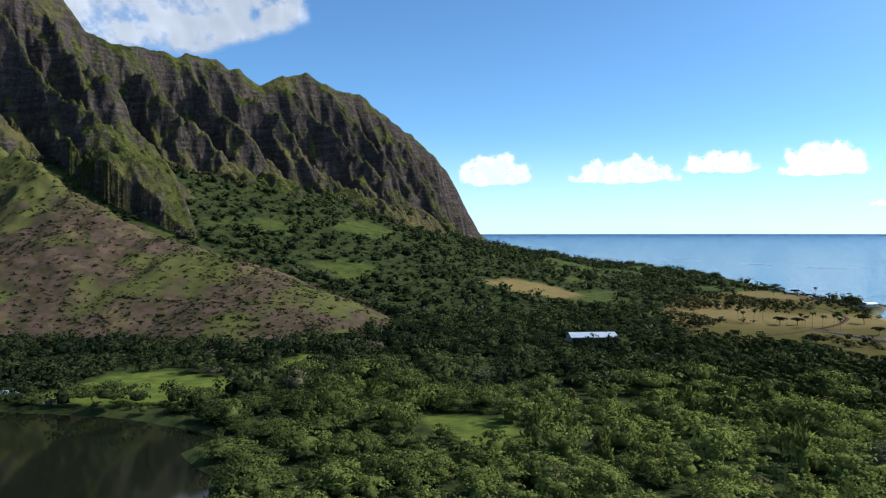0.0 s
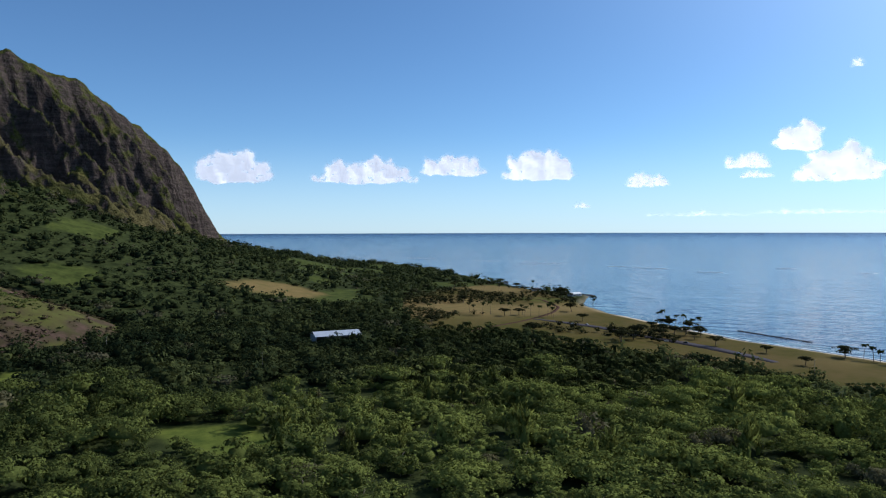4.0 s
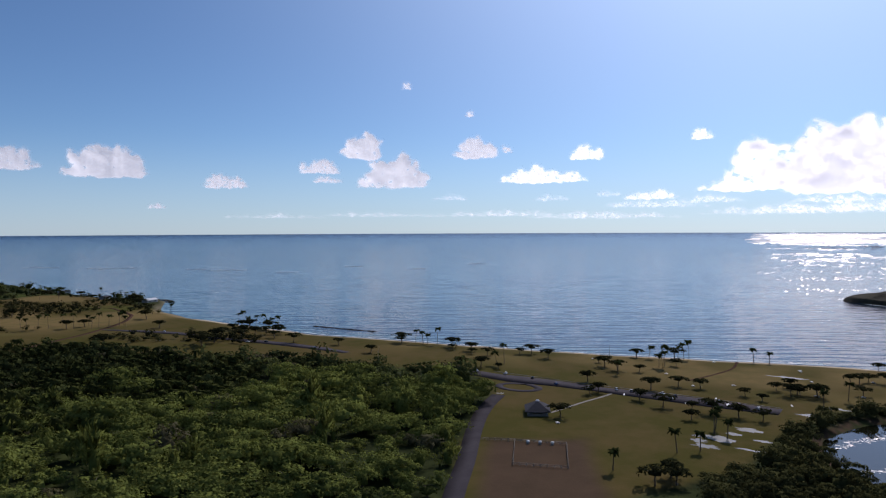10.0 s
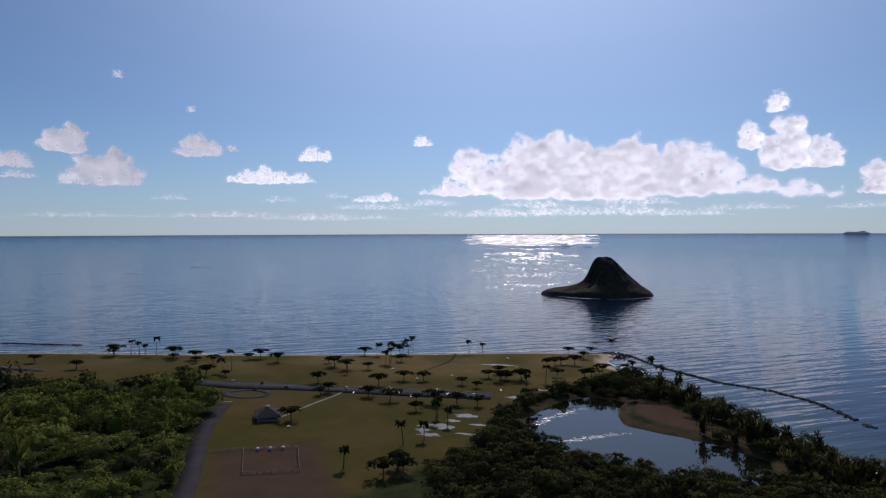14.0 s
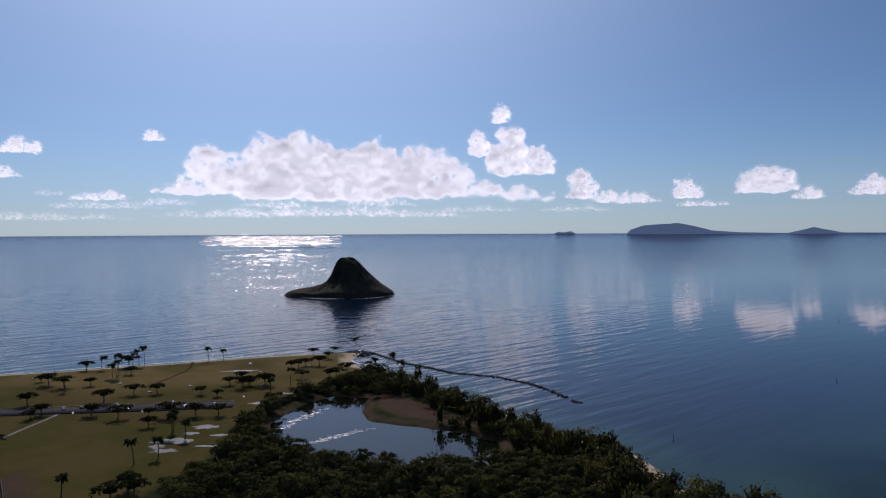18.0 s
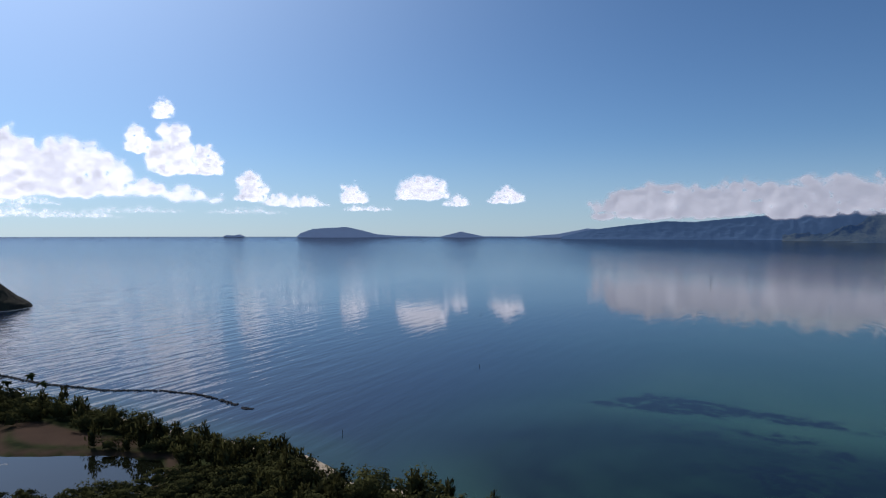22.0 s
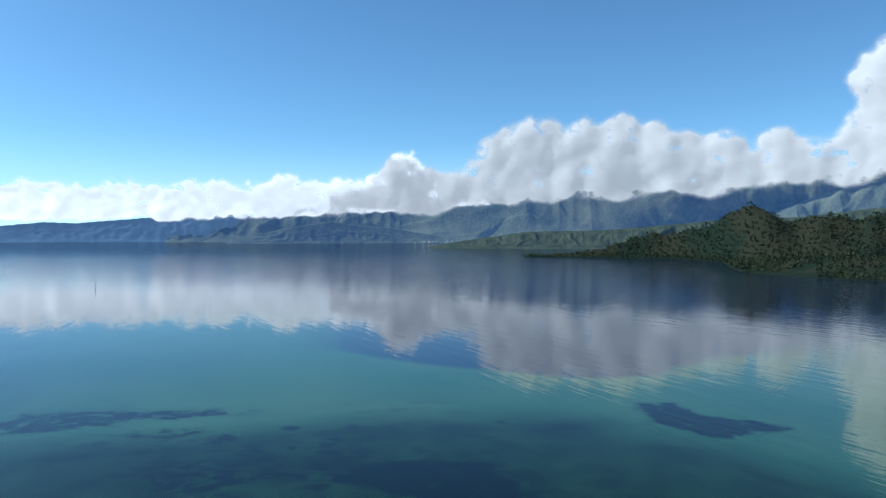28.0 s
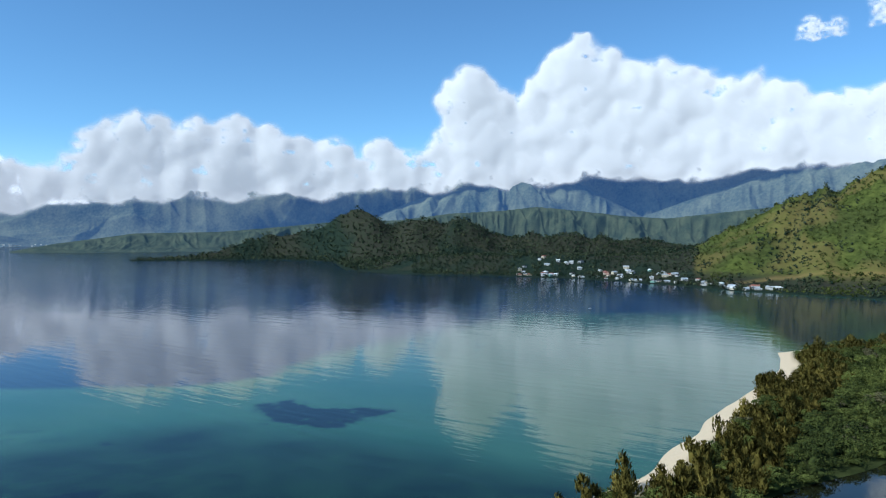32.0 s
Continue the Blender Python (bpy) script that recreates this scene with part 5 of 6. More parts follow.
BROAD = [crown(90 + i, 11.5, 5.6, 4.0, 36, 17, 0.95, "umbrella", (12, 4)) for i in range(3)]
BROADFAR = [crown(94 + i, 11.5, 5.6, 3.0, 18, 7, 2.0, "umbrella", (9, 3)) for i in range(2)]


def spread_trees(xs, ys, rng):
    """The trees closest to the view, each on its own trunk."""
    labels = ("rounded green forest tree with dense leaves", "broad flat-topped monkeypod tree with green leaves")
    protos = []
    for i in range(5):
        e = thing("monkeypod_tree" if i in (1, 3) else "forest_tree", labels[1 if i in (1, 3) else 0], "tree", "trees of the near forest")
        part("trunk", trunk_mesh("trunk", 4.2, 0.35, 0.2, 80 + i, 3, 2.2, 0.1), BARK, e)
        top = mesh_of("crown", NEAR[i])
        attr(top, "tint", np.full(len(top.vertices), 0.45 + 0.11 * i))
        part("crown", top, FOREST, e)
        protos.append(e)
    zs = ground_z(xs, ys)
    for i, (x, y, z) in enumerate(zip(xs, ys, zs)):
        m = pose(x, y, z, 0, 0, rng.rand() * 360) @ Matrix.Scale(0.8 + 1.0 * rng.rand() ** 1.6, 4)
        o = protos[i] if i < 5 else copy_thing(protos[rng.randint(5)], pose(0, 0, 0))
        o.matrix_world = m


def main_forest():
    x, y, r, a, ok, rng = scatter(-560, 560, 120, 760, 12.4, 1)
    k = ok & (r > 262) & (r < 480) & (a < 36) & (a > -75)
    n = fbm(x / 45, y / 45, 3, 12)
    close = k & (r < 318) & (a > -56) & (a < 16)
    spread_trees(x[close][:290], y[close][:290], rng)
    bx, by, br, ba, bok, brng = scatter(-560, 620, 200, 1000, 20.0, 5)
    bok &= (ba < 36) & (ba > -56) & (fbm(bx / 80, by / 80, 2, 33) > 0.42) & (np.abs(ground_z(bx, by) - spur(bx, by)) > 2)
    q = bok & (br > 285) & (br < 520)
    plant("monkeypod_canopy", bx[q], by[q], BROAD, 0.7 + 0.8 * brng.rand(q.sum()) ** 1.5, brng, FOREST, "broad flat-topped monkeypod crowns standing over the forest", "forest")
    q = bok & (br >= 520)
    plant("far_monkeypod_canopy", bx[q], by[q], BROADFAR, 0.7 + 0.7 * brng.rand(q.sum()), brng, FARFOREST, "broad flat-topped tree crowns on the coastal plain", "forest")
    taken = np.zeros(len(x), bool)
    taken[np.where(close)[0][:290]] = True
    k &= ~taken
    plant("forest_near", x[k], y[k], NEAR, (0.62 + 1.5 * rng.rand(k.sum()) ** 2.0 * smooth(0.25, 0.6, n[k]) + 0.45 * rng.rand(k.sum())), rng, FOREST, "dense green tropical forest of mixed rounded and flat-topped trees", "forest")
    x, y, r, a, ok, rng = scatter(-700, 620, 200, 900, 13, 2)
    k = ok & (r >= 480) & (r < 860) & (a < 36) & (a > -75) & ((spur(x, y) < 6) | (np.abs(ground_z(x, y) - spur(x, y)) > 2))
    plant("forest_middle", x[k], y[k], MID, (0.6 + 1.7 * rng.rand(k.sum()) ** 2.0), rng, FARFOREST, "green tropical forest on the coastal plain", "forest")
    x, y, r, a, ok, rng = scatter(-1300, 700, 500, 3000, 17, 3)
    keep = (a < 36) & (a > -30) & (r >= 860) & (ridge_uw(x, y)[1] > 215) & (r < 2900)
    hill = np.where(np.abs(ground_z(x, y) - spur(x, y)) < 2, spur(x, y), 0)
    keep &= (hill < 6) & (fbm(x / 130, y / 130, 3, 38) < 0.66)
    k = ok & keep
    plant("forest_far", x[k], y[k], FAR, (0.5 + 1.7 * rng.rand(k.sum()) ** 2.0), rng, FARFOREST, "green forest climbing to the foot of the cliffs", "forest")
    # bushes and terrace hedges on the bare spur
    x, y, r, a, ok, rng = scatter(-900, -40, 620, 1360, 7.5, 6)
    h = spur(x, y)
    k = (h > 3) & (np.abs(ground_z(x, y) - h) < 2) & (rng.rand(len(x)) < 0.30 + 0.70 * smooth(0.44, 0.58, fbm(x / 60, y / 60, 4, 35)) + 0.5 * (((h + 3 * fbm(x / 40, y / 40, 2, 36)) % 19) < 3.0))
    g_ = fbm(x / 50, y / 50, 3, 37) > 0.50
    for sel, nm, mt, lb in ((k & g_, "green_hill_bushes", FOREST, "green bushes on the scrub hillside"), (k & ~g_, "brown_hill_scrub", SCRUBLEAF, "olive-brown scrub on the hillside")):
        plant(nm, x[sel], y[sel], LOWBUSH, 0.30 + 0.5 * rng.rand(sel.sum()) ** 1.5, rng, mt, lb, "shrubs")
    # across the bay
    x, y, r, a, ok, rng = scatter(-2900, 300, -3700, -600, 16.5, 4)
    k = ok & (a < -168) & (a > -236) & (r > 1250) & (r < 3700) & (ground_z(x, y) > 1.2) & ~((r > 1625) & (r < 1770) & (a < -220))
    k &= (rng.rand(len(x)) < np.where(r > 1900, 1.0, 0.8))
    sunny = k & (a < -219) & (r > 1450) & (r < 2700) & (ground_z(x, y) - sea_z(r) > 6)
    k &= ~(sunny & (fbm(x / 130, y / 130, 3, 39) < 0.42) & (rng.rand(len(x)) < 0.85))
    k &= ~(sunny & (fbm(x / 60, y / 60, 3, 43) < 0.50))
    sunny &= (fbm(x / 90, y / 90, 3, 40) < 0.46) & k
    plant("hillside_forest", x[sunny], y[sunny], TINY, 0.55 + 0.6 * rng.rand(sunny.sum()), rng, FOREST, "yellow-green wooded hillside above the bay", "forest")
    k &= ~sunny & (r > 2080)
    nx, ny, nr, na, nok, nrng = scatter(-2100, 200, -2100, -850, 12.0, 9)
    near_ = nok & (na < -196) & (na > -236) & (nr > 1240) & (nr <= 2080) & (ground_z(nx, ny) - sea_z(nr) > 0.8) & (nrng.rand(len(nx)) < np.where((na > -224.6) & (na < -204), 0.62, 0.9))
    near_ &= ~((nr > 1594) & (nr < 1614) & (na < -220))
    light = near_ & (na < -218) & (fbm(nx / 80, ny / 80, 3, 42) > 0.5)
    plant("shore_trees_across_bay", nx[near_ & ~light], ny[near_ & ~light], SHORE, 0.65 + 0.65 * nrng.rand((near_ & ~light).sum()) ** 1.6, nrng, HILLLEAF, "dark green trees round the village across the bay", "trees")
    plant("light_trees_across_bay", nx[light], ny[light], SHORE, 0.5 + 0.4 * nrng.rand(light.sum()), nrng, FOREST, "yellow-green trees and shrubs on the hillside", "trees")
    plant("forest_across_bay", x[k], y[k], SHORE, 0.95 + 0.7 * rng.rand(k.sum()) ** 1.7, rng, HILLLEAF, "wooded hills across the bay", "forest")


main_forest()


def banks():
    # mangroves on the pond wall, ironwoods by the beach, dark thickets round the lagoon
    x, y, r, a, ok, rng = scatter(-900, 300, -640, -90, 8.6, 7)
    sd = inside(LAND, x, y)
    ok = (sd > 2) & (inside(FISHPOND, x, y) < 2.5)
    k = ok & (r > 270) & (r < 930) & (a < -203) & (a > -236) & (sd > np.where((a < -213.5) & (a > -222.5) | (a < -223.8), 15, 4))
    iron = k & (sd < 52) & (rng.rand(len(x)) < 0.75)
    low = k & ~iron
    plant("mangrove_thicket", x[low], y[low], NEAR[:3], 0.85 + 0.5 * rng.rand(low.sum()), rng, FOREST, "bright green mangrove thicket along the pond bank", "shrubs")
    plant("ironwood_row", x[iron], y[iron], [crown(16, 4.6, 9.5, 0.3, 16, 14, 1.7, "spire", (7, 4), True), crown(17, 5.2, 9.0, 0.3, 16, 14, 1.9, "dome", (7, 4), True)], 0.8 + 0.5 * rng.rand(iron.sum()), rng, IRONLEAF, "olive-brown feathery ironwood trees behind the beach", "trees")
    x, y, r, a, ok, rng = scatter(150, 560, -210, 150, 7.4, 8)
    sd, lg = inside(LAND, x, y), inside(LAGOON, x, y)
    k = ok & (r > 262) & (a < -74) & (a > -132) & (sd > 14) & ~((x > 398) & (x < 452) & (y > -32) & (y < 12))
    iron = k & (sd < 50) & (y < -10)
    low = k & ~iron
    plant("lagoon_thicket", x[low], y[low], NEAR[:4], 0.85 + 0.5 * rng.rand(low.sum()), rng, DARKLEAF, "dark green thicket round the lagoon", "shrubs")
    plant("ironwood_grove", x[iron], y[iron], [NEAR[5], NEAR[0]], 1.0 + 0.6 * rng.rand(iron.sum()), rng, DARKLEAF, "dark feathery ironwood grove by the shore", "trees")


banks()


def palm_grove():
    """Self-sown coconut palms standing close in the forest."""
    rng = np.random.RandomState(14)
    sets = []
    for k in range(3):
        vs, fs = [], []
        for i in range(13):
            a, e, n = 2.4 * i, 0.5 - 0.9 * rng.rand(), 5
            ln = 3.2 + 1.2 * rng.rand()
            for j in range(n - 1):
                t0, t1 = j / (n - 1), (j + 1) / (n - 1)
                w = 0.75 * (1 - 0.5 * t0)
                q = []
                for t, s in ((t0, -1), (t1, -1), (t1, 1), (t0, 1)):
                    rr, zz = ln * t, 8.5 + ln * (t * math.sin(e) + 0.3 * t - 0.75 * t * t)
                    q.append((math.cos(a) * rr - math.sin(a) * s * w, math.sin(a) * rr + math.cos(a) * s * w, zz - 0.25 * abs(s) * w))
                fs.append(np.arange(4) + len(vs))
                vs += q
        v, f = np.array(vs), np.array(fs)
        sets.append(merge((v, f), core(np.array([0, 0, 4.0]), 0.25, 4.6, rng, 4, 3)))
    x, y, r, a, ok, _ = scatter(150, 400, 380, 720, 8.0, 15)
    k = ok & (a < -15) & (a > -38) & (fbm(x / 70, y / 70, 2, 18) > 0.44)
    plant("palm_grove", x[k], y[k], sets, 0.9 + 0.4 * rng.rand(k.sum()), rng, PALMLEAF, "dark grove of self-sown palms in the forest", "palms")


palm_grove()


def north_groves():
    """Clumps of shade trees on the northern lawns and along the far shore."""
    rng = np.random.RandomState(17)
    x, y = np.meshgrid(np.arange(250, 660, 13.0), np.arange(540, 1480, 13.0))
    x, y = x.ravel() + rng.rand(x.size) * 10, y.ravel() + rng.rand(x.size) * 10
    n = fbm(x / 75, y / 75, 2, 23)
    sd = inside(LAND, x, y)
    k = (sd > 12) & (inside(PARK, x, y) > -12) & ((n > np.where(y > 950, 0.50, 0.63)) | ((sd < 38) & (y > 850) & (rng.rand(x.size) < 0.6)))
    k &= np.abs(x - np.interp(y, [660, 712, 743, 811, 861, 905, 960], [240, 315, 372, 455, 492, 505, 520])) > 9
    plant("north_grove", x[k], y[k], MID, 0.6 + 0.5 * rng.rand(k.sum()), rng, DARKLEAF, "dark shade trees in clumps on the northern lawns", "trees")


north_groves()


# ---- things: shared shapes ----
def box(bm, sx, sy, sz, x=0, y=0, z=0, taper=1.0, bevel=0.0):
    """A box standing on z, its top narrowed by taper."""
    vs = [bm.verts.new((x + i * sx / 2 * k, y + j * sy / 2 * k, z + h * sz)) for h, k in ((0, 1), (1, taper)) for i, j in ((-1, -1), (1, -1), (1, 1), (-1, 1))]
    for f in ((3, 2, 1, 0), (4, 5, 6, 7), (0, 1, 5, 4), (1, 2, 6, 5), (2, 3, 7, 6), (3, 0, 4, 7)):
        bm.faces.new([vs[i] for i in f])
    if bevel:
        bmesh.ops.bevel(bm, geom=[e for e in bm.edges if all(v in vs for v in e.verts)], offset=bevel, segments=2, affect="EDGES")
    return vs


def box_mesh(name, sx, sy, sz, x=0, y=0, z=0, taper=1.0, bevel=0.0):
    bm = bmesh.new()
    box(bm, sx, sy, sz, x, y, z, taper, bevel)
    return bm_mesh(name, bm)


def post_mesh(name, r, h, x=0, y=0, z=0, sides=8, r2=None):
    bm = bmesh.new()
    bmesh.ops.create_cone(bm, cap_ends=True, segments=sides, radius1=r, radius2=r if r2 is None else r2, depth=h, matrix=Matrix.Translation((x, y, z + h / 2)))
    return bm_mesh(name, bm)


def hip_roof(name, sx, sy, h, z, ridge=0.3, thick=0.25):
    """A hipped roof with eaves of some thickness."""
    bm = bmesh.new()
    lo = [bm.verts.new((i * sx / 2, j * sy / 2, z)) for i, j in ((-1, -1), (1, -1), (1, 1), (-1, 1))]
    up = [bm.verts.new((v.co.x, v.co.y, z + thick)) for v in lo]
    a, b = bm.verts.new((-sx * ridge / 2, 0, z + h)), bm.verts.new((sx * ridge / 2, 0, z + h))
    bm.faces.new(lo[::-1])
    for i in range(4):
        bm.faces.new((lo[i], lo[(i + 1) % 4], up[(i + 1) % 4], up[i]))
    for f in ((up[0], up[1], b, a), (up[1], up[2], b), (up[2], up[3], a, b), (up[3], up[0], a)):
        bm.faces.new(f)
    return bm_mesh(name, bm)


def gable_roof(name, sx, sy, h, z, thick=0.2):
    bm = bmesh.new()
    ring = []
    for x in (-sx / 2, sx / 2):
        ring.append([bm.verts.new((x, y, zz)) for y, zz in ((-sy / 2, z), (0, z + h), (sy / 2, z), (sy / 2, z - thick), (0, z + h - thick * 1.3), (-sy / 2, z - thick))])
    for i in range(6):
        bm.faces.new((ring[0][i], ring[0][(i + 1) % 6], ring[1][(i + 1) % 6], ring[1][i]))
    bm.faces.new(ring[0][::-1]), bm.faces.new(ring[1])
    return bm_mesh(name, bm)


def strip(name, line, width, z, thick=0.06, wobble=0.0):
    """A paved band along a line, with a real edge; smoothed between its points."""
    p = np.array(line, float)
    seg = np.concatenate([[0], np.cumsum(np.hypot(*np.diff(p, axis=0).T))])
    s = np.linspace(0, seg[-1], max(8, int(seg[-1] / 4)))
    q = np.stack([np.interp(s, seg, p[:, 0]), np.interp(s, seg, p[:, 1])], -1)
    for _ in range(6):
        q[1:-1] = (q[:-2] + 2 * q[1:-1] + q[2:]) / 4
    d = unit(np.gradient(q, axis=0))
    n = np.stack([-d[:, 1], d[:, 0]], -1)
    w = (width if np.ndim(width) else np.full(len(q), width)) / 2 if not np.ndim(width) else np.interp(s, seg, width) / 2
    w = w * (1 + wobble * (vnoise(s / 5, s * 0, 3) - 0.5))
    l, r = q + n * w[:, None], q - n * w[:, None]
    k = len(q)
    v = np.concatenate([np.c_[l, np.full(k, z)], np.c_[r, np.full(k, z)], np.c_[l, np.full(k, z - thick)], np.c_[r, np.full(k, z - thick)]])
    i = np.arange(k - 1)
    f = np.concatenate([np.stack([k + i, k + i + 1, i + 1, i], 1), np.stack([i, i + 1, 2 * k + i + 1, 2 * k + i], 1), np.stack([3 * k + i, 3 * k + i + 1, k + i + 1, k + i], 1)])
    return np_mesh(name, v, f)


ASPHALT = plain("worn_asphalt", (0.034, 0.029, 0.033), (0.060, 0.052, 0.056), 0.6, 0.9, 0.01, spec=0.05, world=True)
CONCRETE = plain("pale_concrete", (0.22, 0.20, 0.17), (0.32, 0.29, 0.25), 0.8, 0.9, 0.01, spec=0.05, world=True)
PAINT = plain("white_road_paint", (0.62, 0.62, 0.60), (0.78, 0.78, 0.76), 1.5, 0.6, 0.004)
WHITE = plain("white_paint", (0.66, 0.66, 0.64), (0.80, 0.80, 0.78), 1.0, 0.6, 0.004)
WOOD = plain("weathered_wood", (0.20, 0.16, 0.12), (0.34, 0.29, 0.23), 1.5, 0.85, 0.01)
SHINGLE = plain("grey_shingle", (0.032, 0.032, 0.038), (0.060, 0.060, 0.068), 0.8, 0.85, 0.03, spec=0.1)
METALROOF = plain("pale_metal_roof", (0.34, 0.37, 0.40), (0.46, 0.49, 0.52), 0.5, 0.45, 0.004, 0.2)
TYRE = plain("rubber", (0.012, 0.012, 0.012), (0.03, 0.03, 0.03), 5, 0.9, 0.002)
GLASS = plain("dark_window_glass", (0.012, 0.016, 0.02), (0.03, 0.035, 0.04), 1, 0.08, 0, spec=0.6)
ROCK = plain("dark_wet_stone", (0.022, 0.019, 0.017), (0.065, 0.055, 0.048), 0.7, 0.75, 0.08, world=True)
DIRT = plain("bare_brown_soil", (0.060, 0.034, 0.026), (0.098, 0.060, 0.042), 0.15, 0.95, 0.03, spec=0.0, world=True)
FOAM = plain("white_foam", (0.62, 0.66, 0.68), (0.80, 0.82, 0.82), 0.3, 0.6, 0.05, world=True)
WET = water_material("puddle_water", True)
WET.node_tree.nodes["Principled BSDF"].inputs["Roughness"].default_value = 0.42
CARPAINT = [plain("car_paint_" + n, c, tuple(k * 1.15 for k in c), 1, 0.25, 0, spec=0.6) for n, c in (("white", (0.7, 0.7, 0.7)), ("black", (0.02, 0.02, 0.022)), ("silver", (0.42, 0.43, 0.45)), ("red", (0.25, 0.03, 0.025)), ("blue", (0.03, 0.06, 0.16)))]
WALLPAINT = [plain("house_wall_" + n, c, tuple(k * 1.12 for k in c), 0.6, 0.8, 0.005) for n, c in (("white", (0.40, 0.39, 0.37)), ("cream", (0.42, 0.37, 0.28)), ("green", (0.20, 0.33, 0.28)), ("grey", (0.33, 0.34, 0.34)))]
ROOFS = [METALROOF, SHINGLE, plain("red_brown_roof", (0.18, 0.07, 0.05), (0.26, 0.11, 0.08), 0.6, 0.75, 0.01), plain("white_roof", (0.48, 0.49, 0.49), (0.60, 0.61, 0.61), 0.6, 0.6, 0.005)]
LAWN = 2.0


def flat_z(x, y):
    return float(ground_z(np.array([float(x)]), np.array([float(y)]))[0])


# ---- roads, car park, paths ----
def paving():
    tagged(part("road", strip("road", [(150, 108), (195, 144), (231, 167), (269, 187), (314, 213), (345, 229), (372, 240), (392, 246)], 9.0, 2.07), ASPHALT), "dark worn asphalt park road beside the forest", "road", kind="structure")
    ring = [(419 + 11.5 * math.cos(t), 247 + 17 * math.sin(t)) for t in np.linspace(0, 6.4, 36)]
    tagged(part("road_loop", strip("road_loop", ring, 5.5, 2.075), ASPHALT), "asphalt turning loop round a grass island", "road", kind="structure")
    tagged(part("car_park", strip("car_park", [(444, 312), (440, 285), (440, 262), (444, 232), (444, 200), (447, 165), (448, 130), (450, 88)], (14.0, 16.0, 22.0, 18.0, 14.0, 19.0, 20.0, 16.0), 2.08), ASPHALT), "long dark asphalt car park by the lawn", "car park", kind="structure")
    tagged(part("kerb", strip("kerb", [(455, 290), (455, 255), (455, 200), (459, 165), (460, 120), (460, 90)], 0.4, 2.2, 0.2), CONCRETE), "low concrete kerb along the car park", "kerb", kind="structure")
    tagged(part("footpath", strip("footpath", [(371, 197), (386, 195), (405, 193), (428, 188), (446, 187)], 1.9, 2.07), CONCRETE), "pale concrete footpath across the lawn", "path", kind="structure")
    tagged(part("beach_track", strip("beach_track", [(505, 160), (540, 150), (570, 145), (600, 150)], 2.2, 2.06, 0.05, 0.6), DIRT), "worn dirt track across the grass", "path", kind="structure")
    tagged(part("north_road", strip("north_road", [(245, 668), (315, 712), (372, 743), (420, 778), (455, 811), (492, 861), (505, 905), (520, 960), (500, 1040), (440, 1100)], 5.0, 2.07), DIRT), "worn park road curving past palms", "road", kind="structure")
    tagged(part("north_car_park", strip("north_car_park", [(400, 760), (418, 715), (432, 670), (436, 610), (444, 560), (450, 520), (452, 470), (450, 440)], (6.0, 14.0, 14.0, 10.0, 14.0, 16.0, 13.0, 8.0), 2.06), ASPHALT), "dark asphalt car park strip among trees", "car park", kind="structure")
    tagged(part("far_field", strip("far_field", [(-640, -1900), (-760, -1990), (-900, -2060), (-1060, -2080)], 60.0, 8.0, 0.04, 0.5), DIRT), "brown ploughed field behind the village", "field", kind="structure")
    mark = box_mesh("marking", 5.0, 0.9, 0.02)
    for i, (x, y) in enumerate([(471, 151), (448, 151), (472, 118), (450, 118), (491, 86), (462, 128), (440, 140), (455, 178), (440, 180)]):
        m = tagged(part("parking_marking", mark, PAINT), "white painted bay marking on the asphalt", "road marking", "car park markings")
        m.location, m.rotation_euler[2] = (x - (x > 465) * 20, y, 2.09), 0.35
    stop = part("stop_marking", box_mesh("stop_marking", 0.6, 5.5, 0.02), PAINT)
    stop.location, stop.rotation_euler[2] = (396, 247.5, 2.09), 0.5
    tagged(stop, "worn white road marking at the junction", "road marking")


paving()


# ---- buildings of the park ----
def pavilion(x, y, turn):
    e = thing("picnic_pavilion", "open picnic pavilion with a grey hipped shingle roof", "pavilion", loc=(x, y, LAWN), turn=turn)
    part("floor_slab", box_mesh("floor_slab", 15, 12, 0.18), CONCRETE, e)
    part("roof", hip_roof("roof", 17.6, 14.6, 5.0, 2.5, 0.12), SHINGLE, e)
    part("roof_cap", hip_roof("roof_cap", 2.6, 2.2, 0.9, 7.3, 0.2, 0.1), METALROOF, [o for o in e.children if o.name.startswith("roof")][0], "pale metal roof vent")
    for sx in (-1, 0, 1):
        for sy in (-1, 1):
            part("post", post_mesh("post", 0.2, 2.5, sx * 6.6, sy * 5.2, 0.1), WHITE, e)
    part("low_wall", box_mesh("low_wall", 0.25, 9, 1.1, -6.6, 0, 0.1), CONCRETE, e)
    for i in (-3, 0, 3):
        part("table", box_mesh("table", 1.8, 0.8, 0.75, i, 1, 0.15), WOOD, e)
    part("forecourt", box_mesh("forecourt", 4, 5, 0.1, 9.3, -2.5, 0.02), CONCRETE, e)


pavilion(366, 203, 0.55)


def picnic_table(proto=[]):
    e = thing("picnic_table", "pale concrete picnic table with benches on grass", "picnic table", "picnic tables")
    part("tabletop", box_mesh("tabletop", 2.2, 0.9, 0.1, 0, 0, 0.68, 1, 0.02), WHITE, e)
    for s in (-1, 1):
        part("bench", box_mesh("bench", 2.2, 0.35, 0.08, 0, s * 0.85, 0.40), WHITE, e)
        part("leg", box_mesh("leg", 0.25, 1.3, 0.68, s * 0.7, 0, 0), CONCRETE, e)
    return e


def tables():
    first = picnic_table()
    spots = [(588, 165), (490, 151), (507, 129), (505, 78), (550, 88), (585, 101), (572, 53), (518, 53), (504, 77), (588, 102), (520, 180), (353, 183), (545, 250), (560, 300)]
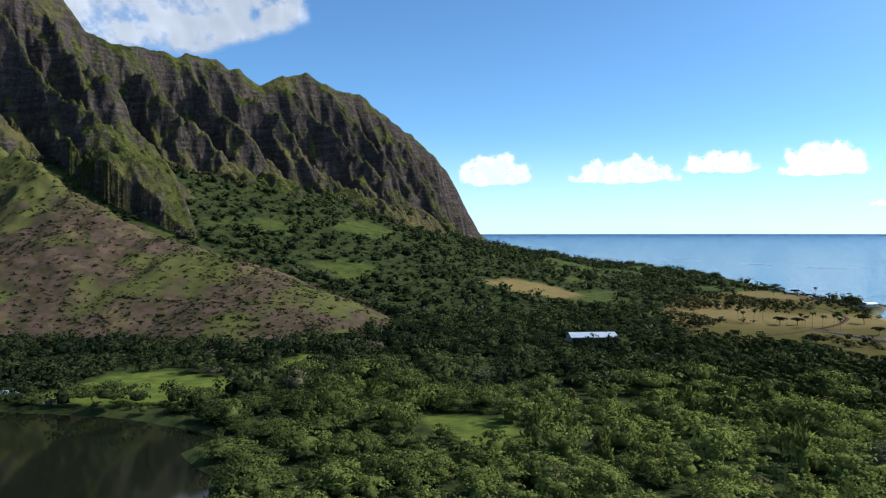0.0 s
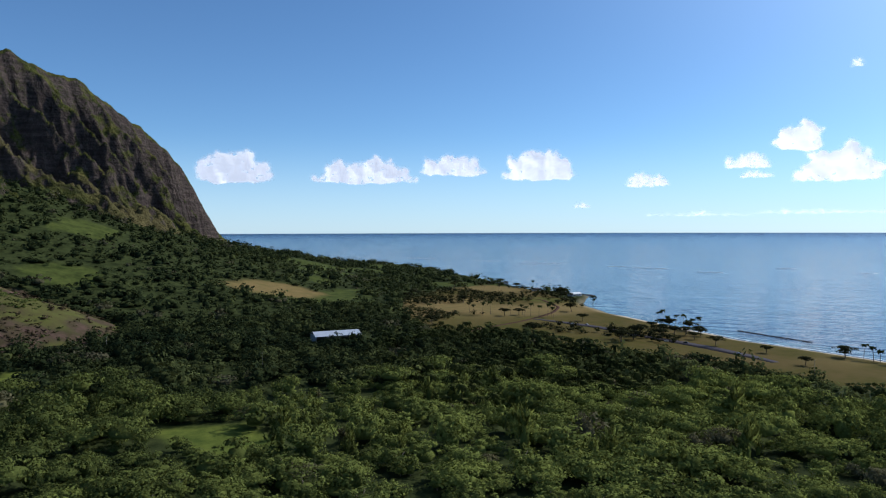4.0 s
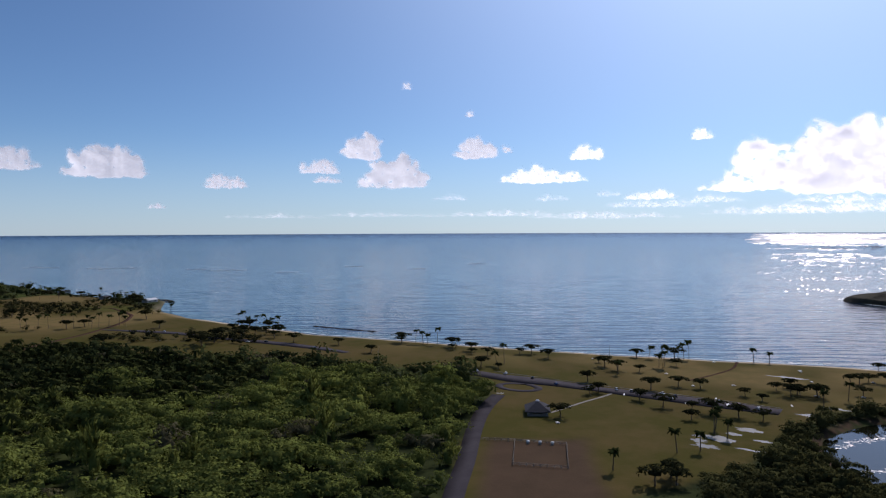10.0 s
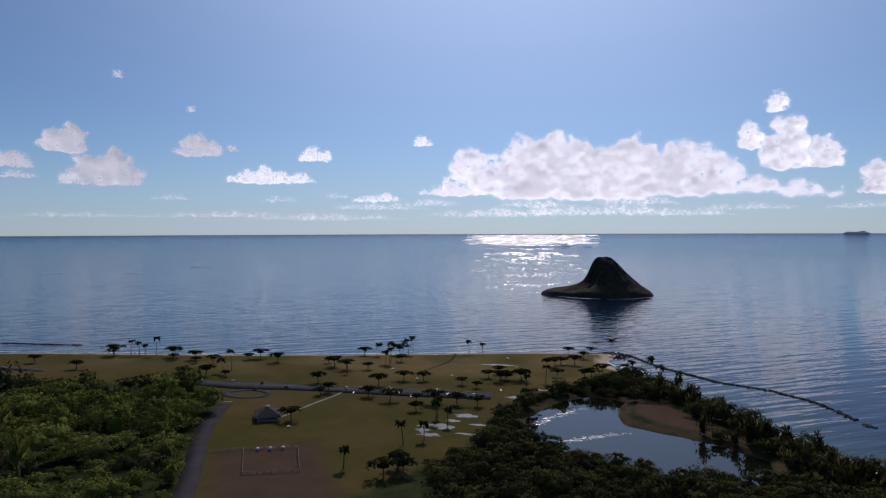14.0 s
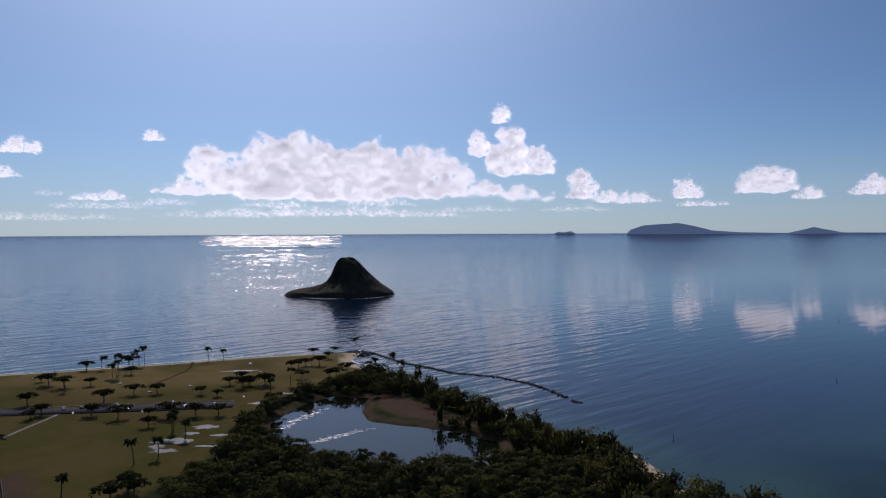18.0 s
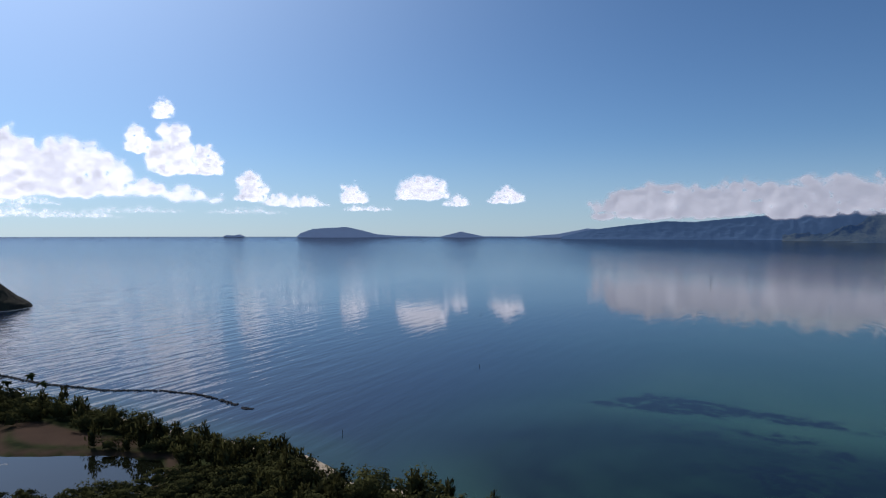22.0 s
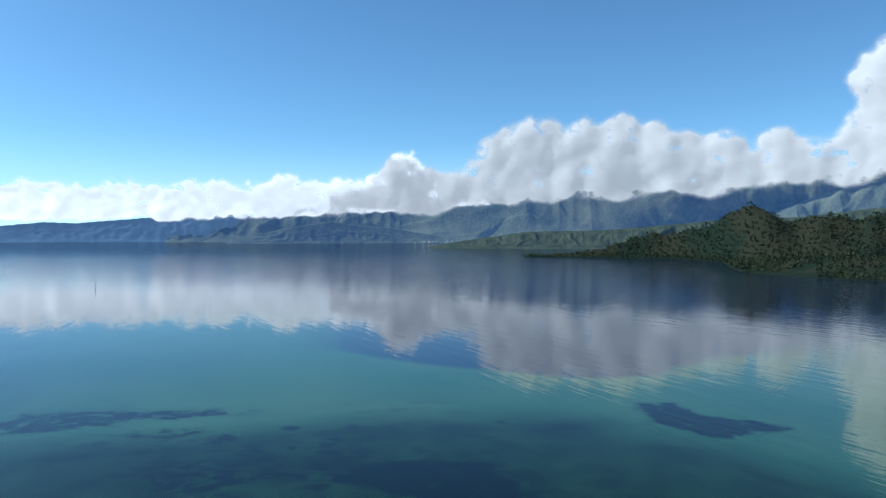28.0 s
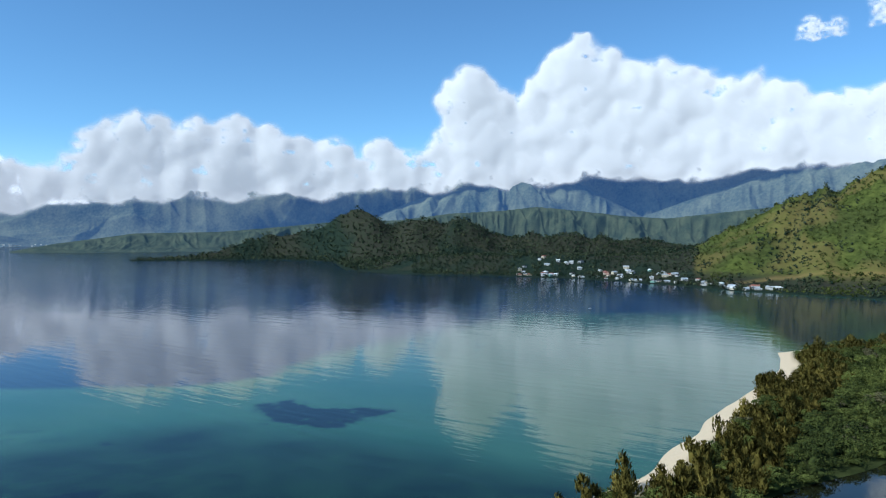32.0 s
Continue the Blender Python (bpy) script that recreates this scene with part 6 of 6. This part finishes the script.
    for i, (x, y) in enumerate(spots):
        m = pose(x, y, LAWN, 0, 0, 37 * i)
        if i:
            copy_thing(first, m)
        else:
            first.matrix_world = m


tables()


def fenced_yard():
    c = [(310, 185), (320, 161), (288, 144), (278, 167)]
    e = thing("wooden_fence", "low weathered wooden rail fence round a bare soil yard", "fence", loc=(0, 0, LAWN))
    post = box_mesh("post", 0.28, 0.28, 1.5)
    for (ax, ay), (bx, by) in list(zip(c, c[1:] + c[:1])) + [((310, 185), (302, 200))]:
        ln, ang = math.hypot(bx - ax, by - ay), math.atan2(by - ay, bx - ax)
        k = int(ln / 3)
        for i in range(k):
            o = part("post", post, WOOD, e)
            o.location = (ax + (bx - ax) * i / k, ay + (by - ay) * i / k, 0)
        for z in (0.55, 1.2):
            o = part("rail", box_mesh("rail", ln, 0.14, 0.2, ln / 2, 0, z), WOOD, e)
            o.location, o.rotation_euler[2] = (ax, ay, 0), ang
    for k in (0.22, 0.5, 0.78):
        x, y = 308.5 + (318 - 308.5) * k, 182 + (162.5 - 182) * k
        t = thing("water_tank", "small white domed tank on a short stand", "tank", "tanks in the yard", (x, y, LAWN))
        bm = bmesh.new()
        bmesh.ops.create_uvsphere(bm, u_segments=16, v_segments=8, radius=0.95, matrix=Matrix.Translation((0, 0, 1.2)) @ Matrix.Diagonal((1, 1, 0.65, 1)))
        part("dome", bm_mesh("dome", bm, True), WHITE, t)
        part("stand", post_mesh("stand", 0.9, 0.9), CONCRETE, t)


fenced_yard()


def pole(x, y, h, label="tall thin grey light pole", name="light_pole", z=None):
    e = thing(name, label, "pole", "poles", (x, y, flat_z(x, y) if z is None else z))
    part("shaft", post_mesh("shaft", 0.16, h, r2=0.09), CONCRETE, e)
    part("arm", box_mesh("arm", 1.6, 0.12, 0.12, 0.7, 0, h - 0.2), CONCRETE, e)


for x, y in ((529, 378), (546, 236), (482, 640), (430, 385)):
    pole(x, y, 13)
for x, y in ((-60, 690), (60, 560), (-25, 640), (150, 860)):
    pole(x, y, 14, "weathered wooden utility pole above the trees", "utility_pole")


def puddles():
    rng = np.random.RandomState(5)
    for x, y, a, b in ((375, 104, 9, 5), (358, 104, 6, 3.5), (400, 94, 7, 4), (383, 83, 4, 2), (364, 84, 7, 1.6), (558, 104, 11, 3), (452, 72, 9, 3), (477, 64, 7, 2.2), (366, 110, 4, 3), (388, 98, 4, 2.5)):
        bm = bmesh.new()
        n = 40
        ring = []
        for i in range(n):
            t = 6.2832 * i / n
            k = 0.55 + 0.9 * float(vnoise(np.array(3 * math.cos(t) + x), np.array(3 * math.sin(t) + y), 4))
            ring.append(bm.verts.new((x + b * k * math.cos(t), y + a * k * math.sin(t), 2.055)))
        bm.faces.new(ring)
        tagged(part("puddle", bm_mesh("puddle", bm), WET), "shallow rain puddle glinting on the lawn", "puddle", "puddles on the lawn")


puddles()


# ---- cars ----
def car_meshes():
    bm = bmesh.new()
    prof = [(-2.15, 0.35), (-2.2, 0.75), (-1.95, 0.95), (-1.0, 1.0), (1.1, 0.98), (2.0, 0.82), (2.2, 0.6), (2.15, 0.35)]
    rings = [[bm.verts.new((x, s * 0.86, z)) for x, z in prof] for s in (-1, 1)]
    for i in range(len(prof)):
        j = (i + 1) % len(prof)
        bm.faces.new((rings[0][i], rings[0][j], rings[1][j], rings[1][i]))
    bm.faces.new(rings[0][::-1]), bm.faces.new(rings[1])
    body = bm_mesh("car_body", bm)
    cabin = box_mesh("cabin", 2.5, 1.6, 0.52, -0.25, 0, 0.97, 0.74)
    roof = box_mesh("car_roof", 1.75, 1.15, 0.07, -0.25, 0, 1.48, 0.9)
    wheel = post_mesh("wheel", 0.33, 0.24, 0, 0, -0.12, 12)
    lamp = box_mesh("headlight", 0.12, 0.35, 0.14)
    return body, cabin, roof, wheel, lamp


CAR = car_meshes()
CAR_RIM = post_mesh("rim", 0.19, 0.27, 0, 0, -0.135, 10)


def car(x, y, turn, k):
    word = ("white", "black", "silver", "red", "blue")[k]
    e = thing("car", word + " parked car on the asphalt", "car", "parked cars", (x, y, 2.09), turn=radians(turn))
    for nm, me, mt in (("body", CAR[0], CARPAINT[k]), ("cabin", CAR[1], GLASS), ("roof", CAR[2], CARPAINT[k])):
        o = new(nm, me.copy() if mt in CARPAINT else me)
        o.data.materials.clear()
        o.data.materials.append(mt)
        o.parent = e
    for sx in (-1.35, 1.4):
        for sy in (-0.84, 0.84):
            o = part("wheel", CAR[3], TYRE, e)
            o.location, o.rotation_euler[0] = (sx, sy, 0.33), radians(90)
            part("rim", CAR_RIM, METALROOF, o, "pale metal rim")
    for sy in (-0.6, 0.6):
        o = part("headlight", CAR[4], WHITE, e, "clear headlight")
        o.location = (2.14, sy, 0.62)


for i, (x, y) in enumerate([(451, 277), (449, 253), (443, 206), (449, 189), (450, 179), (453, 151), (444, 151), (454, 124), (446, 129), (449, 100), (452, 112), (441, 230), (455, 160), (447, 300)]):
    car(x, y, 15 + (i * 83) % 40, (0, 1, 0, 0, 2, 1, 1, 2, 0, 0, 3, 4, 0, 2)[i])
for i, (x, y) in enumerate([(420, 705), (430, 690), (437, 560), (447, 545), (449, 480)]):
    car(x, y, 70 + i * 20, (0, 2, 0, 1, 2)[i])


# ---- palms and park trees ----
def frond_mesh(name, length, droop, seed, width=0.9):
    rng = np.random.RandomState(seed)
    n = 9
    t = np.linspace(0, 1, n)
    sp = np.stack([length * (t - 0.12 * t ** 3), np.zeros(n), length * (0.30 * t - droop * t ** 2.1)], -1)
    vs, fs = [], []
    for side in (-1, 1):
        for i in range(n - 1):
            w = width * (0.35 + 0.9 * math.sin(math.pi * min(1, t[i] * 0.95 + 0.12))) * (0.8 + 0.4 * rng.rand())
            a, b = sp[i], sp[i + 1]
            tip = a + (b - a) * 1.5 + np.array([0.1 * length / n, side * w, -0.45 * w])
            k = len(vs)
            vs += [a, b, tip, a + np.array([0.0, side * w * 0.85, -0.4 * w])]
            fs.append([k, k + 1, k + 2, k + 3])
    return np_mesh(name, np.array(vs), np.array(fs))


FRONDS = [frond_mesh("frond", 3.6, d, 5 + i) for i, d in enumerate((0.25, 0.55, 0.95))]


def coconut_palm(h, seed, lean, label, date=False):
    rng = np.random.RandomState(seed)
    e = thing("date_palm" if date else "coconut_palm", label, "palm tree", "palms of the park")
    tr = trunk_mesh("trunk", h, 0.30 if date else 0.24, 0.24 if date else 0.15, seed, 0, 0, lean)
    part("trunk", tr, BARK, e)
    top = np.empty(len(tr.vertices) * 3, np.float32)
    tr.vertices.foreach_get("co", top)
    c = top.reshape(-1, 3)[-7:].mean(0)
    n = 20 if date else 15
    for i in range(n):
        o = part("frond", FRONDS[i % 3], PALMLEAF, e)
        o.location = c
        o.rotation_euler = Euler((0, -0.35 + 0.5 * rng.rand() - (0.25 if date else 0) * (i % 3 == 0), 2.4 * i + rng.rand()))
        o.scale = [(0.75 if date else 0.9) + 0.3 * rng.rand()] * 3
    return e


def plant_palms():
    tall = [coconut_palm(h, 11 + i, l, "tall slender coconut palm with drooping fronds") for i, (h, l) in enumerate(((13, 0.10), (16, 0.05), (10, 0.2)))]
    short = [coconut_palm(h, 31 + i, l, "stout palm with a dense round head of fronds", True) for i, (h, l) in enumerate(((9, 0.05), (11, 0.12)))]
    shore = [(527, 424), (532, 402), (541, 193), (541, 190), (548, 191), (603, 199), (591, 190), (592, 186), (576, 214), (641, 19), (483, 298), (478, 302),
             (528, 693), (534, 690), (529, 673), (525, 657), (510, 625), (514, 621), (515, 615), (516, 608), (564, 888), (566, 893), (598, 1139), (603, 1054), (606, 1060), (536, -12), (539, -20), (530, 0)]
    mid = [(349, 823), (358, 817), (391, 831), (408, 784), (417, 779), (426, 773), (426, 759), (387, 798), (397, 778), (430, 770), (405, 800), (370, 820), (352, 846), (440, 790), (300, 850), (540, 1160), (520, 1180), (560, 1200)]
    stout = [(499, 209), (607, 139), (611, 128), (339, 112), (349, 104), (383, 107), (378, 99), (393, 109), (298, 127), (527, 415), (529, 411), (505, 60), (480, 70)]
    rng = np.random.RandomState(3)
    for protos, spots in ((tall, shore), (tall[:2], mid), (short, stout)):
        for i, (x, y) in enumerate(spots):
            m = pose(x, y, flat_z(x, y) - 0.1, 0, 0, rng.rand() * 360)
            if i < len(protos) and protos[i].get("set") is None:
                protos[i].matrix_world = m
                protos[i]["set"] = 1
            else:
                copy_thing(protos[i % len(protos)], m)


plant_palms()


def tree_proto(name, seed, h, R, H, kind, label, group, leaf=DARKLEAF, clumps=24, per=17, size=0.8):
    e = thing(name, label, "tree", group)
    part("trunk", trunk_mesh("trunk", h, 0.32, 0.2, seed, 4, R * 0.45, 0.12), BARK, e)
    part("crown", mesh_of("crown", crown(seed, R, H, h * 0.78, clumps, per, size, kind, solid=False)), leaf, e)
    return e


def plant_park_trees():
    lab = ("flat-topped park tree with a dark wind-shaped crown", "round dark-crowned shade tree on the lawn", "small spreading shade tree on the lawn")
    protos = [tree_proto("shade_tree", 60, 4.2, 5.4, 3.2, "umbrella", lab[0], "trees of the park"), tree_proto("shade_tree", 61, 3.8, 4.6, 3.6, "umbrella", lab[1], "trees of the park"),
              tree_proto("shade_tree", 62, 3.4, 4.2, 2.8, "umbrella", lab[2], "trees of the park"), tree_proto("shade_tree", 63, 4.6, 6.2, 3.4, "umbrella", lab[0], "trees of the park")]
    a = [(517, 433), (515, 372), (508, 346), (509, 331), (460, 324), (463, 307), (465, 292), (538, 304), (527, 282), (462, 216), (436, 196), (366, 188), (521, 229), (516, 199), (576, 225), (583, 195), (554, 184),
         (464, 171), (431, 166), (422, 148), (483, 159), (486, 145), (426, 132), (423, 119), (480, 115), (424, 105), (473, 103), (424, 92), (507, 102), (523, 97), (505, 89), (509, 78), (427, 198), (403, 125)]
    b = [(564, 66), (561, 60), (573, 56), (573, 45), (525, 34), (523, 29), (543, 22), (502, 77), (503, 87), (496, 91), (525, 54), (602, 40), (632, 55), (640, 36), (531, 312), (520, 355), (534, 240), (512, 215),
         (274, 777), (381, 802), (401, 802), (340, 647), (396, 575), (430, 599), (450, 586), (461, 521), (481, 810), (476, 476), (462, 422), (521, 436), (527, 381), (444, 722), (584, 1178), (551, 946)]
    c = [(290, 105), (296, 98), (304, 103), (405, 590), (415, 582), (440, 605), (470, 590), (465, 600), (480, 585), (490, 575), (500, 590), (505, 610), (495, 630), (480, 640), (500, 650), (470, 560), (300, 660), (270, 760),
         (285, 790), (580, 1010), (590, 1025), (600, 1090), (575, 1120), (570, 980), (610, 1300), (560, 1250), (500, 1260), (470, 1200), (400, 1150), (420, 1210), (350, 1080), (330, 1040), (450, 1010), (390, 960)]
    rng = np.random.RandomState(9)
    k = 0
    for spots in (a, b, c):
        for x, y in spots:
            m = pose(x, y, flat_z(x, y) - 0.1, 0, 0, rng.rand() * 360) @ Matrix.Scale(0.9 + 0.65 * rng.rand() + (0.4 if y > 560 else 0), 4)
            i = k % 4
            if k < 4:
                protos[i].matrix_world = m
            else:
                o = copy_thing(protos[i], pose(0, 0, 0))
                o.matrix_world = m
            k += 1


plant_park_trees()


# ---- shore: breakwaters, surf, markers ----
def rubble(name, line, width, height, label, seed):
    """A low wall of tumbled boulders along a line."""
    rng = np.random.RandomState(seed)
    p = np.array(line, float)
    seg = np.concatenate([[0], np.cumsum(np.hypot(*np.diff(p, axis=0).T))])
    n = int(seg[-1] * 2.6)
    s = rng.rand(n) * seg[-1]
    x, y = np.interp(s, seg, p[:, 0]), np.interp(s, seg, p[:, 1])
    x, y = x + rng.normal(size=n) * width * 0.28, y + rng.normal(size=n) * width * 0.28
    vs, fs = [], []
    for i in range(n):
        v, f, _ = core(np.array([x[i], y[i], -0.3]), 0.55 + 0.6 * rng.rand(), 0.7 * height * (0.8 + 0.5 * rng.rand()) + 0.3, rng, 6, 4)
        fs.append(f + len(vs) * len(v))
        vs.append(v)
    me = np_mesh(name, np.concatenate(vs), np.concatenate(fs))
    tagged(part(name, me, ROCK), label, "breakwater", kind="stuff")


rubble("breakwater", [(563, 602), (566, 560), (571, 515)], 3, 0.9, "low dark stone breakwater off the beach", 1)
rubble("fishpond_wall", [(640, 4), (612, -10), (586, -24), (560, -45), (543, -57), (522, -90), (494, -111), (467, -120), (452, -124)], 2.6, 0.9, "long curving dark stone fishpond wall in the sea", 2)
rubble("fishpond_wall_end", [(446, -125), (436, -129)], 2.6, 0.8, "broken end of a dark stone wall in the sea", 3)
rubble("point_rocks", [(630, 40), (645, 22), (640, 8), (620, 12)], 10, 1.2, "dark rocks on the sandy point", 4)
rubble("north_rocks", [(636, 1045), (640, 1010), (625, 985)], 9, 1.3, "dark shore rocks at the headland", 5)


def surf():
    """Thin broken lines of foam along the beach, on the reef and at the islet's tip."""
    rng = np.random.RandomState(12)
    lines = [([(521, 640), (519, 549), (537, 470), (554, 373), (577, 269), (607, 173), (634, 90)], 1.6, 3.0), ([(655, 14), (612, 24), (586, 15), (562, -12)], 1.8, 0.5),
             ([(1226, 148), (1180, 120), (1150, 80), (1152, 50)], 3.0, 2.0), ([(1145, 40), (1160, 0), (1200, -30)], 1.5, 1.0)]
    for line, w, off in lines:
        p = np.array(line, float)
        p[:, 0] += off
        me = strip("surf_line", p, w, 0.12, 0.05, 1.2)
        tagged(part("surf_line", me, FOAM), "thin white line of breaking surf", "surf", kind="structure")
    for az, d, ln in ((-38, 2050, 90), (-42, 1900, 60), (-47, 2150, 50), (-30, 2300, 120), (-52, 2000, 40), (-35, 2120, 50), (-57, 2260, 60), (-20, 2700, 120), (-25, 2450, 90)):
        r = float(drawn_in(d))
        c, q = at(az, r), at(az + math.degrees(ln / r), r * 1.01)
        p = [(c.x, c.y), ((c.x + q.x) / 2 + 6 * rng.rand(), (c.y + q.y) / 2), (q.x, q.y)]
        me = strip("reef_breaker", p, 5.0, float(sea_z(r)) + 0.5, 0.2, 1.3)
        tagged(part("reef_breaker", me, FOAM), "white water breaking on the outer reef", "surf", kind="structure")


surf()


def marker(x, y, h):
    k = float(drawn_in(math.hypot(x, y))) / math.hypot(x, y)
    e = thing("channel_marker", "dark channel marker post standing in the sea", "channel marker", "channel markers", (x * k, y * k, float(sea_z(math.hypot(x, y) * k)) - 1))
    part("pile", post_mesh("pile", 0.12 + 0.022 * h, h + 1, r2=0.08 + 0.018 * h), ROCK, e)
    part("board", box_mesh("board", 0.45 + 0.06 * h, 0.12, 0.45 + 0.06 * h, 0, 0, h - 0.3 - 0.06 * h), ROCK, e)


for x, y, h in ((1014, -1308, 17), (1127, -1591, 14), (752, -1953, 17), (791, -546, 4), (357, -155, 2.5), (480, -330, 2.2)):
    marker(x, y, h)


def boat(x, y, turn):
    e = thing("outrigger_boat", "small pale boat on calm water", "boat", loc=(x, y, 0), turn=turn)
    bm = bmesh.new()
    ring = [[bm.verts.new((xx, yy * w, z)) for xx, w in ((-3.2, 0.5), (-1.5, 0.9), (1.2, 0.9), (2.6, 0.45), (3.4, 0.02))] for yy, z in ((-0.45, 0.0), (-0.7, 0.6), (0.7, 0.6), (0.45, 0.0))]
    for i in range(3):
        for j in range(4):
            bm.faces.new((ring[i][j], ring[i][j + 1], ring[i + 1][j + 1], ring[i + 1][j]))
    part("hull", bm_mesh("hull", bm), WHITE, e)
    part("outrigger", box_mesh("outrigger", 4.5, 0.25, 0.3, 0, 2.2, 0.0, 1, 0.05), WHITE, e)
    for s in (-1.2, 1.2):
        part("crossbeam", box_mesh("crossbeam", 0.12, 2.4, 0.1, s, 1.1, 0.5), WOOD, e)


boat(-540, -930, 0.6)


# ---- houses ----
def house(x, y, turn, sx, sy, h, wk, rk, label, hip=False, group="houses of the village", z=None):
    e = thing("house", label, "house", group, (x, y, flat_z(x, y) if z is None else z), turn=turn)
    part("wall", box_mesh("wall", sx, sy, h + 0.6, 0, 0, -0.6), WALLPAINT[wk], e)
    part("roof", hip_roof("roof", sx + 1.4, sy + 1.4, sy * 0.28, h) if hip else gable_roof("roof", sx + 1.2, sy + 1.4, sy * 0.26, h), ROOFS[rk], e)
    for i in (-1, 1):
        for s in (-1, 1):
            o = part("window", box_mesh("window", sx * 0.18, 0.12, 1.2, i * sx * 0.27, s * (sy / 2 + 0.02), 1.0), GLASS, e)
            part("sill", box_mesh("sill", sx * 0.2, 0.25, 0.12, i * sx * 0.27, s * (sy / 2 + 0.06), 0.88), WHITE, o)
    part("door", box_mesh("door", 1.0, 0.12, 2.05, 0, sy / 2 + 0.02, 0), WOOD, e)


def village():
    rng = np.random.RandomState(21)
    words = ("white", "cream", "green", "grey")
    rw = ("pale metal", "grey shingle", "red-brown", "white")
    for i in range(84):
        az = -204.5 - 19.5 * rng.rand() ** 1.15
        shore = np.interp(-az, [204, 208, 212.6, 216.8, 220.8, 224.6], [1860, 1815, 1702, 1580, 1470, 1425])
        p = at(az, float(drawn_in(shore)) + 22 + 190 * rng.rand() ** 1.4 * np.interp(-az, [204, 216, 224], [1, 0.8, 0.25]))
        wk, rk = int(rng.choice(4, p=(0.6, 0.2, 0.08, 0.12))), int(rng.choice(4, p=(0.3, 0.22, 0.13, 0.35)))
        house(p.x, p.y, rng.rand() * 3, 9 + 6 * rng.rand(), 7 + 2.5 * rng.rand(), 2.8 + 2.4 * (rng.rand() < 0.4), wk, rk,
              words[wk] + " village house with a " + rw[rk] + " roof by the bay", rng.rand() < 0.4)
    for x, y, t, sx, sy, wk, rk, lab in ((600, 1000, 0.3, 22, 10, 0, 3, "long white beach house with a flat white roof"), (585, 1105, 0.6, 16, 9, 3, 1, "grey beach house with a dark roof among palms"),
                                        (612, 1290, 0.2, 15, 9, 0, 1, "small white beach house under trees"), (560, 1420, 0.5, 15, 9, 3, 1, "dark-roofed shore house under trees")):
        house(x, y, t, sx, sy, 3.2, wk, rk, lab, False, "houses of the north shore")


village()


def shed(x, y, turn, sx, sy, h, label, name="farm_shed"):
    e = thing(name, label, "shed", loc=(x, y, flat_z(x, y)), turn=turn)
    part("roof", gable_roof("roof", sx + 1.5, sy + 1.5, sy * 0.14, h), METALROOF, e)
    part("back_wall", box_mesh("back_wall", sx, 0.25, h, 0, sy / 2 - 0.2, 0), WALLPAINT[3], e)
    for sxx in (-1, -0.33, 0.33, 1):
        part("post", box_mesh("post", 0.25, 0.25, h, sxx * (sx / 2 - 0.4), -sy / 2 + 0.3, 0), WOOD, e)
    for s in (-1, 1):
        part("side_wall", box_mesh("side_wall", 0.25, sy - 0.8, h, s * (sx / 2 - 0.2), 0, 0), WALLPAINT[3], e)


shed(143, 683, 0.05, 44, 24, 6.5, "large farm shed with a pale metal roof in the forest")
shed(-286, 456, 0.5, 22, 12, 3.5, "open boat shed with a white metal roof beside the pond", "pond_shed")


def far_town():
    """Specks of houses on the flat at the foot of the range."""
    rng = np.random.RandomState(33)
    vs, fs = [], []
    for i in range(260):
        az = -166 - 32 * rng.rand()
        r = 4330 + 40 * rng.rand()
        p = at(az, r, float(sea_z(4372)) + 2 + 10 * rng.rand())
        w, d, h = 6 + 8 * rng.rand(), 5, 2.5 + 2 * rng.rand()
        c = np.array([[i_ * w / 2, j * d / 2, k * h] for k in (0, 1) for i_, j in ((-1, -1), (1, -1), (1, 1), (-1, 1))]) + np.array(p)
        fs.append(np.array([[3, 2, 1, 0], [4, 5, 6, 7], [0, 1, 5, 4], [1, 2, 6, 5], [2, 3, 7, 6], [3, 0, 4, 7]]) + 8 * i)
        vs.append(c)
    tagged(part("far_town", np_mesh("far_town", np.concatenate(vs), np.concatenate(fs)), WHITE), "distant pale town houses at the foot of the range", "town", kind="stuff")


far_town()
